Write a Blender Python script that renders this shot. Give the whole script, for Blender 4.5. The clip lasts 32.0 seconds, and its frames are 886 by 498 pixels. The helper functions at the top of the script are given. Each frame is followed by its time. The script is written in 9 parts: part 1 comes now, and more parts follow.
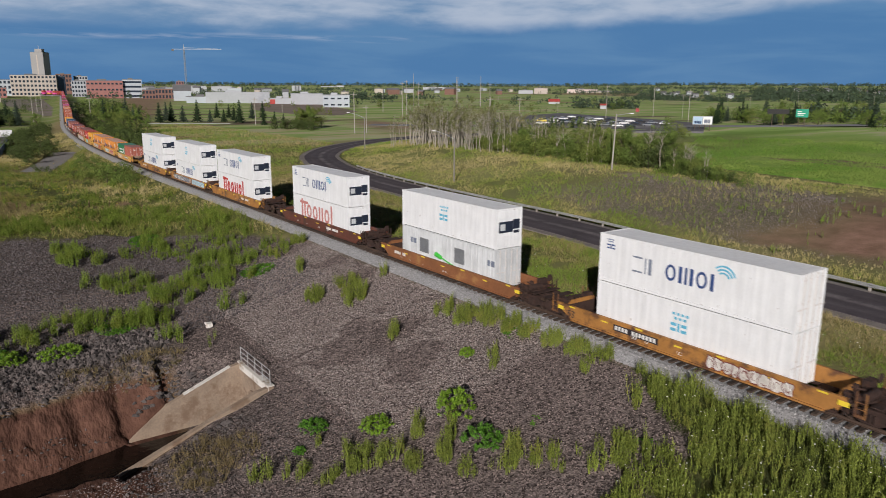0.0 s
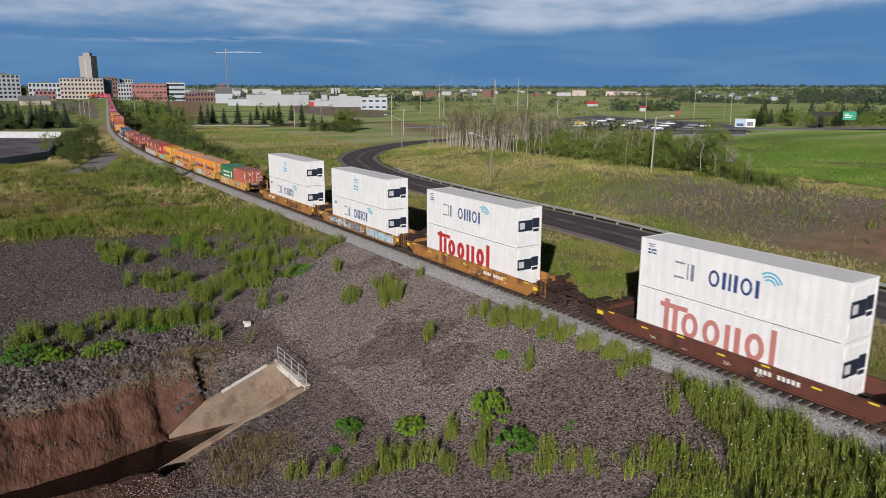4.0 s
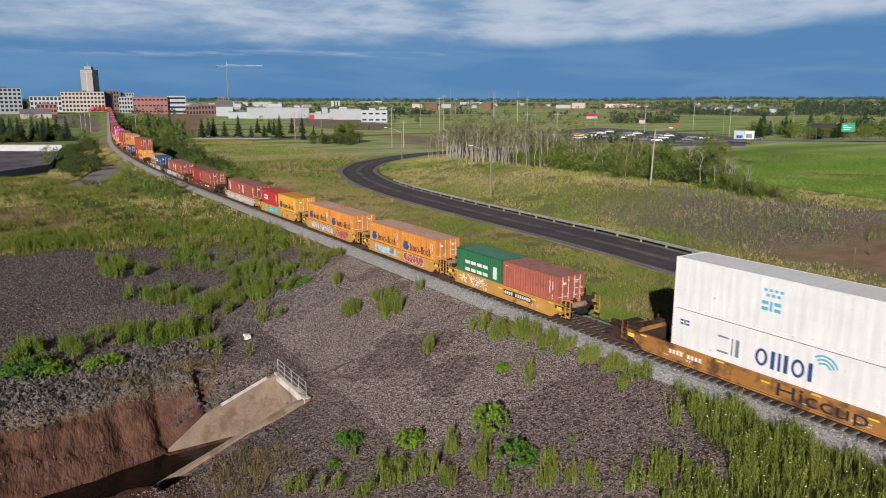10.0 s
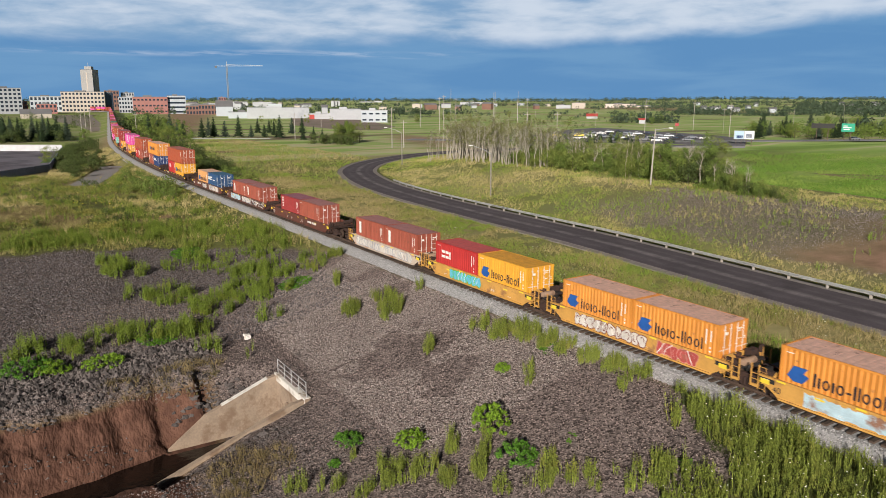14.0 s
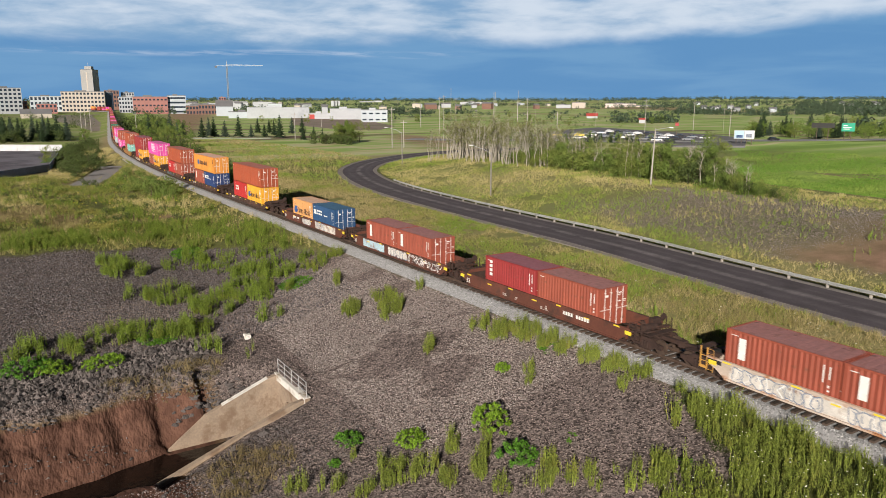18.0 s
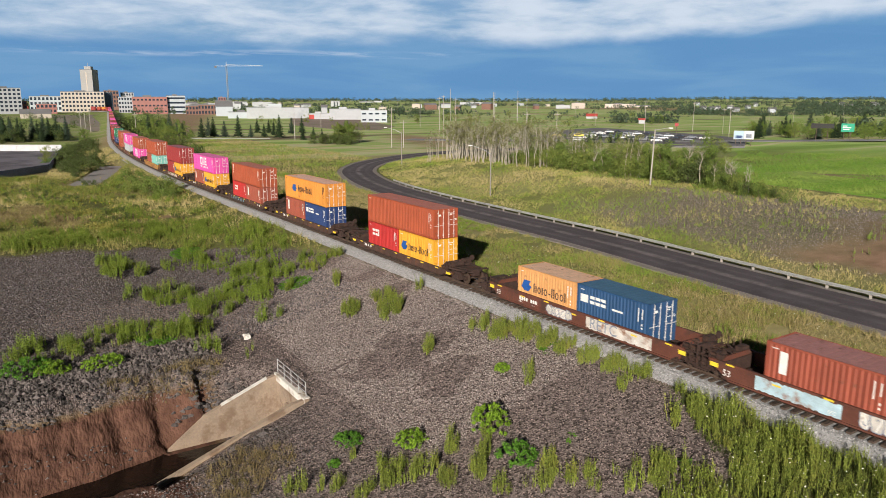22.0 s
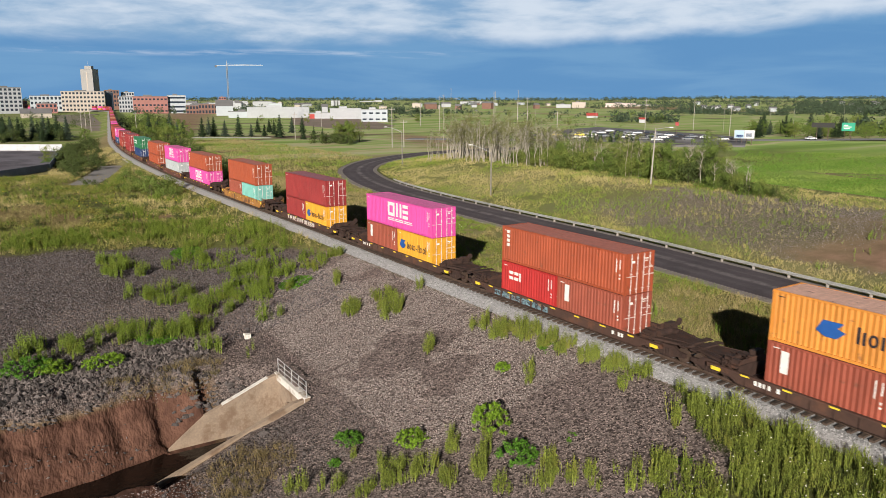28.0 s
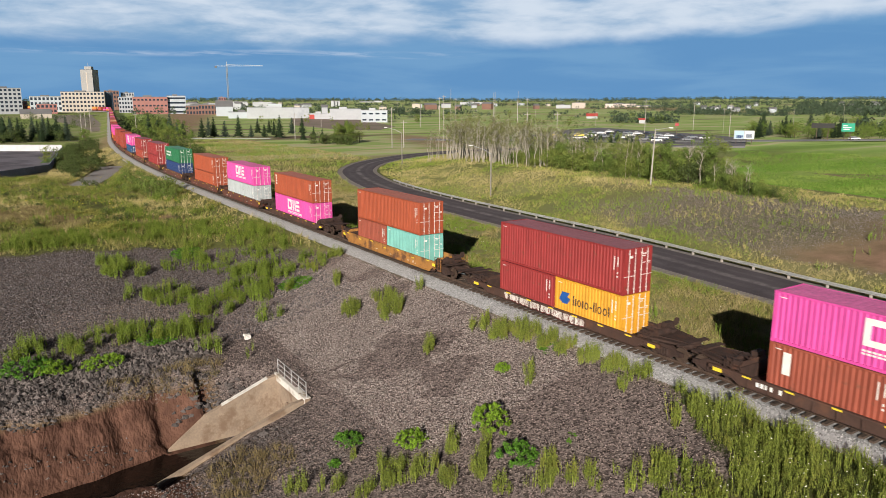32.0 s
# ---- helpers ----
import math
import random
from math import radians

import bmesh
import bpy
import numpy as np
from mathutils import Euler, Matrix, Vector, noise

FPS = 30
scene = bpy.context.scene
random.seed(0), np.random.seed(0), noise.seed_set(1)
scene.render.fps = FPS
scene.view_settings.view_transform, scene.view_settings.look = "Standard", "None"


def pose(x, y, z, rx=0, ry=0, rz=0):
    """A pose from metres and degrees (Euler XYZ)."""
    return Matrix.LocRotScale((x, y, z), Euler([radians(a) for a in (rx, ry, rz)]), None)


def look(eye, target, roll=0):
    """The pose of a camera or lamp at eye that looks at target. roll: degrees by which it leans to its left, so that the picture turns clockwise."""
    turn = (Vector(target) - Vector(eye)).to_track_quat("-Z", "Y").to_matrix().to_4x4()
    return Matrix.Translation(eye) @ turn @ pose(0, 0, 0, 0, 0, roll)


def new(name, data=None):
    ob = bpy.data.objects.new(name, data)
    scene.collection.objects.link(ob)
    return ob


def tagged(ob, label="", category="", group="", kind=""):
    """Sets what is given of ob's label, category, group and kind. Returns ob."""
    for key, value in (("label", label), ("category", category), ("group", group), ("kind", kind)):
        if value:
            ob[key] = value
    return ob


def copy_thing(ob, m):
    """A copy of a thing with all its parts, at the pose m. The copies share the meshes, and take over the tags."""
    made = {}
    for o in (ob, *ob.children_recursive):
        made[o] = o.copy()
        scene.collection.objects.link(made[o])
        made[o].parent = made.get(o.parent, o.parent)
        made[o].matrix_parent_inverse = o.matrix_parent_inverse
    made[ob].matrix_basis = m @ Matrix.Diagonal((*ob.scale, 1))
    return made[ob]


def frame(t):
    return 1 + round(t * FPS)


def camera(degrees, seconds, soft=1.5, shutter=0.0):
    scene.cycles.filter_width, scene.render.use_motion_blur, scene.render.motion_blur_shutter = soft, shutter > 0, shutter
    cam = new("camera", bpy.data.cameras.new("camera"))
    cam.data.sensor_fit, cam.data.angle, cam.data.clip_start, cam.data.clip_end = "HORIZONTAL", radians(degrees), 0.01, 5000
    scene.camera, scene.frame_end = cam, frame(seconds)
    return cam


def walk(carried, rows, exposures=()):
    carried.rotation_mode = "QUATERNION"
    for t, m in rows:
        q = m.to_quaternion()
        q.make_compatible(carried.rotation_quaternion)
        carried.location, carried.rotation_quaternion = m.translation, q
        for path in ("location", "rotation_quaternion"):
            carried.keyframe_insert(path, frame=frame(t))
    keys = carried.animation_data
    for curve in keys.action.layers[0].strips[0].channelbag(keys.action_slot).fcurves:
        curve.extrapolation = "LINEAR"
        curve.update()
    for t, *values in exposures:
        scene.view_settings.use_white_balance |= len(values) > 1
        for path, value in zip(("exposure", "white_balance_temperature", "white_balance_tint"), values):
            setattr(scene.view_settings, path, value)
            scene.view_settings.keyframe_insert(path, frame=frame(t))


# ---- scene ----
# The track runs along x (the train goes towards +x), y points away from the camera across the track, rail top is z = 0.
EYE = (0.0, -33.53, 14.69)
cam = camera(63.35, 32.0, 0.75, 0.3)
PATH = [
    (0.0, 77.159, -0.268, 54.004), (0.1, 77.163, -0.267, 54.440), (0.2, 77.167, -0.266, 54.900), (0.3, 77.171, -0.265, 55.330),
    (0.4, 77.175, -0.264, 55.710), (0.5, 77.179, -0.262, 56.040), (0.6, 77.183, -0.262, 56.320), (0.7, 77.187, -0.270, 56.570),
    (0.8, 77.191, -0.280, 56.800), (0.9, 77.195, -0.290, 56.940), (1.0, 77.199, -0.300, 56.983), (1.5, 77.229, -0.280, 56.975),
    (2.0, 77.252, -0.244, 56.944), (3.0, 77.301, -0.205, 56.920), (3.5, 77.321, -0.190, 56.920), (5.5, 77.325, -0.141, 56.917),
    (7.0, 77.316, -0.116, 56.925), (7.25, 77.400, -0.110, 56.925), (7.5, 77.574, -0.106, 56.925), (8.0, 77.890, -0.091, 56.922), (8.4, 78.185, -0.076, 56.922),
    (8.6, 78.250, -0.074, 56.922), (9.0, 78.262, -0.070, 56.920), (10.0, 78.295, -0.070, 56.908), (12.0, 78.325, -0.090, 56.903),
    (14.0, 78.299, -0.080, 56.911), (18.0, 78.280, -0.060, 56.917), (20.0, 78.295, -0.066, 56.920), (22.0, 78.300, -0.085, 56.890),
    (24.0, 78.298, -0.070, 56.870), (28.0, 78.252, -0.060, 56.920), (30.0, 78.269, -0.080, 56.913), (32.0, 78.294, -0.062, 56.910)]
walk(cam, [(t, pose(*EYE, rx, ry, rz)) for t, rx, ry, rz in PATH],
     exposures=[(0.0, -0.24, 6020, 16), (3.0, -0.18, 6020, 16), (6.0, -0.10, 6050, 16), (7.0, -0.14, 6080, 16), (9.0, -0.08, 6120, 16), (10.5, 0.02, 6200, 15), (13.0, 0.20, 6320, 14), (19.0, 0.33, 6400, 13), (32.0, 0.35, 6400, 13)])

# ---- sky and sun ----
SUN_EL, SUN_AZ = radians(20.0), math.atan2(0.70, -0.714)


def make_world():
    w = bpy.data.worlds.new("sky")
    scene.world = w
    w.use_nodes = True
    nt = w.node_tree
    nt.nodes.clear()
    N, L = nt.nodes.new, nt.links.new
    out, bg = N("ShaderNodeOutputWorld"), N("ShaderNodeBackground")
    sky = N("ShaderNodeTexSky")
    sky.sky_type, sky.sun_disc, sky.sun_elevation, sky.sun_rotation = "NISHITA", False, SUN_EL, SUN_AZ
    tc, sep = N("ShaderNodeTexCoord"), N("ShaderNodeSeparateXYZ")
    L(tc.outputs["Generated"], sep.inputs[0])
    def ranged(value, lo, hi, to_lo=0.0, to_hi=1.0, smooth=True):
        r = N("ShaderNodeMapRange")
        r.interpolation_type = "SMOOTHSTEP" if smooth else "LINEAR"
        L(value, r.inputs["Value"])
        r.inputs["From Min"].default_value, r.inputs["From Max"].default_value = lo, hi
        r.inputs["To Min"].default_value, r.inputs["To Max"].default_value = to_lo, to_hi
        return r.outputs[0]

    def calc(kind, x, y):
        m = N("ShaderNodeMath")
        m.operation = kind
        for k, v in enumerate((x, y)):
            if isinstance(v, float):
                m.inputs[k].default_value = v
            else:
                L(v, m.inputs[k])
        return m.outputs[0]

    def cloud_noise(stretch, sc, det, rough=0.55, shift=0.0):
        mp, n = N("ShaderNodeMapping"), N("ShaderNodeTexNoise")
        mp.inputs["Scale"].default_value, mp.inputs["Location"].default_value = (1.0, 1.0, stretch), (shift, shift, shift)
        L(tc.outputs["Generated"], mp.inputs[0])
        L(mp.outputs[0], n.inputs["Vector"])
        n.inputs["Scale"].default_value, n.inputs["Detail"].default_value, n.inputs["Roughness"].default_value = sc, det, rough
        n.inputs["Distortion"].default_value = 0.35
        return n.outputs["Fac"]

    def facing(v, lo, hi):
        d_ = N("ShaderNodeVectorMath")
        d_.operation = "DOT_PRODUCT"
        L(tc.outputs["Generated"], d_.inputs[0])
        d_.inputs[1].default_value = v
        return ranged(d_.outputs["Value"], lo, hi)

    def blend(fac, a, b):
        m = N("ShaderNodeMix")
        m.data_type = "RGBA"
        L(fac, m.inputs["Factor"])
        for key, v in (("A", a), ("B", b)):
            if isinstance(v, tuple):
                m.inputs[key].default_value = (*v, 1)
            else:
                L(v, m.inputs[key])
        return m.outputs["Result"]
    # clear blue low down, a ragged cloud deck above it whose foot rises towards the north
    foot = calc("ADD", sep.outputs["Z"], calc("MULTIPLY", calc("SUBTRACT", cloud_noise(3.0, 5.0, 6.0), 0.5), 0.055))
    foot = calc("SUBTRACT", foot, ranged(sep.outputs["Y"], 0.66, 0.95, 0.0, 0.020))
    deck = ranged(foot, 0.066, 0.090)
    body = calc("ADD", cloud_noise(4.0, 5.0, 8.0, 0.55, 3.0), calc("MULTIPLY", cloud_noise(5.0, 15.0, 8.0, 0.55, 7.0), 0.40))
    bright = ranged(calc("ADD", body, calc("MULTIPLY", facing((-0.655, 0.722, 0.225), 0.90, 1.0), 0.10)), 0.54, 0.92)
    haze = blend(ranged(cloud_noise(7.0, 4.5, 7.0, 0.55, 9.0), 0.36, 0.66), (0.098, 0.236, 0.425), (0.132, 0.278, 0.455))
    cloud = blend(bright, (0.205, 0.335, 0.480), (0.500, 0.575, 0.645))
    low = blend(calc("MULTIPLY", deck, ranged(body, 0.40, 0.66, 0.6, 1.0)), haze, cloud)
    # thin pale streaks under the deck towards the town
    line = calc("ADD", sep.outputs["Z"], calc("MULTIPLY", calc("SUBTRACT", cloud_noise(2.0, 4.0, 5.0, 0.5, 1.0), 0.5), 0.016))
    band = calc("MULTIPLY", ranged(line, 0.0545, 0.0600), ranged(line, 0.0600, 0.0660, 1.0, 0.0))
    wisp = calc("MULTIPLY", calc("MULTIPLY", band, ranged(cloud_noise(12.0, 9.0, 7.0, 0.6, 5.0), 0.44, 0.62)), facing((-0.968, 0.245, 0.06), 0.915, 0.965))
    low = blend(calc("MULTIPLY", wisp, 0.55), low, (0.42, 0.50, 0.60))
    dim = N("ShaderNodeMix")
    dim.data_type = "RGBA"
    dim.blend_type = "MULTIPLY"
    dim.inputs["Factor"].default_value = 1.0
    L(sky.outputs[0], dim.inputs["A"])
    dim.inputs["B"].default_value = (0.0078, 0.0078, 0.0081, 1)
    high = N("ShaderNodeMapRange")
    L(sep.outputs["Z"], high.inputs["Value"])
    high.inputs["From Min"].default_value, high.inputs["From Max"].default_value = 0.17, 0.34
    mix = N("ShaderNodeMix")
    mix.data_type = "RGBA"
    L(high.outputs[0], mix.inputs["Factor"])
    L(low, mix.inputs["A"])
    L(dim.outputs["Result"], mix.inputs["B"])
    L(mix.outputs["Result"], bg.inputs["Color"])
    bg.inputs["Strength"].default_value = 1.0
    L(bg.outputs[0], out.inputs[0])


make_world()
sun = new("sun", bpy.data.lights.new("sun", "SUN"))
sun.data.energy, sun.data.angle, sun.data.color = 5.0, radians(0.6), (1.0, 0.915, 0.78)
sun.matrix_world = look((0, 0, 0), (-0.70 * math.cos(SUN_EL), 0.714 * math.cos(SUN_EL), -math.sin(SUN_EL)))

# ---- small builders ----
def part(name, bm, material, parent=None, label=""):
    """Link a bmesh (or a finished mesh) as one mesh object, under a thing or a part."""
    if isinstance(bm, bmesh.types.BMesh):
        me = bpy.data.meshes.new(name)
        bm.to_mesh(me)
        bm.free()
    else:
        me = bm
    ob = new(name, me)
    if material is not None:
        if len(me.materials) == 0:
            me.materials.append(material)
        elif me.materials[0] is not material:
            ob.material_slots[0].link = "OBJECT"
            ob.material_slots[0].material = material
    if parent is not None:
        ob.parent = parent
    if label:
        ob["label"] = label
    return ob


def empty(name, m=None):
    ob = new(name)
    if m is not None:
        ob.matrix_basis = m
    return ob


def add_box(bm, x0, x1, y0, y1, z0, z1, bevel=0.0):
    vs = [bm.verts.new((x, y, z)) for x in (x0, x1) for y in (y0, y1) for z in (z0, z1)]
    fs = [bm.faces.new([vs[i] for i in f]) for f in ((0, 1, 3, 2), (4, 6, 7, 5), (0, 4, 5, 1), (2, 3, 7, 6), (0, 2, 6, 4), (1, 5, 7, 3))]
    if bevel:
        es = {e for f in fs for e in f.edges}
        bmesh.ops.bevel(bm, geom=list(es), offset=bevel, segments=1, affect="EDGES")
    return bm


def boxes(*rows, bevel=0.0):
    bm = bmesh.new()
    for r in rows:
        add_box(bm, *r, bevel=bevel)
    return bm


def add_tube(bm, a, b, r0, r1=None, n=8, caps=True):
    r1 = r0 if r1 is None else r1
    a, b = Vector(a), Vector(b)
    ax = (b - a).normalized()
    sx = ax.orthogonal().normalized()
    sy = ax.cross(sx)
    ring = [[bm.verts.new(p + (sx * math.cos(k * 6.28319 / n) + sy * math.sin(k * 6.28319 / n)) * r) for k in range(n)] for p, r in ((a, r0), (b, r1))]
    for k in range(n):
        bm.faces.new((ring[0][k], ring[0][(k + 1) % n], ring[1][(k + 1) % n], ring[1][k]))
    if caps:
        bm.faces.new(ring[0][::-1])
        bm.faces.new(ring[1])
    return bm


def tube(a, b, r0, r1=None, n=8):
    return add_tube(bmesh.new(), a, b, r0, r1, n)


def prism(profile, axis, lo, hi):
    """A closed outline extruded along an axis. The outline gives the two other coordinates in xyz order."""
    bm = bmesh.new()
    def place(a, b, c):
        return (c, a, b) if axis == "x" else (a, c, b) if axis == "y" else (a, b, c)
    lo_v = [bm.verts.new(place(a, b, lo)) for a, b in profile]
    hi_v = [bm.verts.new(place(a, b, hi)) for a, b in profile]
    n = len(profile)
    for k in range(n):
        bm.faces.new((lo_v[k], lo_v[(k + 1) % n], hi_v[(k + 1) % n], hi_v[k]))
    bm.faces.new(lo_v[::-1])
    bm.faces.new(hi_v)
    bmesh.ops.recalc_face_normals(bm, faces=bm.faces)
    return bm


def mesh_np(name, co, faces):
    """A mesh from numpy vertices (n, 3) and faces (m, k)."""
    co, faces = np.asarray(co, np.float32), np.asarray(faces, np.int32)
    me = bpy.data.meshes.new(name)
    me.vertices.add(len(co))
    me.vertices.foreach_set("co", co.ravel())
    k = faces.shape[1]
    me.loops.add(faces.size)
    me.loops.foreach_set("vertex_index", faces.ravel())
    me.polygons.add(len(faces))
    me.polygons.foreach_set("loop_start", np.arange(0, faces.size, k, dtype=np.int32))
    me.polygons.foreach_set("use_smooth", np.zeros(len(faces), bool))
    me.update(calc_edges=True)
    return me


def text_mesh(s, size, extrude=0.004):
    cu = bpy.data.curves.new("lettering", "FONT")
    cu.body, cu.size, cu.extrude = s, size, extrude
    cu.align_x, cu.align_y = "LEFT", "BOTTOM_BASELINE"
    ob = bpy.data.objects.new("lettering", cu)
    me = bpy.data.meshes.new_from_object(ob)
    bpy.data.objects.remove(ob)
    return me


# ---- materials ----
MATS = {}


def mat(name, base, rough=0.7, metal=0.0, var=0.25, scale=3.0, bump=0.1, bscale=40.0, second=None, amount=0.0, dscale=1.2, island=0.0, objvar=0.0, spec=0.5):
    """A painted or natural surface: two scales of colour change, optional patches of a second colour, and fine relief."""
    if name in MATS:
        return MATS[name]
    m = MATS[name] = bpy.data.materials.new(name)
    m.use_nodes = True
    nt = m.node_tree
    N, L = nt.nodes.new, nt.links.new
    p = nt.nodes["Principled BSDF"]
    p.inputs["Roughness"].default_value, p.inputs["Metallic"].default_value = rough, metal
    p.inputs["Specular IOR Level"].default_value = spec
    tc = N("ShaderNodeTexCoord")
    n1, n2 = N("ShaderNodeTexNoise"), N("ShaderNodeTexNoise")
    for node, sc in ((n1, scale), (n2, scale * 11)):
        node.inputs["Scale"].default_value, node.inputs["Detail"].default_value = sc, 5.0
        L(tc.outputs["Object"], node.inputs["Vector"])
    s = N("ShaderNodeMath")
    s.operation = "MULTIPLY_ADD"
    L(n2.outputs["Fac"], s.inputs[0])
    s.inputs[1].default_value = 0.5
    L(n1.outputs["Fac"], s.inputs[2])
    rng = N("ShaderNodeMapRange")
    L(s.outputs[0], rng.inputs["Value"])
    rng.inputs["From Min"].default_value, rng.inputs["From Max"].default_value = 0.5, 1.0
    rng.inputs["To Min"].default_value, rng.inputs["To Max"].default_value = 1 - var, 1 + var
    value = rng.outputs[0]
    if island or objvar:
        src = N("ShaderNodeNewGeometry") if island else N("ShaderNodeObjectInfo")
        r2 = N("ShaderNodeMapRange")
        L(src.outputs["Random Per Island" if island else "Random"], r2.inputs["Value"])
        a = island or objvar
        r2.inputs["To Min"].default_value, r2.inputs["To Max"].default_value = 1 - a, 1 + a
        mul = N("ShaderNodeMath")
        mul.operation = "MULTIPLY"
        L(value, mul.inputs[0])
        L(r2.outputs[0], mul.inputs[1])
        value = mul.outputs[0]
    col = N("ShaderNodeVectorMath")
    col.operation = "SCALE"
    col.inputs[0].default_value = base
    L(value, col.inputs["Scale"])
    color = col.outputs[0]
    if second is not None:
        n3 = N("ShaderNodeTexNoise")
        n3.inputs["Scale"].default_value, n3.inputs["Detail"].default_value, n3.inputs["Roughness"].default_value = dscale, 8.0, 0.65
        L(tc.outputs["Object"], n3.inputs["Vector"])
        ramp = N("ShaderNodeMapRange")
        L(n3.outputs["Fac"], ramp.inputs["Value"])
        ramp.inputs["From Min"].default_value, ramp.inputs["From Max"].default_value = 0.68 - amount * 0.4, 0.80 - amount * 0.4
        mx = N("ShaderNodeMix")
        mx.data_type = "RGBA"
        L(ramp.outputs[0], mx.inputs["Factor"])
        L(color, mx.inputs["A"])
        mx.inputs["B"].default_value = (*second, 1)
        color = mx.outputs["Result"]
    L(color, p.inputs["Base Color"])
    if bump:
        n4, b = N("ShaderNodeTexNoise"), N("ShaderNodeBump")
        n4.inputs["Scale"].default_value, n4.inputs["Detail"].default_value = bscale, 3.0
        L(tc.outputs["Object"], n4.inputs["Vector"])
        b.inputs["Strength"].default_value, b.inputs["Distance"].default_value = bump, 0.05
        L(n4.outputs["Fac"], b.inputs["Height"])
        L(b.outputs[0], p.inputs["Normal"])
    return m


steel = mat("rail_steel", (0.16, 0.11, 0.085), 0.5, 0.6, 0.3, 2.0)
rust_dark = mat("rusty_steel", (0.046, 0.025, 0.019), 0.85, 0.1, 0.4, 2.5, 0.2, second=(0.080, 0.035, 0.021), amount=0.35)
black_steel = mat("black_steel", (0.025, 0.024, 0.024), 0.7, 0.2, 0.3, 3.0)
tie_wood = mat("creosoted_tie", (0.062, 0.043, 0.032), 0.9, 0, 0.35, 6.0, 0.3, objvar=0.3)
ballast_mat = mat("ballast_stone", (0.285, 0.285, 0.29), 0.92, 0, 0.3, 5.0, 0.5, 12.0, island=0.6)
rail_zinc = mat("guardrail_zinc", (0.60, 0.61, 0.60), 0.55, 0.1, 0.12, 1.5)
pale_concrete = mat("pale_concrete", (0.68, 0.655, 0.61), 0.9, 0, 0.15, 1.5, 0.1, 18.0, second=(0.36, 0.29, 0.22), amount=0.35)
galv = mat("galvanised_steel", (0.52, 0.53, 0.54), 0.45, 0.5, 0.15, 2.0)
concrete = mat("concrete", (0.30, 0.23, 0.17), 0.9, 0, 0.25, 0.7, 0.15, 18.0, second=(0.20, 0.135, 0.092), amount=0.45, dscale=0.6)
white_paint = mat("white_paint", (0.80, 0.80, 0.79), 0.6, 0, 0.06, 2.0)
yellow_paint = mat("yellow_paint", (0.75, 0.52, 0.03), 0.6, 0, 0.12, 4.0)

# ---- the plan: track, road, ground ----
R1 = 1250.0          # the far bend of the track
TURN = 0.150


def track_y(x):
    """The track's middle line, as y over x."""
    x = np.asarray(x, float)
    a = np.clip(-120.0 - x, 0, R1 * TURN)
    return a * a / (2 * R1) + np.maximum(0, -120.0 - R1 * TURN - x) * TURN


def track_pose(s, z=0.0):
    """The pose of a thing on the track, s metres along it (0 is abreast of the camera, the train comes from -s)."""
    if s > -1000:
        y = float(track_y(s))
        h = min(max(0.0, -120.0 - s), R1 * TURN) / R1
        return Matrix.Translation((s, y, z)) @ Matrix.Rotation(-h, 4, "Z")
    r, arc = 260.0, min(-1000 - s, 380.0)
    a = arc / r
    x0, y0, h0 = -1000.0, float(track_y(-1000.0)), TURN
    # a bend to the left far away
    cx, cy = x0 - r * math.sin(h0), y0 - r * math.cos(h0)
    x, y = cx + r * math.sin(h0 - a), cy + r * math.cos(h0 - a)
    if -1000 - s > arc:
        e = -1000 - s - arc
        x, y = x - math.cos(h0 - a) * e, y + math.sin(h0 - a) * e
    return Matrix.Translation((x, y, z)) @ Matrix.Rotation(-(h0 - a), 4, "Z")


ROAD = [(140, 14.0), (60, 17.5), (0, 20.2), (-27, 22.0), (-40, 23.2), (-57, 25.0), (-74, 25.7), (-90, 26.5), (-106, 27.9), (-120, 30.2), (-135, 34.4),
        (-149, 40.3), (-163, 50.5), (-173, 62.0), (-180, 73.0), (-184, 83.0), (-187, 96.0), (-187, 116.0), (-182, 142.0)]


def smooth_line(pts, n=8):
    pts = [Vector((*p[:2], 0)) for p in pts]
    out = []
    for i in range(len(pts) - 1):
        p0, p1, p2, p3 = pts[max(0, i - 1)], pts[i], pts[i + 1], pts[min(len(pts) - 1, i + 2)]
        for k in range(n):
            t = k / n
            out.append(0.5 * ((2 * p1) + (p2 - p0) * t + (2 * p0 - 5 * p1 + 4 * p2 - p3) * t * t + (3 * p1 - p0 - 3 * p2 + p3) * t ** 3))
    out.append(pts[-1])
    return np.array([(p.x, p.y) for p in out])


ROAD_LINE = smooth_line(ROAD)
ROAD_Z = -0.95


def line_dist(x, y, line):
    """Distance to a polyline, and which side (positive to the left of its course)."""
    x, y = np.asarray(x, float).ravel(), np.asarray(y, float).ravel()
    best, side = np.full(x.shape, 1e9), np.zeros(x.shape)
    for (ax, ay), (bx, by) in zip(line[:-1], line[1:]):
        dx, dy = bx - ax, by - ay
        t = np.clip(((x - ax) * dx + (y - ay) * dy) / (dx * dx + dy * dy), 0, 1)
        ex, ey = x - ax - t * dx, y - ay - t * dy
        dd = np.hypot(ex, ey)
        m = dd < best
        best[m] = dd[m]
        side[m] = np.sign(dx * ey - dy * ex)[m]
    return best, side


def step(a, b, v):
    t = np.clip((v - a) / (b - a), 0, 1)
    return t * t * (3 - 2 * t)


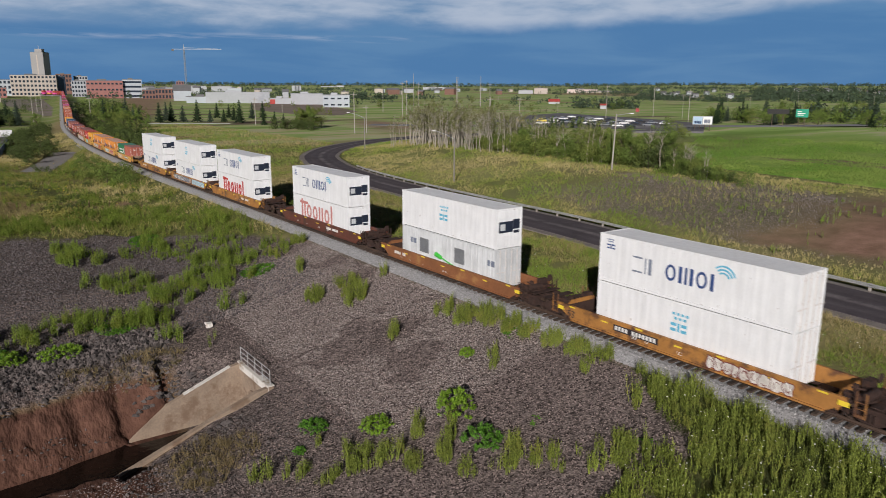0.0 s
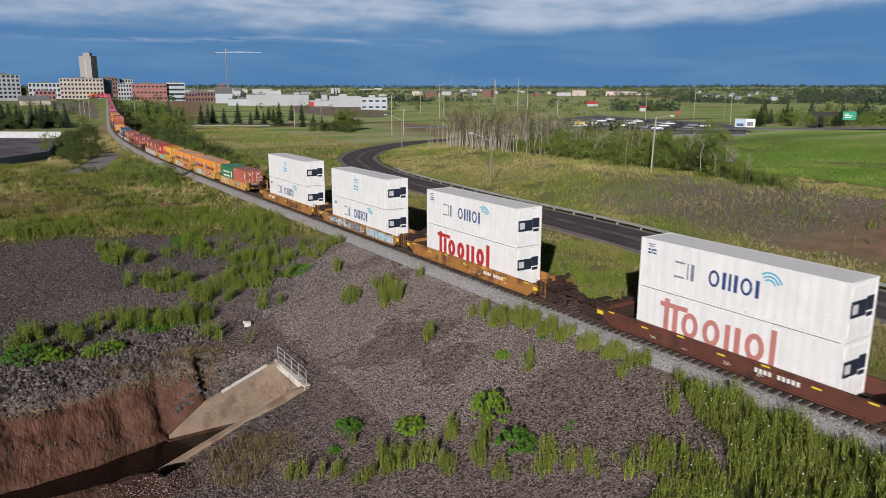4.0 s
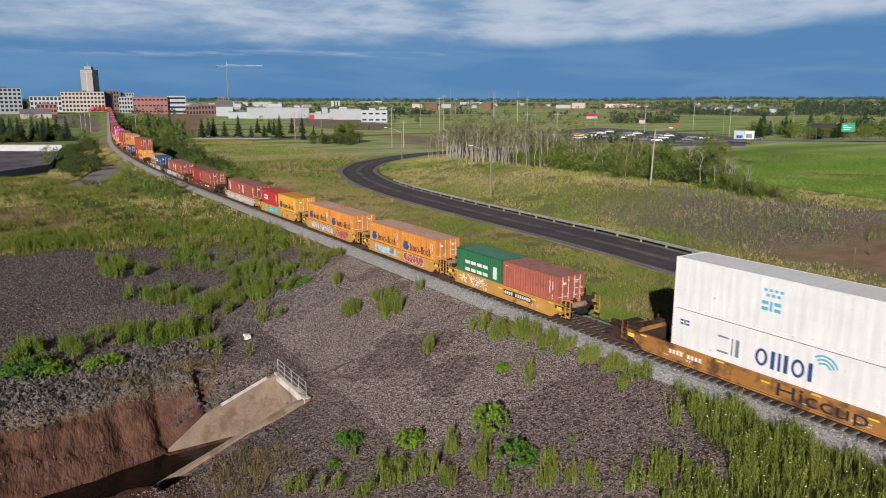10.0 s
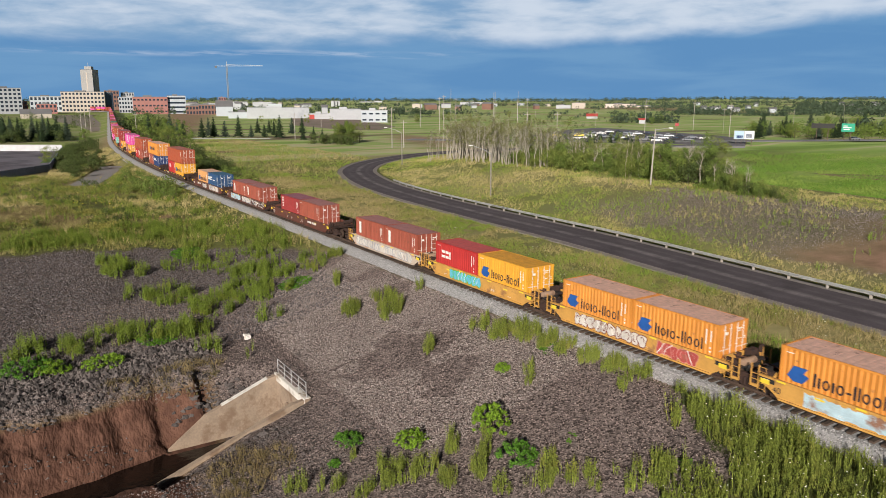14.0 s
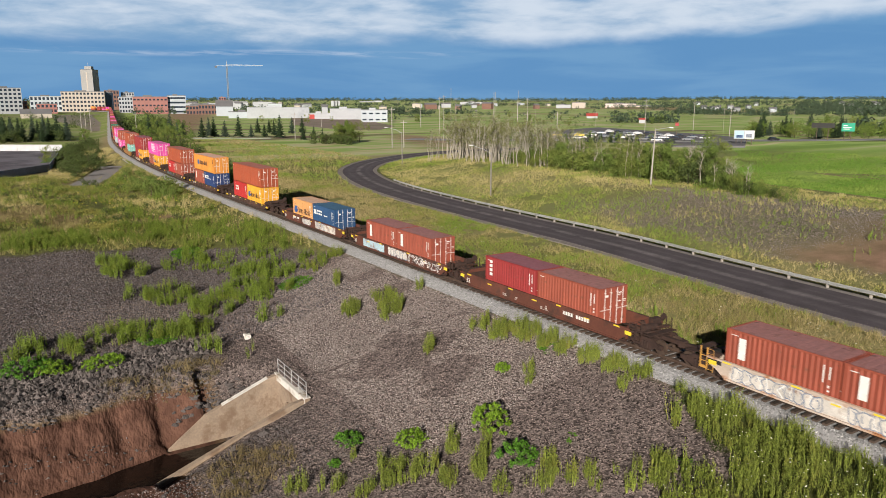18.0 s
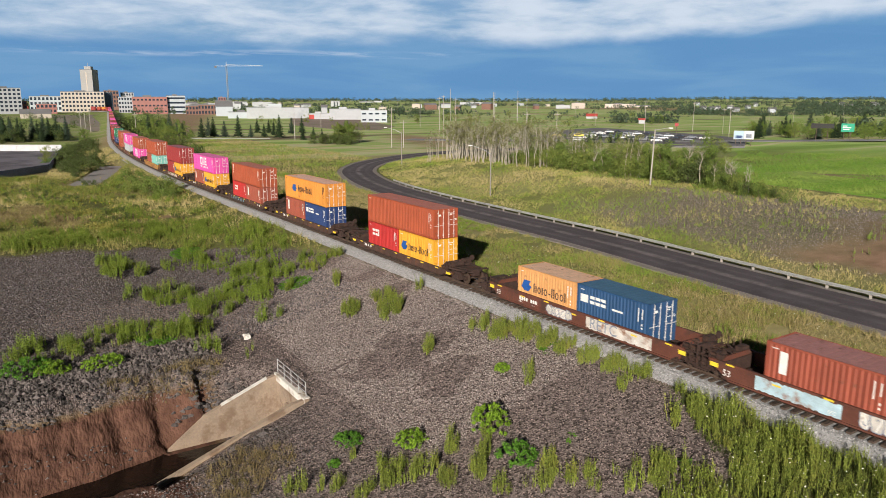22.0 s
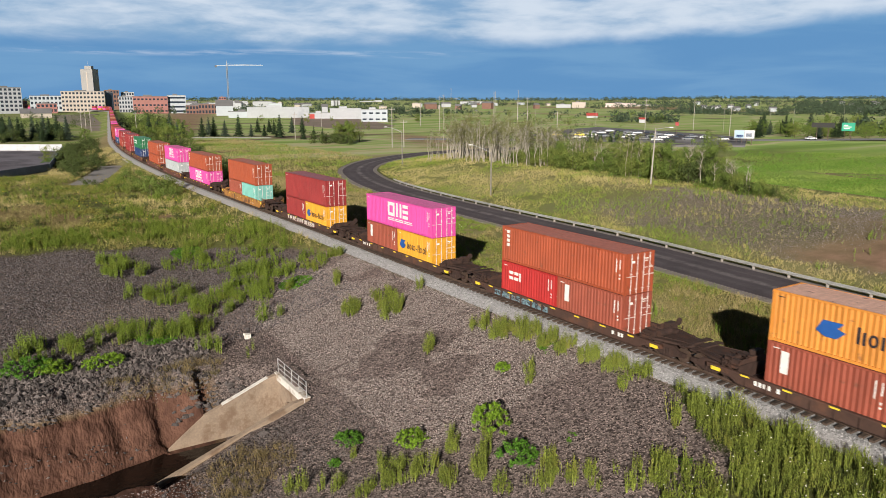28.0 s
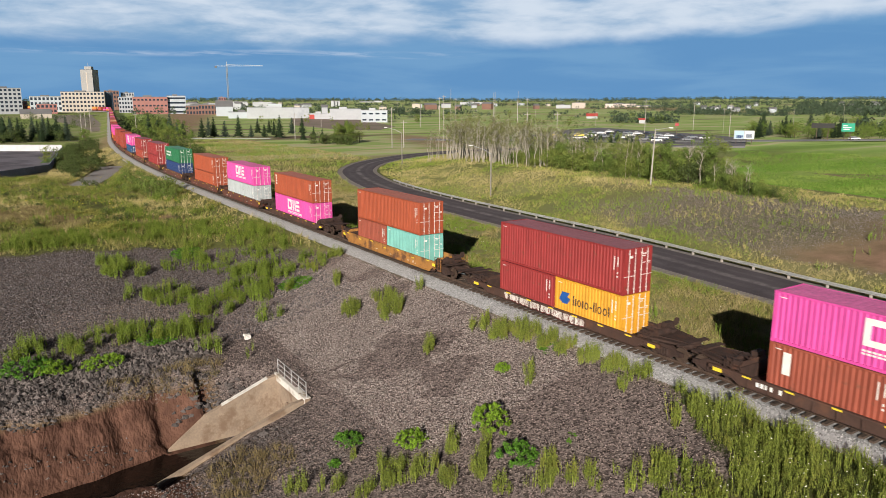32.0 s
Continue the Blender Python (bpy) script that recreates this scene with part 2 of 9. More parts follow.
def vnoise(x, y, size, seed=0):
    """Smooth value noise of that cell size, 0 to 1."""
    x, y = np.asarray(x, float) / size + seed * 17.3, np.asarray(y, float) / size + seed * 9.1
    i, j = np.floor(x), np.floor(y)
    fx, fy = x - i, y - j
    fx, fy = fx * fx * (3 - 2 * fx), fy * fy * (3 - 2 * fy)

    def h(a, b):
        v = np.sin(a * 127.1 + b * 311.7 + seed * 74.7) * 43758.5453
        return v - np.floor(v)
    return (h(i, j) * (1 - fx) + h(i + 1, j) * fx) * (1 - fy) + (h(i, j + 1) * (1 - fx) + h(i + 1, j + 1) * fx) * fy


def fbm(x, y, size, seed=0):
    return 0.55 * vnoise(x, y, size, seed) + 0.28 * vnoise(x, y, size / 2.3, seed + 1) + 0.17 * vnoise(x, y, size / 5.1, seed + 2)


HWY_PTS = [(-330, 60), (-262, 120), (-225, 160), (-200, 195), (-178, 235), (-160, 275), (-138, 330), (-100, 430), (-40, 600)]
STREAM_X, STREAM_Z = -44.4, -8.3
PATH_LINE = np.array([(-160.5, -15.8), (-172.0, -12.0), (-184.0, -8.6), (-196.0, -5.4), (-204.0, -3.6)])


def height(x, y):
    """The ground's height."""
    shape = np.broadcast(x, y).shape
    x, y = (np.array(np.broadcast_to(a, shape), float).ravel() for a in (x, y))
    yy = y - track_y(x)
    w = np.abs(yy)
    near = step(400, 150, np.hypot(x + 60, y))
    # camera's side
    emb = -0.55 - 0.30 * np.maximum(0, w - 2.6)
    plat = np.where(x < -44, -4.2 + 2.0 * step(-52, -120, x), -6.3 + 1.5 * step(-20, 40, x))
    left = np.maximum(emb, plat) + 0.25 * np.exp(-((emb - plat) / 0.6) ** 2)
    left = left + (fbm(x, y, 6.0, 3) - 0.5) * 0.5 * step(3.5, 9, w) * step(230, 130, np.hypot(x + 20, y))
    left = left + (fbm(x, y, 11.0, 6) - 0.35) * 1.3 * step(-98, -108, x) * step(-190, -165, x) * step(6, 11, w)
    # valley of the stream
    dx = x - STREAM_X
    wob = (fbm(x, y, 5.0, 5) - 0.5) * 1.3 * step(-24, -29, y)
    foot = np.interp(y, [-60, -33, -32, -26, -24.6], [0.6, 0.8, 1.0, 2.1, 2.75])
    cut = np.where(dx < 0, STREAM_Z + 0.1 + np.maximum(-0.35, -dx - foot + wob) * 0.98, STREAM_Z + 0.1 + np.maximum(-0.45, dx - 2.5 + wob) * 0.7)
    gully = np.abs(vnoise(x * 0.25, y + 0.35 * x + 0.8 * vnoise(x, y, 2.2, 15), 1.5, 14) - 0.5) * 2
    rough = step(0.0, 0.5, cut - STREAM_Z)
    cut = cut + ((fbm(x, y, 2.4, 8) - 0.5) * 0.95 + (fbm(x, y, 0.8, 18) - 0.5) * 0.45) * rough - (1 - gully) ** 4 * 0.5 * step(-2.2, -3.5, dx) * rough
    inside = (y < -16.85) & (y > -25.0) & (dx > -2.9) & (dx < 2.28)
    # beside the walls the bank stands as high as their tops; silt covers the end of the left one
    beside = np.where((dx < 0) & (y < -22.2), np.interp(y, [-25.0, -22.2], [-8.25, -6.55]) + np.maximum(0, -dx - 2.9) * 0.95 + (fbm(x, y, 1.6, 19) - 0.5) * 0.35,
                      np.where(dx > 0, -4.56, -4.75) - 0.385 * (-17.2 - y) + np.maximum(0, np.abs(dx) - 3.4) * 0.75)
    left = np.where(inside, STREAM_Z - 0.1, np.where(y < np.where(dx > 2.28, -26.9, -25.0), np.minimum(left, cut), np.where(y < -16.85, np.minimum(left, beside), left)))
    # far side
    dr, side = line_dist(x, y, ROAD_LINE)
    right = -0.55 - 0.3 * np.clip(w - 2.6, 0, 3.5) + 0.45 * step(8, 18, w)
    right = right + (fbm(x, y, 7.0, 4) - 0.5) * 0.35 * step(4, 9, w) * step(210, 120, np.hypot(x + 20, y))
    beyond = side < 0
    mound = step(105, 72, y) * 2.6 * step(6, 27, dr) * step(75, 42, dr + 0.10 * (x + 60)) * step(60, -10, x)
    right = np.where(beyond & (x > -215), -1.0 + mound + (-1.0) * np.maximum(step(45, 85, dr), step(80, 110, y)), right)
    right = np.where(dr < 8, ROAD_Z - 0.12 + (right - (ROAD_Z - 0.12)) * step(3.9, 8, dr), right)
    z = np.where(yy < 0, left, right)
    pd, _ = line_dist(x, y, PATH_LINE)
    z = np.where(yy < -3.4, z + (-2.3 - z) * step(5.5, 3.2, pd), z)
    lot = step(-180, -186, x) * step(1.0, -1.0, y + 18.7 + (x + 197) * 0.14)
    z = z + (-2.25 - z) * lot
    z = np.where(w < 3.4, -0.62 - 0.12 * step(2.0, 3.4, w), z)
    hd, _ = line_dist(x, y, HWY_PTS)
    dist, az = np.hypot(x, y + 33.5), np.arctan2(y + 33.5, x)
    far = -2.0 + 9.0 * step(1000, 1500, dist) * step(2.42, 2.18, az) * step(1.2, 1.6, az) + 16.0 * step(1600, 4200, dist) * step(3.4, 2.9, az)
    z = far + (z - far) * np.maximum(near, step(12, 4, w))
    z = np.where(z > -1.5, z + (-1.5 - z) * step(17, 8, hd), z)
    return z.reshape(shape)


def axis_steps(lo, hi, fine_lo, fine_hi, fine, grow, most):
    pts = list(np.arange(fine_lo, fine_hi, fine))
    st, v = fine, fine_hi
    while v < hi:
        pts.append(v)
        st = min(st * grow, most)
        v += st
    pts.append(hi)
    st, v = fine, fine_lo
    out = []
    while v > lo:
        st = min(st * grow, most)
        v -= st
        out.append(max(v, lo))
    return np.array(sorted(set(out + pts)))


def attr(me, name, values):
    a = me.attributes.new(name, "FLOAT", "POINT")
    a.data.foreach_set("value", np.asarray(values, np.float32).ravel())


def gravel_mask(x, y):
    """1 where crushed stone lies bare, 0 where the ground is overgrown."""
    yy = y - track_y(x)
    n = (fbm(x, y, 4.0, 11) - 0.5) * 5
    lo = np.interp(yy, [-35, -26, -13, -8.7, -3], [-93, -94, -88.6, -82, -68])
    hi = -17.6 - np.maximum(0, yy + 6) * 1.8
    return step(-2.3, -2.9, yy) * step(lo - 1, lo + 1, x + n) * step(hi + 0.8, hi - 0.8, x + n * 0.3) * step(-60, -50, yy)


def ground_material():
    m = bpy.data.materials.new("ground_cover")
    m.use_nodes = True
    nt = m.node_tree
    N, L = nt.nodes.new, nt.links.new
    p = nt.nodes["Principled BSDF"]
    p.inputs["Roughness"].default_value = 0.95
    p.inputs["Specular IOR Level"].default_value = 0.2
    tc = N("ShaderNodeTexCoord")

    def noise_tex(scale, detail=6.0):
        n = N("ShaderNodeTexNoise")
        n.inputs["Scale"].default_value, n.inputs["Detail"].default_value = scale, detail
        L(tc.outputs["Object"], n.inputs["Vector"])
        return n.outputs["Fac"]

    def ramp(fac, *stops):
        r = N("ShaderNodeValToRGB")
        e = r.color_ramp.elements
        e[0].position, e[0].color = stops[0][0], (*stops[0][1], 1)
        e[1].position, e[1].color = stops[-1][0], (*stops[-1][1], 1)
        for pos, c in stops[1:-1]:
            e.new(pos).color = (*c, 1)
        L(fac, r.inputs[0])
        return r.outputs[0]

    def mixed(fac, a, b):
        mx = N("ShaderNodeMix")
        mx.data_type = "RGBA"
        L(fac, mx.inputs["Factor"])
        L(a, mx.inputs["A"])
        L(b, mx.inputs["B"])
        return mx.outputs["Result"]

    def attribute(name):
        a = N("ShaderNodeAttribute")
        a.attribute_name = name
        return a.outputs["Fac"]

    grass = mixed(noise_tex(0.06), ramp(noise_tex(1.3, 9), (0.3, (0.045, 0.062, 0.016)), (0.55, (0.11, 0.125, 0.032)), (0.75, (0.19, 0.175, 0.06))),
                  ramp(noise_tex(2.5, 9), (0.3, (0.06, 0.075, 0.02)), (0.7, (0.18, 0.165, 0.065))))
    dry = ramp(noise_tex(0.9, 9), (0.3, (0.16, 0.14, 0.055)), (0.7, (0.38, 0.32, 0.16)))
    def strips(sx, sy, scale, detail=3.0):
        mp, n = N("ShaderNodeMapping"), N("ShaderNodeTexNoise")
        mp.inputs["Rotation"].default_value = (0, 0, -0.57)
        mp.inputs["Scale"].default_value = (sx, sy, 1.0)
        L(tc.outputs["Object"], mp.inputs["Vector"])
        L(mp.outputs[0], n.inputs["Vector"])
        n.inputs["Scale"].default_value, n.inputs["Detail"].default_value = scale, detail
        return n.outputs["Fac"]
    lush = mixed(ramp(strips(1.0, 0.3, 0.06, 7.0), (0.40, (0.0, 0.0, 0.0)), (0.60, (1.0, 1.0, 1.0))), ramp(noise_tex(0.5, 9), (0.3, (0.135, 0.27, 0.028)), (0.7, (0.24, 0.37, 0.06))), ramp(noise_tex(0.9, 9), (0.3, (0.21, 0.32, 0.055)), (0.7, (0.34, 0.41, 0.11))))
    vor = N("ShaderNodeTexVoronoi")
    vor.inputs["Scale"].default_value = 9.0
    L(tc.outputs["Object"], vor.inputs["Vector"])
    # Ramp lowered so the ground shows as shade in gaps between loose stones.
    stone = ramp(vor.outputs["Color"], (0.1, (0.024, 0.019, 0.018)), (0.5, (0.115, 0.092, 0.085)), (0.9, (0.24, 0.198, 0.184)))
    soil = ramp(noise_tex(1.1, 9), (0.3, (0.068, 0.033, 0.023)), (0.7, (0.150, 0.077, 0.054)))
    fields = ramp(strips(1.0, 0.2, 0.035), (0.36, (0.203, 0.324, 0.068)), (0.40, (0.311, 0.446, 0.121)), (0.47, (0.378, 0.486, 0.162)), (0.485, (0.500, 0.499, 0.297)), (0.53, (0.486, 0.446, 0.243)), (0.545, (0.270, 0.405, 0.108)), (0.62, (0.338, 0.446, 0.135)), (0.66, (0.176, 0.128, 0.095)))
    pale = ramp(noise_tex(0.03, 9), (0.3, (0.224, 0.263, 0.078)), (0.5, (0.302, 0.308, 0.123)), (0.7, (0.381, 0.336, 0.168)))
    c = mixed(attribute("dry"), grass, dry)
    c = mixed(attribute("lush"), c, lush)
    c = mixed(attribute("pale"), c, pale)
    c = mixed(attribute("far"), c, fields)
    c = mixed(attribute("gravel"), c, stone)
    red = ramp(noise_tex(0.6, 9), (0.3, (0.20, 0.105, 0.082)), (0.7, (0.36, 0.205, 0.165)))
    wet = N("ShaderNodeMath")
    wet.operation, wet.use_clamp = "MULTIPLY", True
    L(attribute("runs"), wet.inputs[0])
    wet.inputs[1].default_value = 0.5
    c = mixed(attribute("soil"), c, mixed(wet.outputs[0], red, soil))
    L(c, p.inputs["Base Color"])
    b = N("ShaderNodeBump")
    b.inputs["Strength"].default_value, b.inputs["Distance"].default_value = 0.55, 0.12
    hgt = N("ShaderNodeMath")
    cells = N("ShaderNodeMath")
    cells.operation = "MULTIPLY"
    L(vor.outputs["Distance"], cells.inputs[0])
    L(attribute("gravel"), cells.inputs[1])
    L(noise_tex(3.0, 6), hgt.inputs[0])
    L(cells.outputs[0], hgt.inputs[1])
    # rain has cut fine runnels down the bare banks
    run, runnel, cut_in, hgt2 = N("ShaderNodeMapping"), N("ShaderNodeTexNoise"), N("ShaderNodeMath"), N("ShaderNodeMath")
    run.inputs["Scale"].default_value = (0.7, 1.3, 0.7)
    run.inputs["Rotation"].default_value = (0.0, 0.0, 0.5)
    L(tc.outputs["Object"], run.inputs["Vector"])
    L(run.outputs[0], runnel.inputs["Vector"])
    runnel.inputs["Scale"].default_value, runnel.inputs["Detail"].default_value = 3.2, 9.0
    cut_in.operation = "MULTIPLY"
    L(runnel.outputs["Fac"], cut_in.inputs[0])
    L(attribute("runs"), cut_in.inputs[1])
    L(hgt.outputs[0], hgt2.inputs[0])
    L(cut_in.outputs[0], hgt2.inputs[1])
    L(hgt2.outputs[0], b.inputs["Height"])
    L(b.outputs[0], p.inputs["Normal"])
    return m


WORN = [(-124.1, -33.0), (-122.0, -28.8), (-116.4, -22.7), (-112.0, -17.0), (-107.8, -9.4)]


def masks(x, y, z):
    gr = gravel_mask(x, y)
    yy = y - track_y(x)
    n = fbm(x, y, 6.0, 21)
    bank = ((y < -19.0) & (x < -36)) * step(-53.2, -52.2, x + (n - 0.5) * 2.5) * step(-4.7, -5.2, z + (n - 0.5) * 1.4) * np.where(x > -42, step(-24.5, -25.5, y), step(-20.8, -22.2, y + (n - 0.5) * 2))
    dr, side = line_dist(x, y, ROAD_LINE)
    dr, side = dr.reshape(np.shape(x)), side.reshape(np.shape(x))
    pit = (side < 0) * step(9, 13, dr + (n - 0.5) * 6) * step(45, 34, dr) * step(-46, -30, x + (n - 0.5) * 10)
    pitg = (side < 0) * step(8, 12, dr + (n - 0.5) * 6) * step(40, 30, dr) * step(-90, -56, x + (n - 0.5) * 26) * 0.7
    soil = np.clip(np.maximum(bank, pit * 0.85), 0, 1)
    tk, _ = line_dist(x, y, WORN)
    tk = tk.reshape(np.shape(x))
    soil = np.maximum(soil, step(1.7, 0.6, tk + (n - 0.5) * 1.2) * 0.55)
    dry = np.clip(step(0.46, 0.62, fbm(x, y, 24.0, 31)) * step(2, 5, np.abs(yy)), 0, 1) * 0.8
    farness = step(180, 320, np.hypot(x, y + 33))
    strips = vnoise(x * 0.35 + y * 0.9, y * 0.2 - x * 0.05, 70.0, 61)
    lush = np.maximum((side < 0) * step(60, 75, dr) * (x > -140), farness * step(0.35, 0.55, strips) * np.where(yy > 0, 1.0, 0.45))
    dry = np.maximum(dry * (1 - farness), farness * step(0.45, 0.25, strips) * 0.6)
    soil = np.maximum(soil, farness * step(0.80, 0.86, vnoise(x * 0.3 + y, y * 0.25, 60.0, 67)) * 0.8 * (x < -170))
    pale = np.maximum(0.75 * (side < 0) * step(5, 9, dr) * step(46, 40, dr) * (x > -190), 0.45 * (side > 0) * step(3.0, 5, yy) * (x < 12)) * (0.6 + 0.4 * step(0.35, 0.6, n))
    pale = np.maximum(pale, (side < 0) * step(66, 60, dr) * step(42, 50, dr) * 0.8 * (x > -110))
    return np.clip(np.maximum(gr, pitg), 0, 1) * (1 - soil), soil, dry, np.clip(lush, 0, 1) * 1.0, pale, bank * 3.0, np.maximum(farness, step(150, 200, np.hypot(x, y + 33)) * ((side < 0) | (x < -190)) * step(8, 20, yy)) * np.where(yy > 0, 0.9, 0.4) * (1 - 0.92 * ((x > -150) & (side < 0)) * step(330, 250, np.hypot(x, y + 33)))


def make_ground():
    xs = axis_steps(-4700, 2500, -75, 2, 0.55, 1.06, 160)
    ys = axis_steps(-2500, 4700, -40, 8, 0.55, 1.05, 160)
    # extra lines where the culvert's walls stand in the ground
    xs = np.array(sorted(set(xs) | set(np.arange(-54, -36, 0.21)) | {STREAM_X - 2.96, STREAM_X - 2.86, STREAM_X + 2.22, STREAM_X + 2.34}))
    ys = np.array(sorted(set(ys) | set(np.arange(-38, -17.5, 0.27)) | {-16.9, -16.8}))
    X, Y = np.meshgrid(xs, ys, indexing="ij")
    Z = height(X, Y)
    nx, ny = X.shape
    idx = np.arange(nx * ny).reshape(nx, ny)
    faces = np.stack([idx[:-1, :-1], idx[1:, :-1], idx[1:, 1:], idx[:-1, 1:]], -1).reshape(-1, 4)
    me = mesh_np("ground", np.stack([X, Y, Z], -1).reshape(-1, 3), faces)
    for name, v in zip(("gravel", "soil", "dry", "lush", "pale", "runs", "far"), masks(X, Y, Z)):
        attr(me, name, v)
    me.materials.append(ground_material())
    me.polygons.foreach_set("use_smooth", np.ones(len(faces), bool))
    ob = new("ground", me)
    return tagged(ob, "overgrown ground with gravel slopes and meadow", "ground", kind="structure")


make_ground()


def ribbon(line, half0, half1, z):
    """A flat strip along a line."""
    line = np.asarray(line)
    tan = np.gradient(line, axis=0)
    tan /= np.linalg.norm(tan, axis=1)[:, None]
    nor = np.stack([-tan[:, 1], tan[:, 0]], 1)
    a, b = line + nor * half0, line + nor * half1
    k = len(line)
    zz = np.broadcast_to(z, (k,))
    co = np.concatenate([np.c_[a, zz], np.c_[b, zz], np.c_[a, zz - 0.12], np.c_[b, zz - 0.12]])
    f = []
    for i in range(k - 1):
        f += [(i, i + 1, k + i + 1, k + i), (i, 2 * k + i, 2 * k + i + 1, i + 1), (k + i, k + i + 1, 3 * k + i + 1, 3 * k + i)]
    return co, f


def asphalt_material():
    """Dark asphalt with pale worn streaks where the wear attribute says so."""
    m = mat("asphalt", (0.088, 0.076, 0.086), 0.95, 0, 0.20, 0.35, 0.2, 30.0, second=(0.070, 0.061, 0.068), amount=0.35, dscale=0.25, spec=0.2)
    nt = m.node_tree
    N, L = nt.nodes.new, nt.links.new
    p = nt.nodes["Principled BSDF"]
    dark = p.inputs["Base Color"].links[0].from_socket
    a, tc, n, r, mul, mx = N("ShaderNodeAttribute"), N("ShaderNodeTexCoord"), N("ShaderNodeTexNoise"), N("ShaderNodeMapRange"), N("ShaderNodeMath"), N("ShaderNodeMix")
    a.attribute_name = "wear"
    n.inputs["Scale"].default_value, n.inputs["Detail"].default_value, n.inputs["Roughness"].default_value = 0.45, 8.0, 0.7
    L(tc.outputs["Object"], n.inputs["Vector"])
    L(n.outputs["Fac"], r.inputs["Value"])
    r.inputs["From Min"].default_value, r.inputs["From Max"].default_value = 0.36, 0.66
    mul.operation = "MULTIPLY"
    L(r.outputs[0], mul.inputs[0])
    L(a.outputs["Fac"], mul.inputs[1])
    mx.data_type = "RGBA"
    L(mul.outputs[0], mx.inputs["Factor"])
    L(dark, mx.inputs["A"])
    mx.inputs["B"].default_value = (0.26, 0.235, 0.24, 1)
    L(mx.outputs["Result"], p.inputs["Base Color"])
    return m


def make_road():
    line = ROAD_LINE
    tan = np.gradient(line, axis=0)
    tan /= np.linalg.norm(tan, axis=1)[:, None]
    nor = np.stack([-tan[:, 1], tan[:, 0]], 1)
    offs = np.array([3.42, 3.4, 2.4, 1.9, 1.5, 1.0, 0.6, 0.2, -0.1, -0.4, -0.8, -1.4, -1.9, -2.4, -3.4, -3.42])
    wear = np.array([0, 0, 0.05, 0.25, 0.15, 0, 0.05, 0.75, 0.9, 0.6, 0.05, 0, 0.22, 0.05, 0, 0])
    z = np.full(len(offs), ROAD_Z)
    z[[0, -1]] = ROAD_Z - 0.12
    P = line[:, None, :] + nor[:, None, :] * offs[None, :, None]
    co = np.concatenate([P, np.broadcast_to(z[None, :, None], (*P.shape[:2], 1))], 2)
    idx = np.arange(P.shape[0] * P.shape[1]).reshape(P.shape[:2])
    f = np.stack([idx[:-1, :-1], idx[:-1, 1:], idx[1:, 1:], idx[1:, :-1]], -1).reshape(-1, 4)[:, ::-1]
    me = mesh_np("road", co.reshape(-1, 3), f)
    attr(me, "wear", np.broadcast_to(wear, P.shape[:2]))
    tagged(part("road", me, asphalt_material()), "worn purplish-grey asphalt road with pale streaks", "road", kind="structure")


make_road()
shoulder_mat = mat("shoulder_gravel", (0.22, 0.195, 0.18), 0.95, 0, 0.25, 1.5, 0.4, 8.0)
for a, c in ((4.5, 3.42), (-3.42, -4.3)):
    co, f = ribbon(ROAD_LINE, a, c, ROAD_Z - 0.03)
    tagged(part("road_shoulder", mesh_np("road_shoulder", co, f), shoulder_mat), "narrow grey gravel shoulder beside the asphalt", "road shoulder", kind="structure")


def sweep(profile, s0, s1, ds):
    """Sweep an outline (across, up) along the track."""
    rows = []
    n = int((s1 - s0) / ds)
    for k in range(n + 1):
        m = track_pose(s0 + (s1 - s0) * k / n)
        rows.append([m @ Vector((0, a, b)) for a, b in profile])
    k = len(profile)
    co = [tuple(v) for r in rows for v in r]
    f = [(i * k + j, i * k + (j + 1) % k, (i + 1) * k + (j + 1) % k, (i + 1) * k + j) for i in range(n) for j in range(k)]
    return mesh_np("sweep", co, f)


bed = sweep([(-3.3, -0.95), (-1.75, -0.28), (1.75, -0.28), (3.3, -0.95)], -1150, 60, 6.0)
tagged(part("track_bed", bed, ballast_mat), "bed of pale grey crushed stone ballast under the track", "ballast", kind="structure")
for off in (-0.755, 0.755):
    prof = [(off - 0.07, -0.17), (off + 0.07, -0.17), (off + 0.07, -0.15), (off + 0.012, -0.13), (off + 0.012, -0.04), (off + 0.037, -0.035),
            (off + 0.037, 0.0), (off - 0.037, 0.0), (off - 0.037, -0.035), (off - 0.012, -0.04), (off - 0.012, -0.13), (off - 0.07, -0.15)]
    tagged(part("rail", sweep(prof, -1150, 60, 6.0), steel), "rusty steel rail with a polished head on wooden ties", "rail", "rails of the track")

# ---- scattered small pieces ----
RNG = np.random.default_rng(7)


def rot_z(a):
    c, s_, o, z = np.cos(a), np.sin(a), np.ones_like(a), np.zeros_like(a)
    return np.stack([np.stack([c, -s_, z], -1), np.stack([s_, c, z], -1), np.stack([z, z, o], -1)], -2)


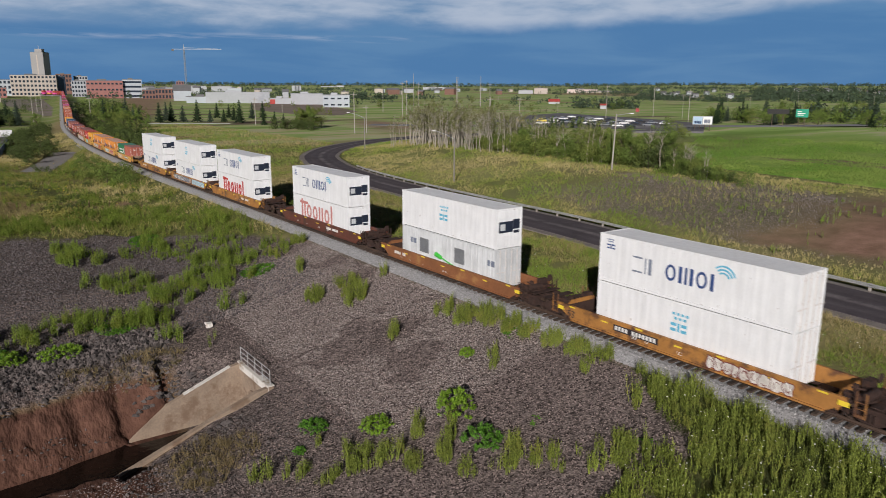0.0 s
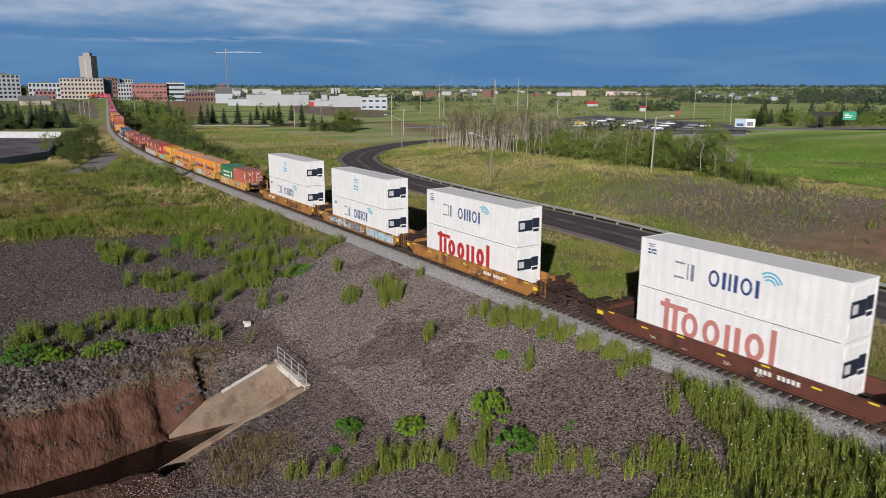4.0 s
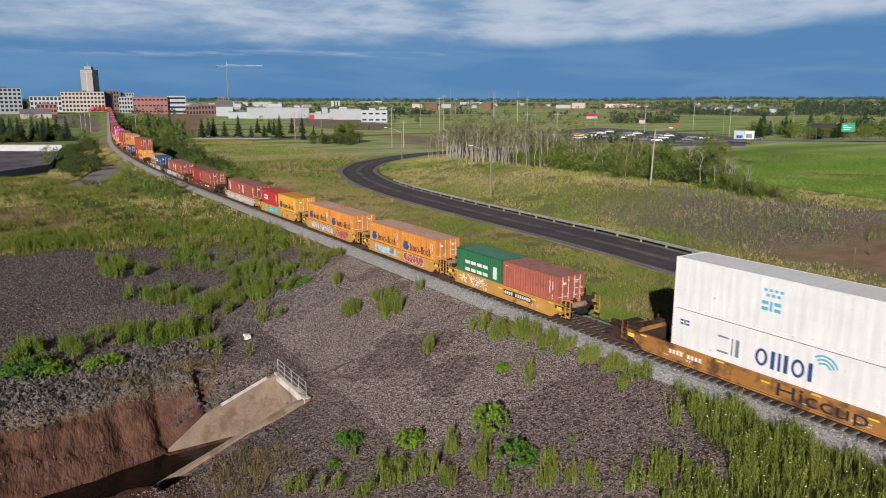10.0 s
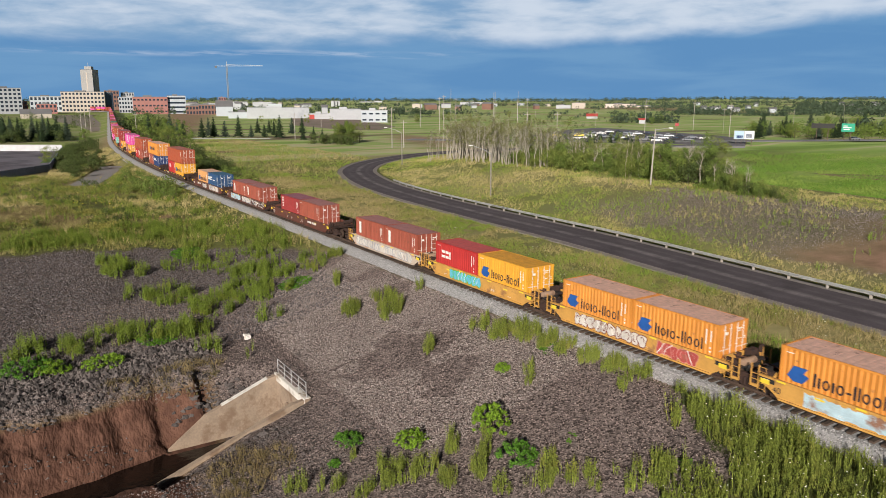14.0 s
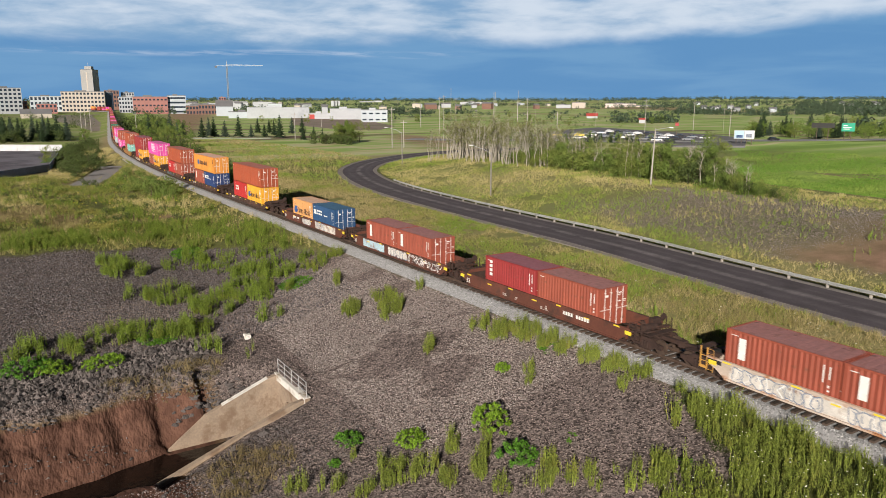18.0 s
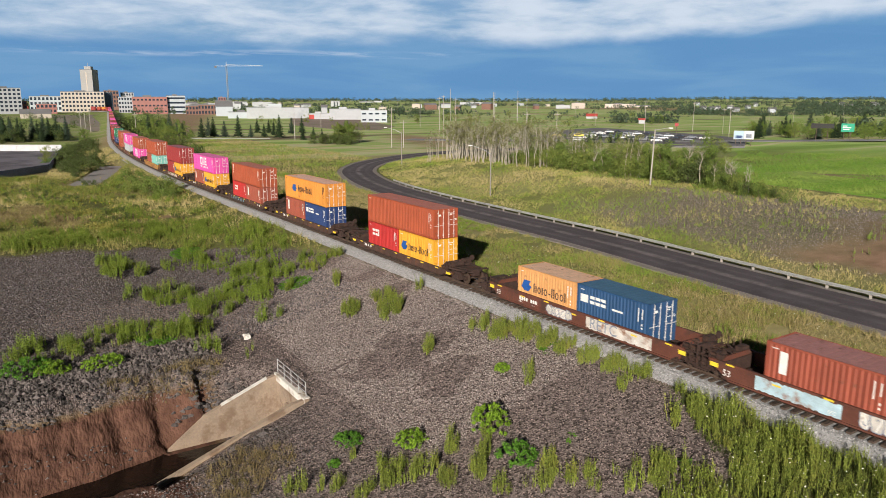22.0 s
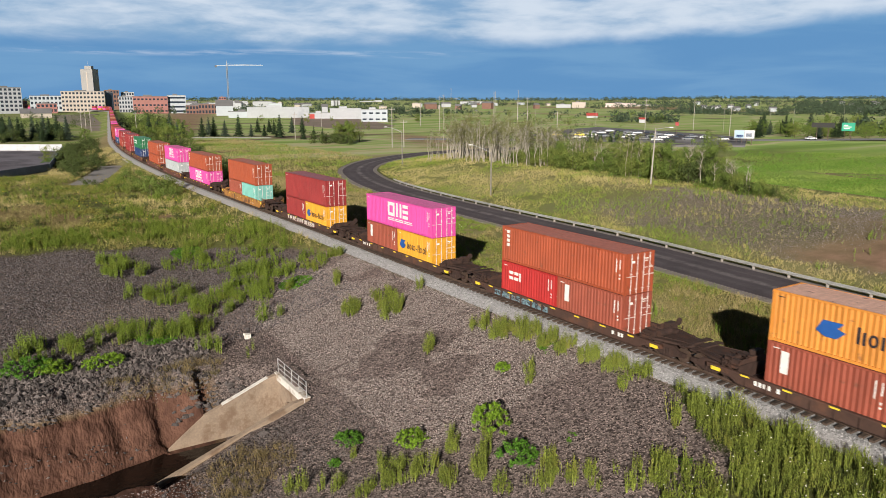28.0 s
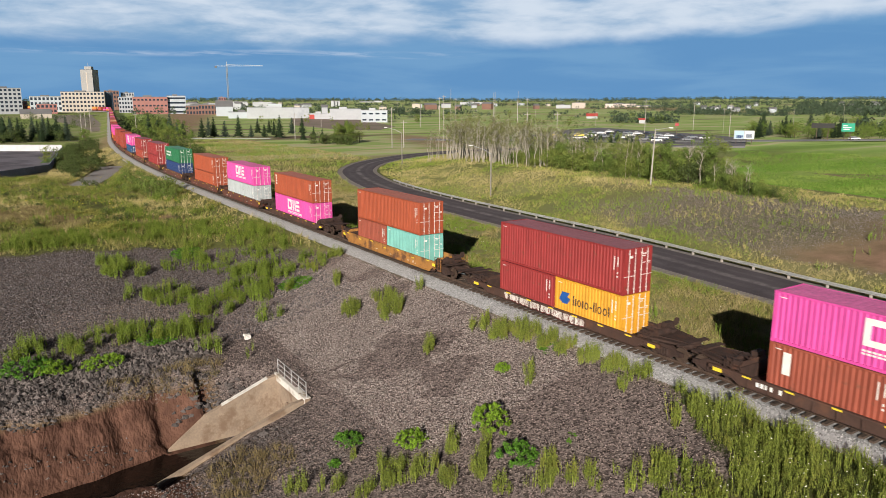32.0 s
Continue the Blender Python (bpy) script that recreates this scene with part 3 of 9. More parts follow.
def scatter(name, tv, tf, pos, size, material, lean=0.0, label="", category="", flat=None):
    """One joined mesh of many small pieces: a template (or several) set down at the given places."""
    vs, fs, base = [], [], 0
    tvs = tv if isinstance(tv, list) else [tv]
    tfs = tf if isinstance(tf, list) else [tf]
    pick = RNG.integers(0, len(tvs), len(pos))
    for i, (v, f) in enumerate(zip(tvs, tfs)):
        p, s_ = pos[pick == i], size[pick == i]
        n = len(p)
        if not n:
            continue
        r = rot_z(RNG.uniform(0, 6.283, n))
        sc = s_[:, None, None] * np.ones((n, 1, 3)) if s_.ndim == 1 else s_[:, None, :]
        q = np.einsum("nij,nkj->nki", r, v[None] * sc)
        if lean:
            q[:, :, :2] += RNG.normal(0, lean, (n, 1, 2)) * q[:, :, 2:3]
        vs.append((q + p[:, None, :]).reshape(-1, 3))
        fs.append((f[None] + (np.arange(n) * len(v))[:, None, None] + base).reshape(-1, f.shape[1]))
        base += n * len(v)
    me = mesh_np(name, np.concatenate(vs), np.concatenate(fs))
    me.materials.append(material)
    ob = new(name, me)
    return tagged(ob, label, category, kind="stuff")


def on_ground(x, y, dz=0.0):
    return np.stack([x, y, height(x, y) + dz], -1)


def stone_templates(n=5, whole=False):
    tv, tf = [], []
    base = np.array([(1, 0, 0), (0.3, 0.9, 0), (-0.8, 0.6, 0), (-0.8, -0.6, 0), (0.3, -0.9, 0), (0.2, 0.1, 0.7), (0, 0, -0.6)], float)
    faces = np.array([(0, 1, 5), (1, 2, 5), (2, 3, 5), (3, 4, 5), (4, 0, 5), (1, 0, 6), (2, 1, 6), (3, 2, 6), (4, 3, 6), (0, 4, 6)])
    for k in range(n):
        tv.append(base * RNG.uniform(0.7, 1.15, (7, 1)) * np.array([1, RNG.uniform(0.6, 1), RNG.uniform(0.6, 1.0)]) + RNG.normal(0, 0.08, (7, 3)))
        tf.append(faces if whole else faces[:5])
    return tv, tf


def foliage(name, c, var=0.35, second=None, amount=0.3):
    return mat(name, c, 0.75, 0, 0.15, 0.4, 0.0, second=second, amount=amount, dscale=0.5, island=var, spec=0.25)


weed_mat = foliage("weed_green", (0.172, 0.212, 0.035), 0.5, (0.235, 0.245, 0.048), 0.35)
weed_dark = foliage("weed_deep_green", (0.140, 0.196, 0.025), 0.5, (0.19, 0.215, 0.032), 0.35)
# Grass tone kept dark as the shade in the gaps between weeds.
weed_floor_shaded = foliage("grass_floor", (0.055, 0.072, 0.018), 0.5)
beige_mat = foliage("beige_grass", (0.44, 0.37, 0.175), 0.22, (0.33, 0.30, 0.10), 0.5)
lush_mat = foliage("lush_grass", (0.165, 0.235, 0.034), 0.3, (0.20, 0.22, 0.05), 0.3)
leaf_mat = foliage("broad_leaf_green", (0.085, 0.20, 0.014), 0.35)
straw_mat = foliage("dry_stalks", (0.20, 0.155, 0.075), 0.4, (0.12, 0.10, 0.035), 0.4)
meadow_mat = foliage("meadow_grass", (0.285, 0.295, 0.070), 0.28, (0.37, 0.33, 0.12), 0.45)
field_green = foliage("field_green", (0.150, 0.178, 0.034), 0.5, (0.21, 0.21, 0.055), 0.4)
field_mixed = foliage("field_mixed", (0.235, 0.225, 0.065), 0.45, (0.32, 0.275, 0.12), 0.4)
flower_mat = mat("white_petals", (0.75, 0.75, 0.68), 0.7, 0, 0.1)
gold_mat = mat("yellow_petals", (0.50, 0.42, 0.03), 0.7, 0, 0.2)
slate = mat("crushed_stone", (0.212, 0.166, 0.151), 0.92, 0, 0.25, 6.0, 0.3, 20.0, island=0.5)
riprap_mat = mat("riprap_stone", (0.092, 0.079, 0.075), 0.92, 0, 0.3, 3.0, 0.5, 9.0, island=0.75)


def stalk_templates(n=8, leaves=14, width=0.070, stems=4):
    """A leafy upright stalk one metre high: a thin stem with small leaves round it."""
    tv, tf = [], []
    for k in range(n):
        v, f = [], []
        for stem in range(stems):
            sx, sy, top = RNG.normal(0, 0.06), RNG.normal(0, 0.06), RNG.uniform(0.6, 1.0) if stem else 1.0
            b = len(v)
            v += [(sx - 0.014, sy, 0), (sx + 0.014, sy, 0), (sx * 1.6, sy * 1.6, top)]
            f += [(b, b + 1, b + 2)]
            for j in range(leaves):
                z = (0.06 + 0.92 * (j + RNG.uniform(0, 0.9)) / leaves) * top
                a = RNG.uniform(0, 6.283)
                w = width * (1.25 - 0.8 * z) * RNG.uniform(0.7, 1.3)
                ca, sa, up = math.cos(a), math.sin(a), w * RNG.uniform(1.3, 2.5)
                b = len(v)
                cx, cy = sx * (1 + 0.6 * z), sy * (1 + 0.6 * z)
                v += [(cx + ca * w * 0.6 + sa * w * 0.42, cy + sa * w * 0.6 - ca * w * 0.42, z + up * 0.5), (cx + ca * w * 0.6 - sa * w * 0.42, cy + sa * w * 0.6 + ca * w * 0.42, z + up * 0.9), (cx + ca * w * 1.25, cy + sa * w * 1.25, z + up * 1.2)]
                f += [(b, b + 1, b + 2)]
        tv.append(np.array(v))
        tf.append(np.array(f))
    return tv, tf


def blade_templates(n=6, blades=9, spread=0.5):
    """A grass tuft half a metre wide and one high in its own units."""
    tv, tf = [], []
    for k in range(n):
        v, f = [], []
        for j in range(blades):
            a, r = RNG.uniform(0, 6.283), RNG.uniform(0, spread * 0.4)
            x, y = r * math.cos(a), r * math.sin(a)
            ox, oy = math.cos(a) * spread * RNG.uniform(0.2, 1), math.sin(a) * spread * RNG.uniform(0.2, 1)
            w, h = RNG.uniform(0.013, 0.028), RNG.uniform(0.45, 1.0)
            t = RNG.uniform(0, 6.283)
            b = len(v)
            v += [(x - w * math.cos(t), y - w * math.sin(t), 0), (x + w * math.cos(t), y + w * math.sin(t), 0), (x + ox, y + oy, h)]
            f += [(b, b + 1, b + 2)]
        tv.append(np.array(v))
        tf.append(np.array(f))
    return tv, tf


def leaf_templates(n=4, leaves=9):
    """A low mound of broad leaves."""
    tv, tf = [], []
    for k in range(n):
        v, f = [], []
        for j in range(leaves):
            a, r, z = RNG.uniform(0, 6.283), RNG.uniform(0, 0.5), RNG.uniform(0.15, 0.6)
            c = np.array([r * math.cos(a), r * math.sin(a), z * (1 - r)])
            e1, e2 = RNG.normal(0, 1, 3) * (0.15, 0.15, 0.05), RNG.normal(0, 1, 3) * (0.15, 0.15, 0.05)
            b = len(v)
            v += [c - e1, c + e2, c + e1, c - e2]
            f += [(b, b + 1, b + 2), (b, b + 2, b + 3)]
        tv.append(np.array(v))
        tf.append(np.array(f))
    return tv, tf


def leaf_cloud(blobs, n, size, inner=0.55):
    """Small leaf quads filling lumps: rows of x, y, z, r."""
    b = np.array(blobs, float)
    w = b[:, 3] ** 2
    k = RNG.choice(len(b), n, p=w / w.sum())
    d_ = RNG.normal(0, 1, (n, 3))
    d_ /= np.linalg.norm(d_, axis=1)[:, None]
    r = b[k, 3] * RNG.uniform(inner, 1.08, n)
    c = b[k, :3] + d_ * r[:, None]
    t1 = np.cross(d_, RNG.normal(0, 1, (n, 3)))
    t1 /= np.linalg.norm(t1, axis=1)[:, None] + 1e-9
    t2 = np.cross(d_, t1) + RNG.normal(0, 0.3, (n, 3))
    s_ = size * RNG.uniform(0.6, 1.3, n)[:, None]
    v = np.stack([c - t1 * s_ * 0.5, c + t2 * s_ * 0.35, c + t1 * s_ * 0.5, c - t2 * s_ * 0.35], 1).reshape(-1, 3)
    return v, np.arange(4 * n).reshape(n, 4)


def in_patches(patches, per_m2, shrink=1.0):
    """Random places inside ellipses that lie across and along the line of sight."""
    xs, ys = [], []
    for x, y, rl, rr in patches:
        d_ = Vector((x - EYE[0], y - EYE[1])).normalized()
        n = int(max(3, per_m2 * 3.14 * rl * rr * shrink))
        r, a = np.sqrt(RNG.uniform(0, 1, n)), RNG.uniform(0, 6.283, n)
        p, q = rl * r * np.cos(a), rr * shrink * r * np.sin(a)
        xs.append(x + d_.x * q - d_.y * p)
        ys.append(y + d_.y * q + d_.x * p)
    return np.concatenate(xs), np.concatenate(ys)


TALL_LEFT = [(-60.9, -19.9, 2.3, 5.7), (-60.5, -22.7, 2.0, 4.0), (-61.0, -25.6, 2.0, 3.5), (-59.4, -29.1, 2.5, 3.5), (-59.6, -31.9, 2.2, 4.0), (-65.2, -16.3, 2.5, 5.9), (-66.2, -13.3, 2.3, 4.8),
             (-64.1, -11.2, 2.5, 4.3), (-70.1, -19.2, 2.3, 5.2), (-71.6, -21.5, 1.5, 3.5), (-66.8, -6.3, 2.0, 4.4), (-68.6, -8.4, 2.4, 3.8), (-72.0, -10.2, 2.4, 3.9), (-78.0, -11.7, 2.6, 5.4),
             (-81.2, -14.8, 2.7, 4.7), (-81.9, -20.9, 2.7, 4.8), (-53.4, -20.1, 1.0, 2.9), (-51.1, -17.7, 0.7, 1.7), (-49.1, -17.1, 0.6, 0.9), (-58.0, -13.4, 1.3, 2.6)]
TALL_EDGE = [(-99.6, -30.2, 4.0, 4.7), (-99.9, -25.9, 4.0, 5.2), (-99.5, -21.5, 4.0, 5.0), (-98.7, -16.9, 3.6, 5.5), (-98.4, -12.0, 3.6, 5.6), (-94.7, -7.8, 3.1, 5.6), (-86.2, -6.0, 2.9, 5.2),
             (-77.2, -6.4, 2.6, 3.9), (-87.6, -12.2, 1.4, 3.3), (-85.0, -21.8, 1.7, 3.9)]
TALL_TRACK = [(-39.7, -4.5, 0.7, 1.2), (-37.4, -4.2, 1.1, 1.3), (-35.8, -3.4, 0.9, 1.6), (-33.6, -3.5, 0.8, 1.2), (-31.9, -3.5, 1.0, 0.9), (-30.0, -3.4, 0.9, 0.8), (-28.0, -3.3, 0.9, 0.7), (-26.3, -3.2, 0.9, 0.7),
              (-51.7, -8.9, 0.8, 1.5), (-49.0, -6.7, 1.1, 2.2), (-51.8, -6.0, 0.9, 1.4), (-40.3, -8.5, 0.4, 1.1), (-50.1, -3.3, 0.4, 0.9), (-65.9, -3.6, 0.9, 0.9), (-59.3, -6.6, 0.3, 1.8), (-31.5, -6.8, 0.3, 1.2), (-26.1, -4.6, 0.3, 0.4)]
TALL_FRONT = [(-30.0, -16.3, 1.2, 1.3), (-31.2, -16.9, 0.4, 1.7), (-31.6, -18.1, 0.4, 1.2), (-33.7, -17.5, 0.3, 0.7), (-28.0, -14.9, 0.5, 1.2), (-26.9, -13.9, 0.4, 1.3), (-28.6, -12.2, 0.4, 1.6), (-30.1, -13.3, 0.4, 1.3),
              (-29.1, -15.1, 0.3, 1.0), (-24.2, -11.6, 0.5, 1.2), (-23.1, -11.1, 0.3, 0.8), (-22.0, -10.3, 0.7, 1.2), (-20.2, -8.6, 1.0, 1.5), (-20.5, -10.1, 0.6, 0.5), (-32.3, -20.1, 0.4, 0.4), (-33.6, -21.1, 0.7, 0.5),
              (-24.0, -12.6, 0.6, 0.5), (-25.1, -13.7, 0.5, 0.5), (-18.8, -7.1, 0.7, 0.8), (-21.9, -5.2, 0.2, 0.9), (-32.2, -19.5, 0.8, 0.7), (-30.3, -18.3, 1.2, 0.5), (-21.5, -4.1, 0.4, 1.2)]
LOW_LEAF = [(-59.1, -22.6, 1.5, 2.0), (-32.9, -3.9, 0.7, 0.6), (-86.3, -13.6, 1.7, 2.6), (-63.5, -9.1, 1.7, 1.7), (-19.5, -7.3, 0.4, 0.4), (-25.3, -9.1, 0.2, 0.4)]
BROWN = [(-37.6, -22.9, 1.7, 3.2), (-37.3, -21.0, 1.4, 2.1), (-50.6, -22.4, 2.6, 1.1), (-50.2, -25.6, 2.6, 0.8), (-49.4, -22.4, 0.9, 0.9), (-120.4, -27.0, 5.8, 8.5), (-110.3, -24.3, 3.5, 5.0), (-51.1, -21.5, 1.8, 1.0)]


def make_weeds():
    st, bl, lf = stalk_templates(), blade_templates(), leaf_templates()
    def clumped(x, y, cell, share):
        k = vnoise(x, y, cell, 93) + RNG.normal(0, 0.06, len(x)) > 1 - share
        return x[k], y[k]
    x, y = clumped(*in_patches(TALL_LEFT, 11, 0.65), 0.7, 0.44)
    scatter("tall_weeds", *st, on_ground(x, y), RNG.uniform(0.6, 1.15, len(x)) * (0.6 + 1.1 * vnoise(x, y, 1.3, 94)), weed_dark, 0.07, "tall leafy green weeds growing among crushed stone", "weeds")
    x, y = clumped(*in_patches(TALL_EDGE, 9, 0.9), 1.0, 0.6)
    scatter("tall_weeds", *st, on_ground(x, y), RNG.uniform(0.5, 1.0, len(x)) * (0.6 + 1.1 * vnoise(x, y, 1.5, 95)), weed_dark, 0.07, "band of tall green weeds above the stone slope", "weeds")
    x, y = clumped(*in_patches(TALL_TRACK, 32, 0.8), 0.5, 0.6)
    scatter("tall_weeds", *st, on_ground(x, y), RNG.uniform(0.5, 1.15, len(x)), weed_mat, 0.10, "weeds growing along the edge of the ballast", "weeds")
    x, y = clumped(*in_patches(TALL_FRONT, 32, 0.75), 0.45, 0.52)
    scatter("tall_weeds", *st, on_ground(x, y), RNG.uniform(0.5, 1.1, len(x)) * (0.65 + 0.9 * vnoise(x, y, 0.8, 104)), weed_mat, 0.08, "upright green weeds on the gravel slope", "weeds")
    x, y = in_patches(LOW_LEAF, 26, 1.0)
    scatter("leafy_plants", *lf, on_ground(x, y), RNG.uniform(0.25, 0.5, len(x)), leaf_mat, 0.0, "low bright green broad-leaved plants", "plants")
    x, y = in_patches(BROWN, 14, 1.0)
    scatter("dry_grass", *bl, on_ground(x, y), RNG.uniform(0.3, 0.7, len(x)), straw_mat, 0.2, "brown dry grass tufts", "grass")
    # thick weeds beside the ballast, nearest to the camera
    n = 7600
    x, y = RNG.uniform(-27, 2, n), RNG.uniform(-17, -2.55, n)
    edge = -18.6 - np.maximum(0, y + 6) * 1.8 + (fbm(x, y, 2.0, 40) - 0.5) * 2.5
    keep = (x > edge) & (y < -2.9 + (fbm(x, y, 1.5, 41) - 0.5) * 1.0) & (fbm(x, y, 1.1, 42) > 0.40)
    x, y = x[keep], y[keep]
    scatter("weed_field", *st, on_ground(x, y), RNG.uniform(0.5, 1.05, len(x)) * (0.65 + 1.0 * vnoise(x, y, 1.2, 96)), weed_mat, 0.06, "thick green weeds with white flowers beside the ballast", "weeds")
    k = (x > -13) & (y < -8) & (fbm(x, y, 2.5, 110) > 0.45) & (RNG.random(len(x)) < 0.7)
    scatter("dry_stalks", *st, on_ground(x[k] + 0.15, y[k] + 0.1), RNG.uniform(0.6, 1.1, k.sum()), straw_mat, 0.1, "brown dry stalks among the green weeds", "weeds")
    k = RNG.random(len(x)) < 0.16
    star = np.array([(-1, 0, 0), (0, -1, 0.2), (1, 0, 0), (0, 1, 0.2), (0, 0, 0.6)]) * 0.5
    sf = np.array([(0, 1, 4), (1, 2, 4), (2, 3, 4), (3, 0, 4)])
    scatter("white_flowers", star, sf, on_ground(x[k], y[k], 0.0) + np.stack([0 * x[k], 0 * x[k], RNG.uniform(0.6, 1.0, k.sum())], -1), RNG.uniform(0.05, 0.11, k.sum()), flower_mat, 0.0, "small white flower heads among the weeds", "flowers")
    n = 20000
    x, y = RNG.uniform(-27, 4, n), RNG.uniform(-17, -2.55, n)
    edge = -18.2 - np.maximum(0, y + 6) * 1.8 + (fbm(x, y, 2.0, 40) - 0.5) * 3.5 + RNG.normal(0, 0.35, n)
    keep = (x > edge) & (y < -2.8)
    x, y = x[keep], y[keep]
    scatter("grass_tufts", *bl, on_ground(x, y), RNG.uniform(0.25, 0.6, len(x)), weed_floor_shaded, 0.2, "green grass under the weeds beside the ballast", "grass")
    # meadow on both sides of the line, in patches of different grasses
    def meadow(name, x, y, s0, s1, where, green=lush_mat, mixed=meadow_mat, dry=beige_mat):
        p = fbm(x, y, 9.0, 71) + RNG.normal(0, 0.10, len(x))
        for lo, hi, m, words in ((0, 0.40, green, "lush green"), (0.40, 0.56, mixed, "mixed green and straw-coloured"), (0.56, 2, dry, "dry beige")):
            k = (p >= lo) & (p < hi)
            if k.sum() > 5:
                scatter(name, *bl, on_ground(x[k], y[k]), RNG.uniform(s0, s1, k.sum()) * (0.55 + 0.95 * vnoise(x[k], y[k], 2.4, 109)), m, 0.13, words + " grass " + where, "grass")
    n = 64000
    x = -155 + 150 * RNG.random(n) ** 0.8
    y = RNG.uniform(2.6, 24, n)
    dr, side = line_dist(x, y, ROAD_LINE)
    keep = (dr > 4.6) & (side > 0) & (y - track_y(x) > 2.9) & (fbm(x, y, 3.0, 44) > 0.30)
    meadow("verge_grass", x[keep], y[keep], 0.2, 0.6, "between track and road", mixed=foliage("verge_mixed", (0.215, 0.205, 0.058), 0.55, (0.29, 0.245, 0.10), 0.45), dry=foliage("verge_dry", (0.34, 0.28, 0.135), 0.5, (0.22, 0.18, 0.07), 0.4))
    # tall weeds along the far edge of the ballast, flowers in the verge
    n = 5200
    x, y = RNG.uniform(-105, 4, n), RNG.uniform(3.2, 10.5, n)
    k = (vnoise(x, y, 2.2, 105) - 0.05 * (y - 3.2) + RNG.normal(0, 0.08, n) > 0.36)
    x, y = x[k], y[k]
    scatter("verge_weeds", *st, on_ground(x, y), RNG.uniform(0.4, 1.0, len(x)) * (0.6 + 0.7 * vnoise(x, y, 1.4, 106)), lush_mat, 0.08, "tall green weeds beyond the track", "weeds")
    n = 900
    x = RNG.uniform(-95, 2, n)
    y = RNG.uniform(4, 17, n)
    k = vnoise(x, y, 3.0, 107) > 0.55
    scatter("white_flowers", star, sf, on_ground(x[k], y[k], 0.5), RNG.uniform(0.06, 0.13, k.sum()), flower_mat, 0.0, "small white flower heads in the verge grass", "flowers")
    n = 80000
    x, y = RNG.uniform(-185, -15, n), RNG.uniform(24, 80, n)
    dr, side = line_dist(x, y, ROAD_LINE)
    gr, so = masks(x, y, height(x, y))[:2]
    keep = (dr > 4.8) & (side < 0) & (dr < 44) & (fbm(x, y, 4.0, 45) > 0.30) & (RNG.random(n) > gr * 1.05 + so * 2)
    meadow("mound_grass", x[keep], y[keep], 0.25, 0.6, "on the mound beyond the road")
    n = 9000
    x, y = clumped(RNG.uniform(-172, -97, n), RNG.uniform(-40, -4.5, n), 2.6, 0.30)
    pd, _ = line_dist(x, y, PATH_LINE)
    wd, _ = line_dist(x, y, WORN)
    k = (gravel_mask(x, y) < 0.3) & (pd > 3) & (wd > 1.2)
    x, y = x[k], y[k]
    scatter("field_weeds", *st, on_ground(x, y), RNG.uniform(0.5, 1.0, len(x)) * (0.5 + 1.3 * vnoise(x, y, 3.0, 99)), weed_dark, 0.1, "clumps of tall dark green weeds in the field", "weeds")
    n = 5200
    x, y = clumped(RNG.uniform(-176, -97, n), RNG.uniform(-44, -3.6, n), 4.5, 0.27)
    pd, _ = line_dist(x, y, PATH_LINE)
    wd, _ = line_dist(x, y, WORN)
    k = (gravel_mask(x, y) < 0.3) & (pd > 3.4) & (wd > 1.6) & (y - track_y(x) < -3.6)
    x, y = x[k], y[k]
    tv, tf = [], []
    for j in range(5):
        blobs = [(RNG.normal(0, 0.42), RNG.normal(0, 0.42), RNG.uniform(0.05, 0.75), RNG.uniform(0.15, 0.32)) for i in range(8)]
        v, f = leaf_cloud(blobs, 70, 0.16)
        tv.append(v)
        tf.append(f)
    size = RNG.uniform(0.5, 1.1, len(x)) * (0.6 + 0.9 * vnoise(x, y, 5.0, 101))
    k = vnoise(x, y, 7.0, 102) + RNG.normal(0, 0.1, len(x)) > 0.5
    brush_g = foliage("brush_green", (0.135, 0.178, 0.028), 0.5)
    brush_o = foliage("brush_olive", (0.215, 0.205, 0.048), 0.45)
    scatter("field_brush", tv, tf, on_ground(x[k], y[k], -0.08), size[k], brush_g, 0, "low green leafy brush in the rough field", "brush")
    scatter("field_brush", tv, tf, on_ground(x[~k], y[~k], -0.08), size[~k], brush_o, 0, "low olive-green leafy brush in the rough field", "brush")
    n = 76000
    x, y = RNG.uniform(-262, -70, n), RNG.uniform(-60, 4, n)
    pd, _ = line_dist(x, y, PATH_LINE)
    wd, _ = line_dist(x, y, WORN)
    keep = (gravel_mask(x, y) < 0.3) & (fbm(x, y, 5.0, 46) > 0.34) & (y - track_y(x) < -2.9) & (pd > 3.3) & (wd > 0.9)
    keep &= ~((x < -183) & (y < -18.7 - (x + 197) * 0.14 + 0.5))
    meadow("field_grass", x[keep], y[keep], 0.3, 0.85, "on the field beside the track", field_green, field_mixed)
    # rough tussocks of the green field behind the copse
    n = 26000
    a, d_ = np.radians(RNG.uniform(112, 131, n)), RNG.uniform(112, 262, n)
    x, y = EYE[0] + d_ * np.cos(a), EYE[1] + d_ * np.sin(a)
    dr, side = line_dist(x, y, ROAD_LINE)
    k = (side < 0) & (dr > 50) & (x > -150) & (y < 205 + (x + 150) * 0.2) & (fbm(x, y, 8.0, 47) > 0.36)
    x, y = x[k], y[k]
    k = fbm(x, y * 0.5, 14.0, 48) + RNG.normal(0, 0.06, len(x)) > 0.5
    tuft_g = foliage("tussock_green", (0.115, 0.215, 0.026), 0.3)
    tuft_y = foliage("tussock_yellow_green", (0.205, 0.285, 0.055), 0.3)
    scatter("field_tussocks", *bl, on_ground(x[k], y[k]), RNG.uniform(0.35, 0.8, k.sum()), tuft_g, 0.3, "bright green grass tussocks in the low field", "grass")
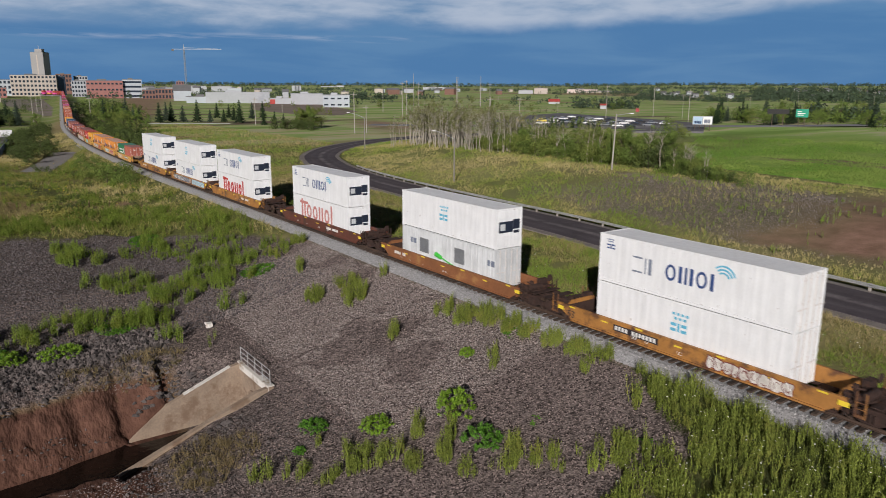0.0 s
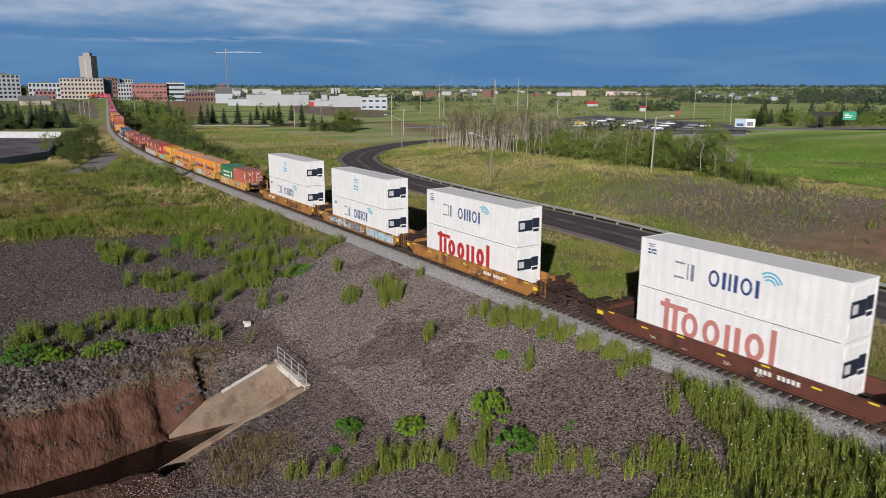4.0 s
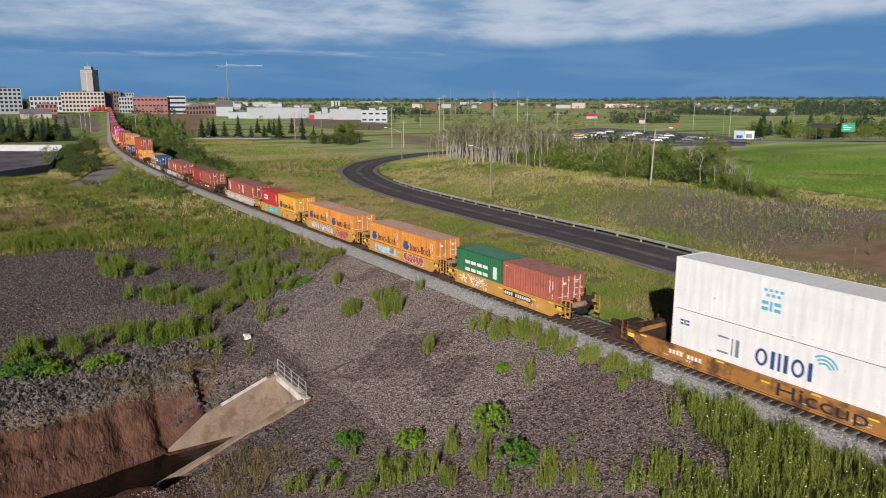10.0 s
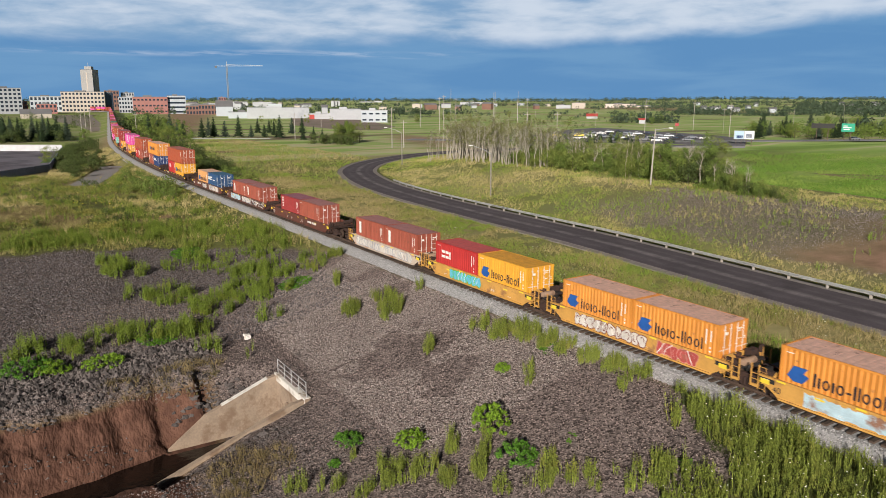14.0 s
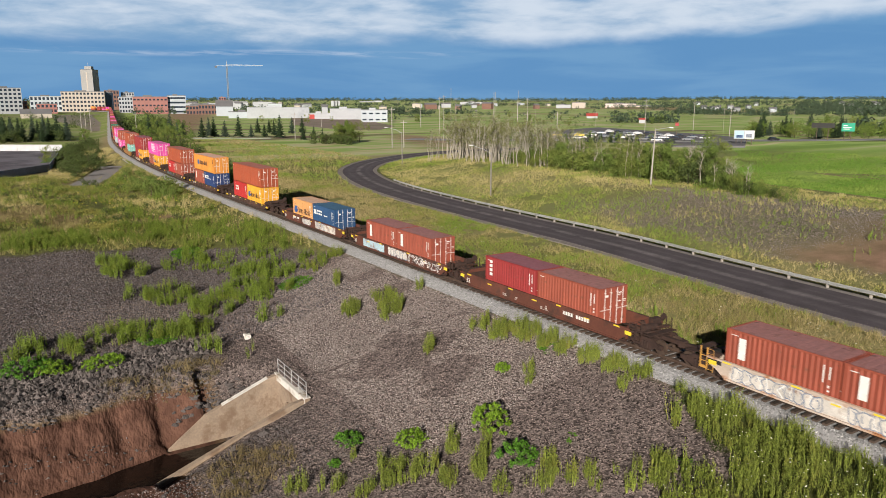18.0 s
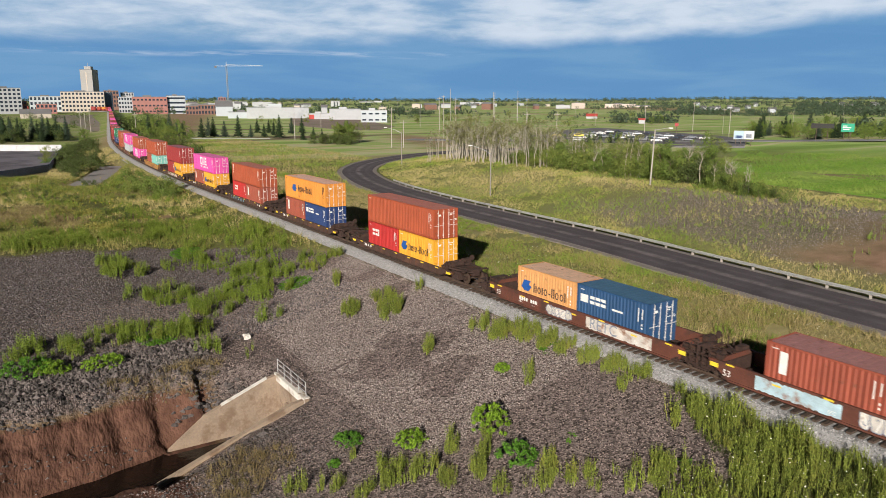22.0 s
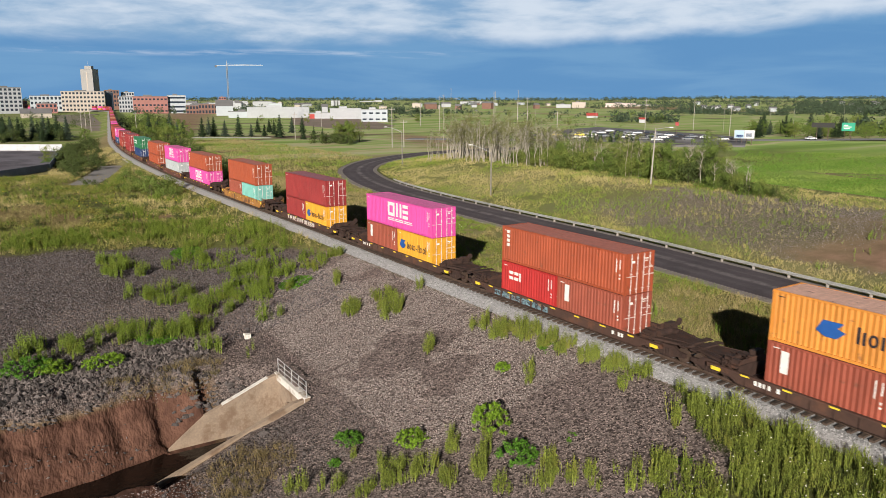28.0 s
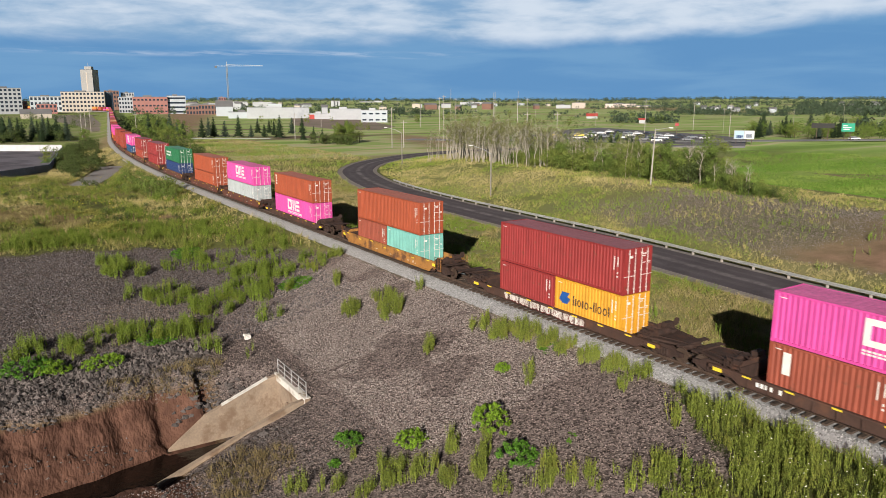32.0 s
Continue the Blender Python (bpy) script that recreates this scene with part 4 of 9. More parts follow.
    scatter("field_tussocks", *bl, on_ground(x[~k], y[~k]), RNG.uniform(0.35, 0.8, (~k).sum()), tuft_y, 0.3, "yellow-green grass tussocks in the low field", "grass")
    # tall wisps on the stony face of the mound
    n = 1500
    x, y = RNG.uniform(-96, -26, n), RNG.uniform(30, 62, n)
    gr, so = masks(x, y, height(x, y))[:2]
    k = (gr > 0.2) & (vnoise(x, y, 3.0, 97) > 0.45)
    scatter("mound_weeds", *st, on_ground(x[k], y[k]), RNG.uniform(0.4, 1.0, k.sum()), lush_mat, 0.1, "thin straw-green weeds on the stony mound", "weeds")
    n = 22000
    x, y = RNG.uniform(-300, -110, n), RNG.uniform(6, 60, n)
    dr, side = line_dist(x, y, ROAD_LINE)
    keep = ((side > 0) | (x < -190)) & (dr > 4.6) & (y - track_y(x) > 4)
    meadow("bend_grass", x[keep], y[keep], 0.35, 0.9, "inside the bend of the road", lush_mat, field_mixed, MATS["verge_dry"])
    n = 500
    x, y = RNG.uniform(-175, -105, n), RNG.uniform(-30, -6, n)
    k = fbm(x, y, 6.0, 81) > 0.60
    scatter("goldenrod", star * 2.0, sf, on_ground(x[k], y[k], 0.55), RNG.uniform(0.06, 0.16, k.sum()), gold_mat, 0.0, "yellow flowering goldenrod in the field", "flowers")


make_weeds()


def make_stones():
    tv, tf = stone_templates()
    n = 104000
    x, y = RNG.uniform(-70, -15, n), RNG.uniform(-30, -2.6, n)
    keep = (gravel_mask(x, y) > 0.35) & (RNG.random(n) < np.clip(1.3 - (y + 2) / -40, 0.3, 1)) & ~((x > -47.4) & (x < -41.5) & (y < -16.5))
    keep &= ~((y < -17.5) & (x < -39) & (x > -47.6)) & ~((y < -21.5) & (x > -49.5) & (x < -40))
    x, y = x[keep], y[keep]
    scatter("crushed_stones", tv, tf, on_ground(x, y, 0.0), RNG.uniform(0.028, 0.078, len(x)) * RNG.uniform(0.7, 1.3, len(x)), slate, 0, "crushed grey and purplish stone covering the slope", "gravel")
    n = 26000
    x, y = RNG.uniform(-97, -55, n), RNG.uniform(-38, -6, n)
    keep = (gravel_mask(x, y) > 0.35)
    x, y = x[keep], y[keep]
    # Darker copy of the stone colour, giving this flat ground a shaded slope's tone.
    shaded_stone = mat("shaded_crushed_stone", (0.092, 0.080, 0.080), 0.92, 0, 0.3, 6.0, 0.4, 20.0, island=0.7)
    scatter("crushed_stones", tv, tf, on_ground(x, y, 0.0), RNG.uniform(0.07, 0.19, len(x)), shaded_stone, 0, "crushed grey stone on the slope above the stream", "gravel")
    # finer, paler gravel washed down beside the ballast
    n = 40000
    x, y = RNG.uniform(-64, -30, n), RNG.uniform(-15, -2.8, n)
    k = (gravel_mask(x, y) > 0.4) & (fbm(x, y, 5.0, 98) + 0.02 * (y + 8) > 0.42)
    x, y = x[k], y[k]
    fine = mat("fine_pale_gravel", (0.305, 0.268, 0.248), 0.92, 0, 0.25, 6.0, 0.3, 20.0, island=0.5)
    scatter("fine_gravel", tv, tf, on_ground(x, y, 0.01), RNG.uniform(0.028, 0.066, len(x)), fine, 0, "fine pale gravel beside the ballast", "gravel")
    # stony face of the mound beyond the road
    n = 60000
    x, y = RNG.uniform(-98, -22, n), RNG.uniform(30, 66, n)
    gr, so = masks(x, y, height(x, y))[:2]
    k = (gr > 0.3 + 0.3 * RNG.random(n)) & (x < -20)
    x, y = x[k], y[k]
    mound_stone = mat("mound_stone", (0.215, 0.178, 0.168), 0.92, 0, 0.25, 4.0, 0.2, 15.0, island=0.22)
    scatter("mound_stones", tv, tf, on_ground(x, y, 0.0), RNG.uniform(0.04, 0.105, len(x)), mound_stone, 0, "purplish-grey broken stone on the face of the mound", "gravel")
    # riprap on the lips of the stream's banks and round the culvert
    n = 2600
    x, y = np.concatenate([RNG.normal(-54.6, 1.4, n), RNG.normal(-36.5, 2.6, n // 2), RNG.normal(-47.9, 0.45, 120), RNG.normal(-40.4, 0.6, 260)]), np.concatenate([RNG.uniform(-38, -20, n), RNG.uniform(-27, -15, n // 2), RNG.uniform(-24, -19, 120), RNG.uniform(-26, -19, 260)])
    keep = ~((x > -47.8) & (x < -41.2))
    x, y = x[keep], y[keep]
    rip = empty("riprap")
    order = np.argsort(np.hypot(x + 46, y + 22) + RNG.uniform(0, 5, len(x)))
    mes = []
    for v, f in zip(*stone_templates(5, True)):
        me = mesh_np("rock", v, f)
        me.materials.append(riprap_mat)
        mes.append(me)
    for k in order[:280]:
        o = new("rock", mes[int(RNG.integers(0, len(mes)))])
        o.parent = rip
        r = (0.12 + 0.30 * RNG.random() ** 2) * (0.45 if x[k] > -41 else 1.0)
        o.matrix_basis = pose(x[k], y[k], float(height(x[k], y[k])) + 0.03, RNG.uniform(-20, 20), RNG.uniform(-20, 20), RNG.uniform(0, 360)) @ Matrix.Scale(r, 4)
    tagged(rip, "loose angular riprap rocks round the culvert", "rocks")
    x, y = x[order[280:]], y[order[280:]]
    scatter("riprap_rocks", tv, tf, on_ground(x, y, 0.02), (0.10 + 0.30 * RNG.random(len(x)) ** 2) * np.where(x > -41, 0.4, 1.0), riprap_mat, 0, "loose angular riprap rocks above the stream bank", "rocks")
    n = 3200
    x, y = RNG.uniform(-54.5, -48.2, n), RNG.uniform(-38, -20.5, n)
    z = height(x, y)
    k = (z > -5.3 + (fbm(x, y, 2.0, 103) - 0.5) * 1.2) | (y > -22)
    scatter("riprap_rocks", tv, tf, on_ground(x[k], y[k], 0.02), 0.06 + 0.22 * RNG.random(k.sum()) ** 2, riprap_mat, 0, "broken stone along the lip of the stream bank", "rocks")
    n = 130
    x, y = RNG.normal(-46.6, 0.7, n), RNG.uniform(-38, -25.8, n)
    scatter("bank_pebbles", tv, tf, on_ground(x, y, 0.0), RNG.uniform(0.04, 0.16, n), riprap_mat, 0, "small wet stones at the water's edge", "rocks")
    # ballast
    n = 34000
    x = -95 + 100 * RNG.random(n) ** 0.75
    off = RNG.uniform(-3.35, -1.35, n)
    z = np.where(off > -1.75, -0.285, -0.285 - (-1.75 - off) * 0.432)
    scatter("ballast_stones", tv, tf, np.stack([x, off + track_y(x), z], -1), RNG.uniform(0.03, 0.075, n), ballast_mat, 0, "loose pale grey ballast stones beside the rails", "ballast")
    n = 9000
    x = -80 + 85 * RNG.random(n)
    off = RNG.uniform(-1.3, 3.0, n)
    z = np.where(off < 1.75, -0.285, -0.285 - (off - 1.75) * 0.432)
    scatter("ballast_stones", tv, tf, np.stack([x, off + track_y(x), z], -1), RNG.uniform(0.03, 0.07, n), ballast_mat, 0, "pale grey ballast stones between the ties", "ballast")


make_stones()
boulder = bmesh.new()
bmesh.ops.create_cube(boulder, size=0.52)
bmesh.ops.subdivide_edges(boulder, edges=boulder.edges[:], cuts=4, use_grid_fill=True)
for v in boulder.verts:
    v.co *= 0.86 + 0.30 * noise.noise(v.co * 3.1) + 0.10 * noise.noise(v.co * 9.0)
    v.co.z *= 0.7
tagged(part("boulder", boulder, pale_concrete), "pale broken concrete lump lying on the slope", "boulder").matrix_basis = Matrix.Translation((-54.5, -16.7, float(height(-54.5, -16.7)) + 0.18))


# ---- ties ----
def make_ties():
    tie = boxes((-0.115, 0.115, -1.3, 1.3, -0.36, -0.175), bevel=0.012)
    me = bpy.data.meshes.new("tie")
    tie.to_mesh(me)
    me.materials.append(tie_wood)
    track = empty("railway_track")
    for k in range(300):
        s_ = 10.0 - 0.53 * k
        ob = new("tie", me)
        ob.parent = track
        ob.matrix_basis = track_pose(s_) @ pose(RNG.normal(0, 0.02), RNG.normal(0, 0.03), 0, 0, 0, RNG.normal(0, 0.8))
    rest = bmesh.new()
    for k in range(300, 900):
        m = track_pose(10.0 - 0.53 * k)
        b0 = len(rest.verts)
        add_box(rest, -0.115, 0.115, -1.3, 1.3, -0.36, -0.175)
        rest.verts.ensure_lookup_table()
        for v in rest.verts[b0:]:
            v.co = m @ v.co
    ob = part("far_tie", rest, tie_wood, track)
    ob["kind"] = "stuff"
    tagged(track, "wooden ties laid in grey ballast under the rails", "railway track")


make_ties()


# ---- culvert and stream ----
def make_culvert():
    c = empty("culvert", Matrix.Translation((0, 0, 0)))
    xl, xr, yh, ye = STREAM_X - 2.7, STREAM_X + 2.1, -17.0, -26.2
    bm = boxes((xl - 0.35, xr + 0.35, yh - 0.02, yh + 0.38, -9.0, -4.55), bevel=0.04)
    part("headwall", bm, concrete, c, "pale concrete headwall over the pipe")
    def wing(x0, x1, *foot):
        prof = [(yh, -9.2), (yh, -4.62), (yh - 0.7, -4.72), *foot, (foot[-1][0], -9.2)]
        return prism(prof, "x", x0, x1)
    part("wing_wall", wing(xl - 0.35, xl, (-22.2, -6.46), (-25.0, -8.5)), concrete, c, "sloping concrete wing wall stained brown, its end under silt")
    part("wing_wall", wing(xr, xr + 0.35, (ye - 0.6, -8.0)), concrete, c, "sloping concrete wing wall")
    part("apron", boxes((xl, xr, ye, yh - 0.03, -9.0, -8.55)), concrete, c, "concrete floor under brown water")
    ring = bmesh.new()
    for k in range(20):
        a0, a1 = 6.2832 * k / 20, 6.2832 * (k + 1) / 20
        cx, cz = (xl + xr) / 2, -7.2
        q = [(cx + r * math.cos(a), cz + r * math.sin(a)) for a, r in ((a0, 1.15), (a1, 1.15), (a1, 1.35), (a0, 1.35))]
        lo = [ring.verts.new((px, yh - 0.14, pz)) for px, pz in q]
        hi = [ring.verts.new((px, yh - 0.02, pz)) for px, pz in q]
        ring.faces.new(lo)
        for i in range(4):
            ring.faces.new((lo[i], hi[i], hi[(i + 1) % 4], lo[(i + 1) % 4]))
    part("pipe_rim", ring, concrete, c)
    # Thin black disc colours in the shade of the pipe's hollow.
    part("pipe_mouth", tube(((xl + xr) / 2, yh - 0.03, -7.2), ((xl + xr) / 2, yh - 0.021, -7.2), 1.15, None, 24), black_steel, c, "black disc coloured as the shade inside the pipe")
    def coping(x0, x1, end, z=-8.0):
        return prism([(yh - 0.7, -4.72), (yh - 0.7, -4.68), (end, z + 0.04), (end, z)], "x", x0, x1)
    part("coping", coping(xl - 0.37, xl + 0.02, -21.0, -5.99), pale_concrete, c, "pale clean edge of the wing wall")
    part("coping", coping(xr - 0.02, xr + 0.37, ye - 0.6), concrete, c, "worn edge of the wing wall")
    part("coping", boxes((xl - 0.38, xr + 0.38, yh - 0.06, yh + 0.40, -4.55, -4.50), (xl - 0.37, xr + 0.37, yh - 0.05, yh - 0.021, -5.0, -4.56)), pale_concrete, c, "pale clean edge of the headwall")
    tagged(c, "concrete culvert with headwall and two sloping wing walls at the stream", "culvert")
    r = empty("handrail")
    n = 5
    for k in range(n):
        x = xl - 0.2 + (xr - xl + 0.4) * k / (n - 1)
        part("post", tube((x, yh + 0.18, -4.56), (x, yh + 0.18, -3.45), 0.03, None, 8), galv, r)
    for z in (-3.47, -3.82, -4.18):
        part("bar", tube((xl - 0.25, yh + 0.18, z), (xr + 0.25, yh + 0.18, z), 0.025, None, 8), galv, r)
    tagged(r, "grey galvanised pipe handrail standing on the headwall", "handrail")


make_culvert()


def make_water():
    m = bpy.data.materials.new("brown_water")
    m.use_nodes = True
    nt = m.node_tree
    p = nt.nodes["Principled BSDF"]
    p.inputs["Base Color"].default_value = (0.009, 0.0055, 0.004, 1)
    p.inputs["Specular IOR Level"].default_value = 0.3
    p.inputs["Roughness"].default_value = 0.08
    tc, n1, b = nt.nodes.new("ShaderNodeTexCoord"), nt.nodes.new("ShaderNodeTexNoise"), nt.nodes.new("ShaderNodeBump")
    n1.inputs["Scale"].default_value, n1.inputs["Detail"].default_value = 2.5, 4.0
    nt.links.new(tc.outputs["Object"], n1.inputs["Vector"])
    nt.links.new(n1.outputs["Fac"], b.inputs["Height"])
    b.inputs["Strength"].default_value, b.inputs["Distance"].default_value = 0.35, 0.1
    nt.links.new(b.outputs[0], p.inputs["Normal"])
    xs, ys = np.linspace(STREAM_X - 5, STREAM_X + 6, 12), np.linspace(-75, -17.05, 30)
    X, Y = np.meshgrid(xs, ys, indexing="ij")
    idx = np.arange(X.size).reshape(X.shape)
    f = np.stack([idx[:-1, :-1], idx[1:, :-1], idx[1:, 1:], idx[:-1, 1:]], -1).reshape(-1, 4)
    keep = (np.abs(X[:-1, :-1] + 0.5 - STREAM_X) < 2.0) | (Y[:-1, :-1] < -26)
    f = f[keep.ravel()]
    me = mesh_np("stream_water", np.stack([X, Y, np.full(X.shape, STREAM_Z)], -1).reshape(-1, 3), f)
    tagged(part("stream_water", me, m), "muddy brown stream water with small ripples", "water", kind="structure")


make_water()


# ---- road furniture ----
def along(line, dist0, dist1, stepm, off):
    """Places at equal steps along a line, shifted sideways, with headings."""
    seg = np.linalg.norm(np.diff(line, axis=0), axis=1)
    s_ = np.concatenate([[0], np.cumsum(seg)])
    out = []
    for t in np.arange(dist0, dist1, stepm):
        x, y = np.interp(t, s_, line[:, 0]), np.interp(t, s_, line[:, 1])
        x2, y2 = np.interp(t + 0.5, s_, line[:, 0]), np.interp(t + 0.5, s_, line[:, 1])
        h = math.atan2(y2 - y, x2 - x)
        out.append((x - math.sin(h) * off, y + math.cos(h) * off, h))
    return out


def make_guardrail():
    g = empty("guardrail")
    pts = along(ROAD_LINE, 100, 266, 3.81, -4.0)
    w_prof = [(-0.03, 0.0), (0.03, 0.05), (0.03, 0.10), (-0.03, 0.155), (0.03, 0.21), (0.03, 0.26), (-0.03, 0.31)]
    wood = mat("grey_wood_post", (0.36, 0.33, 0.29), 0.9, 0, 0.2, 3.0)
    post = bpy.data.meshes.new("post")
    boxes((-0.09, 0.09, -0.10, 0.10, -0.9, 0.72), bevel=0.01).to_mesh(post)
    for (x, y, h), (x2, y2, _) in zip(pts[:-1], pts[1:]):
        z = float(height(x, y))
        o = part("post", post, wood, g)
        o.matrix_basis = pose(x, y, z, 0, 0, math.degrees(h))
        z2 = float(height(x2, y2))
        bm = bmesh.new()
        L = math.hypot(x2 - x, y2 - y) + 0.05
        rows = [[bm.verts.new((px, 0.15 + a, 0.42 + b + (z2 - z) * (px > 0))) for a, b in w_prof] for px in (0, L)]
        for k in range(len(w_prof) - 1):
            bm.faces.new((rows[0][k], rows[1][k], rows[1][k + 1], rows[0][k + 1]))
        bmesh.ops.solidify(bm, geom=bm.faces[:], thickness=0.006)
        r = part("beam", bm, rail_zinc, g)
        r.matrix_basis = pose(x, y, z, 0, 0, math.degrees(h))
    tagged(g, "galvanised steel guardrail on short posts along the road", "guardrail")


make_guardrail()


def street_lamp(x, y, h, arm, heading, wood=False):
    z = float(height(x, y))
    l = empty("street_lamp", pose(x, y, z, 0, 0, heading))
    grey = mat("lamp_post_grey", (0.24, 0.22, 0.20), 0.7, 0.1, 0.2, 2.0) if not wood else mat("weathered_pole", (0.30, 0.25, 0.19), 0.9, 0, 0.25, 2.0)
    part("pole", tube((0, 0, -0.3), (0, 0, h), 0.13, 0.09, 10), grey, l)
    bm = bmesh.new()
    pts = [(0, 0, h - 0.25), (arm * 0.4, 0, h + 0.45), (arm, 0, h + 1.0)]
    for a, b in zip(pts[:-1], pts[1:]):
        add_tube(bm, a, b, 0.045, 0.04, 6)
    part("arm", bm, galv, l)
    hd = boxes((arm - 0.1, arm + 0.65, -0.15, 0.15, h + 0.92, h + 1.08), bevel=0.05)
    part("lamp_head", hd, white_paint, l, "pale flat lamp head")
    return tagged(l, "grey street lamp post with a long arm over the road", "street lamp", "street lamps along the road")


street_lamp(-93.5, 36.7, 7.2, 3.6, 203)
street_lamp(-152.2, 53.8, 8.0, 4.2, 210)

# ---- the train ----
SPEED = 10.954      # metres a second, steady
W2 = 1.219          # half a container's width


def paint(name, c, rust=0.22, rough=0.55, fade=0.12, streak=0.28):
    """Old container paint: uneven fading, rust spots, and dirt washed down in streaks."""
    if name in MATS:
        return MATS[name]
    m = mat(name, c, rough, 0.0, fade, 0.8, 0.06, 60.0, second=(0.13, 0.055, 0.03), amount=rust, dscale=1.6)
    nt = m.node_tree
    N, L = nt.nodes.new, nt.links.new
    p = nt.nodes["Principled BSDF"]
    clean = p.inputs["Base Color"].links[0].from_socket
    tc, info, add, mp, n, r, sc = N("ShaderNodeTexCoord"), N("ShaderNodeObjectInfo"), N("ShaderNodeVectorMath"), N("ShaderNodeMapping"), N("ShaderNodeTexNoise"), N("ShaderNodeMapRange"), N("ShaderNodeVectorMath")
    add.operation, sc.operation = "MULTIPLY_ADD", "SCALE"
    L(info.outputs["Random"], add.inputs[0])
    add.inputs[1].default_value = (40.0, 0.0, 9.0)
    L(tc.outputs["Object"], add.inputs[2])
    mp.inputs["Scale"].default_value = (2.6, 2.6, 0.22)
    L(add.outputs[0], mp.inputs["Vector"])
    L(mp.outputs[0], n.inputs["Vector"])
    n.inputs["Scale"].default_value, n.inputs["Detail"].default_value, n.inputs["Roughness"].default_value = 1.3, 7.0, 0.68
    L(n.outputs["Fac"], r.inputs["Value"])
    r.inputs["From Min"].default_value, r.inputs["From Max"].default_value = 0.30, 0.62
    r.inputs["To Min"].default_value, r.inputs["To Max"].default_value = 1.0 - streak, 1.05
    L(clean, sc.inputs[0])
    L(r.outputs[0], sc.inputs["Scale"])
    L(sc.outputs[0], p.inputs["Base Color"])
    return m


PAINTS = {
    "white": paint("reefer_white", (0.84, 0.85, 0.855), 0.08, 0.45, 0.06, 0.10), "grey": paint("genset_grey", (0.62, 0.64, 0.65), 0.05),
    "red": paint("box_red", (0.34, 0.060, 0.035)), "brown": paint("box_brown", (0.32, 0.078, 0.046), 0.25), "faded": paint("box_faded_brick", (0.42, 0.120, 0.078), 0.3), "crimson": paint("box_crimson", (0.30, 0.033, 0.032)),
    "scarlet": paint("box_scarlet", (0.45, 0.026, 0.024), 0.1), "orange": paint("box_orange", (0.68, 0.27, 0.045), 0.2), "amber": paint("box_amber", (0.74, 0.36, 0.03), 0.12),
    "peach": paint("box_faded_orange", (0.66, 0.33, 0.12), 0.25), "blue": paint("box_blue", (0.022, 0.075, 0.18), 0.12), "navy": paint("box_navy", (0.018, 0.045, 0.15), 0.1),
    "green": paint("box_green", (0.02, 0.16, 0.065), 0.12), "pink": paint("box_magenta", (0.72, 0.085, 0.36), 0.04, 0.45, 0.06), "teal": paint("box_teal", (0.20, 0.50, 0.44), 0.12),
    "silver": paint("box_silver", (0.42, 0.46, 0.47), 0.2), "rustred": paint("box_rust_red", (0.37, 0.078, 0.031), 0.2)}
# Roof colours raised beyond fading, standing in for light on the flat tops.
LIT_ROOFS = {"orange": paint("roof_faded_lit_salmon", (0.76, 0.47, 0.37), 0.24), "crimson": paint("roof_mauve", (0.33, 0.125, 0.15), 0.2), "brown": paint("roof_dull_mauve", (0.40, 0.185, 0.17), 0.25),
         "rustred": paint("roof_lit_rust", (0.46, 0.165, 0.12), 0.22), "green": paint("roof_lit_green", (0.11, 0.30, 0.20), 0.15), "blue": paint("roof_lit_blue", (0.055, 0.145, 0.25), 0.15),
         "white": paint("roof_white", (0.93, 0.935, 0.94), 0.03, 0.4, 0.04, 0.06), "peach": paint("roof_pale_peach", (0.74, 0.48, 0.33), 0.25), "faded": paint("roof_pale_brick", (0.47, 0.22, 0.19), 0.25), "scarlet": paint("roof_dull_scarlet", (0.55, 0.10, 0.09), 0.15), "pink": paint("roof_pale_magenta", (0.74, 0.17, 0.42), 0.06)}
rod_mat = mat("lock_rod_zinc", (0.66, 0.62, 0.59), 0.5, 0.1, 0.2)
dark_unit = mat("cooling_unit_dark", (0.02, 0.028, 0.05), 0.5, 0.1, 0.3, 5.0)
ink = {"white": mat("ink_white", (0.78, 0.77, 0.74), 0.6, 0, 0.1), "black": mat("ink_black", (0.03, 0.025, 0.03), 0.6, 0, 0.2), "navy": mat("ink_navy", (0.03, 0.07, 0.22), 0.5, 0, 0.1),
       "blue": mat("ink_blue", (0.02, 0.10, 0.36), 0.5, 0, 0.1), "cyan": mat("ink_cyan", (0.13, 0.46, 0.64), 0.5, 0, 0.1), "red": mat("ink_red", (0.48, 0.035, 0.03), 0.5, 0, 0.1),
       "green": mat("ink_green", (0.06, 0.48, 0.05), 0.5, 0, 0.1), "yellow": mat("ink_yellow", (0.80, 0.60, 0.04), 0.6, 0, 0.1), "thin": mat("ink_slate", (0.20, 0.23, 0.30), 0.5, 0, 0.1),
       "pale": mat("ink_faded_red", (0.55, 0.22, 0.20), 0.5, 0, 0.1), "sky": mat("ink_sky", (0.36, 0.50, 0.62), 0.6, 0, 0.1), "maroon": mat("ink_maroon", (0.16, 0.03, 0.03), 0.6, 0, 0.1)}
MESH = {}


def cached(key, make):
    if key not in MESH:
        bm = make()
        me = bpy.data.meshes.new(str(key[0]) if isinstance(key, tuple) else key)
        bm.to_mesh(me)
        bm.free()
        MESH[key] = me
    return MESH[key]


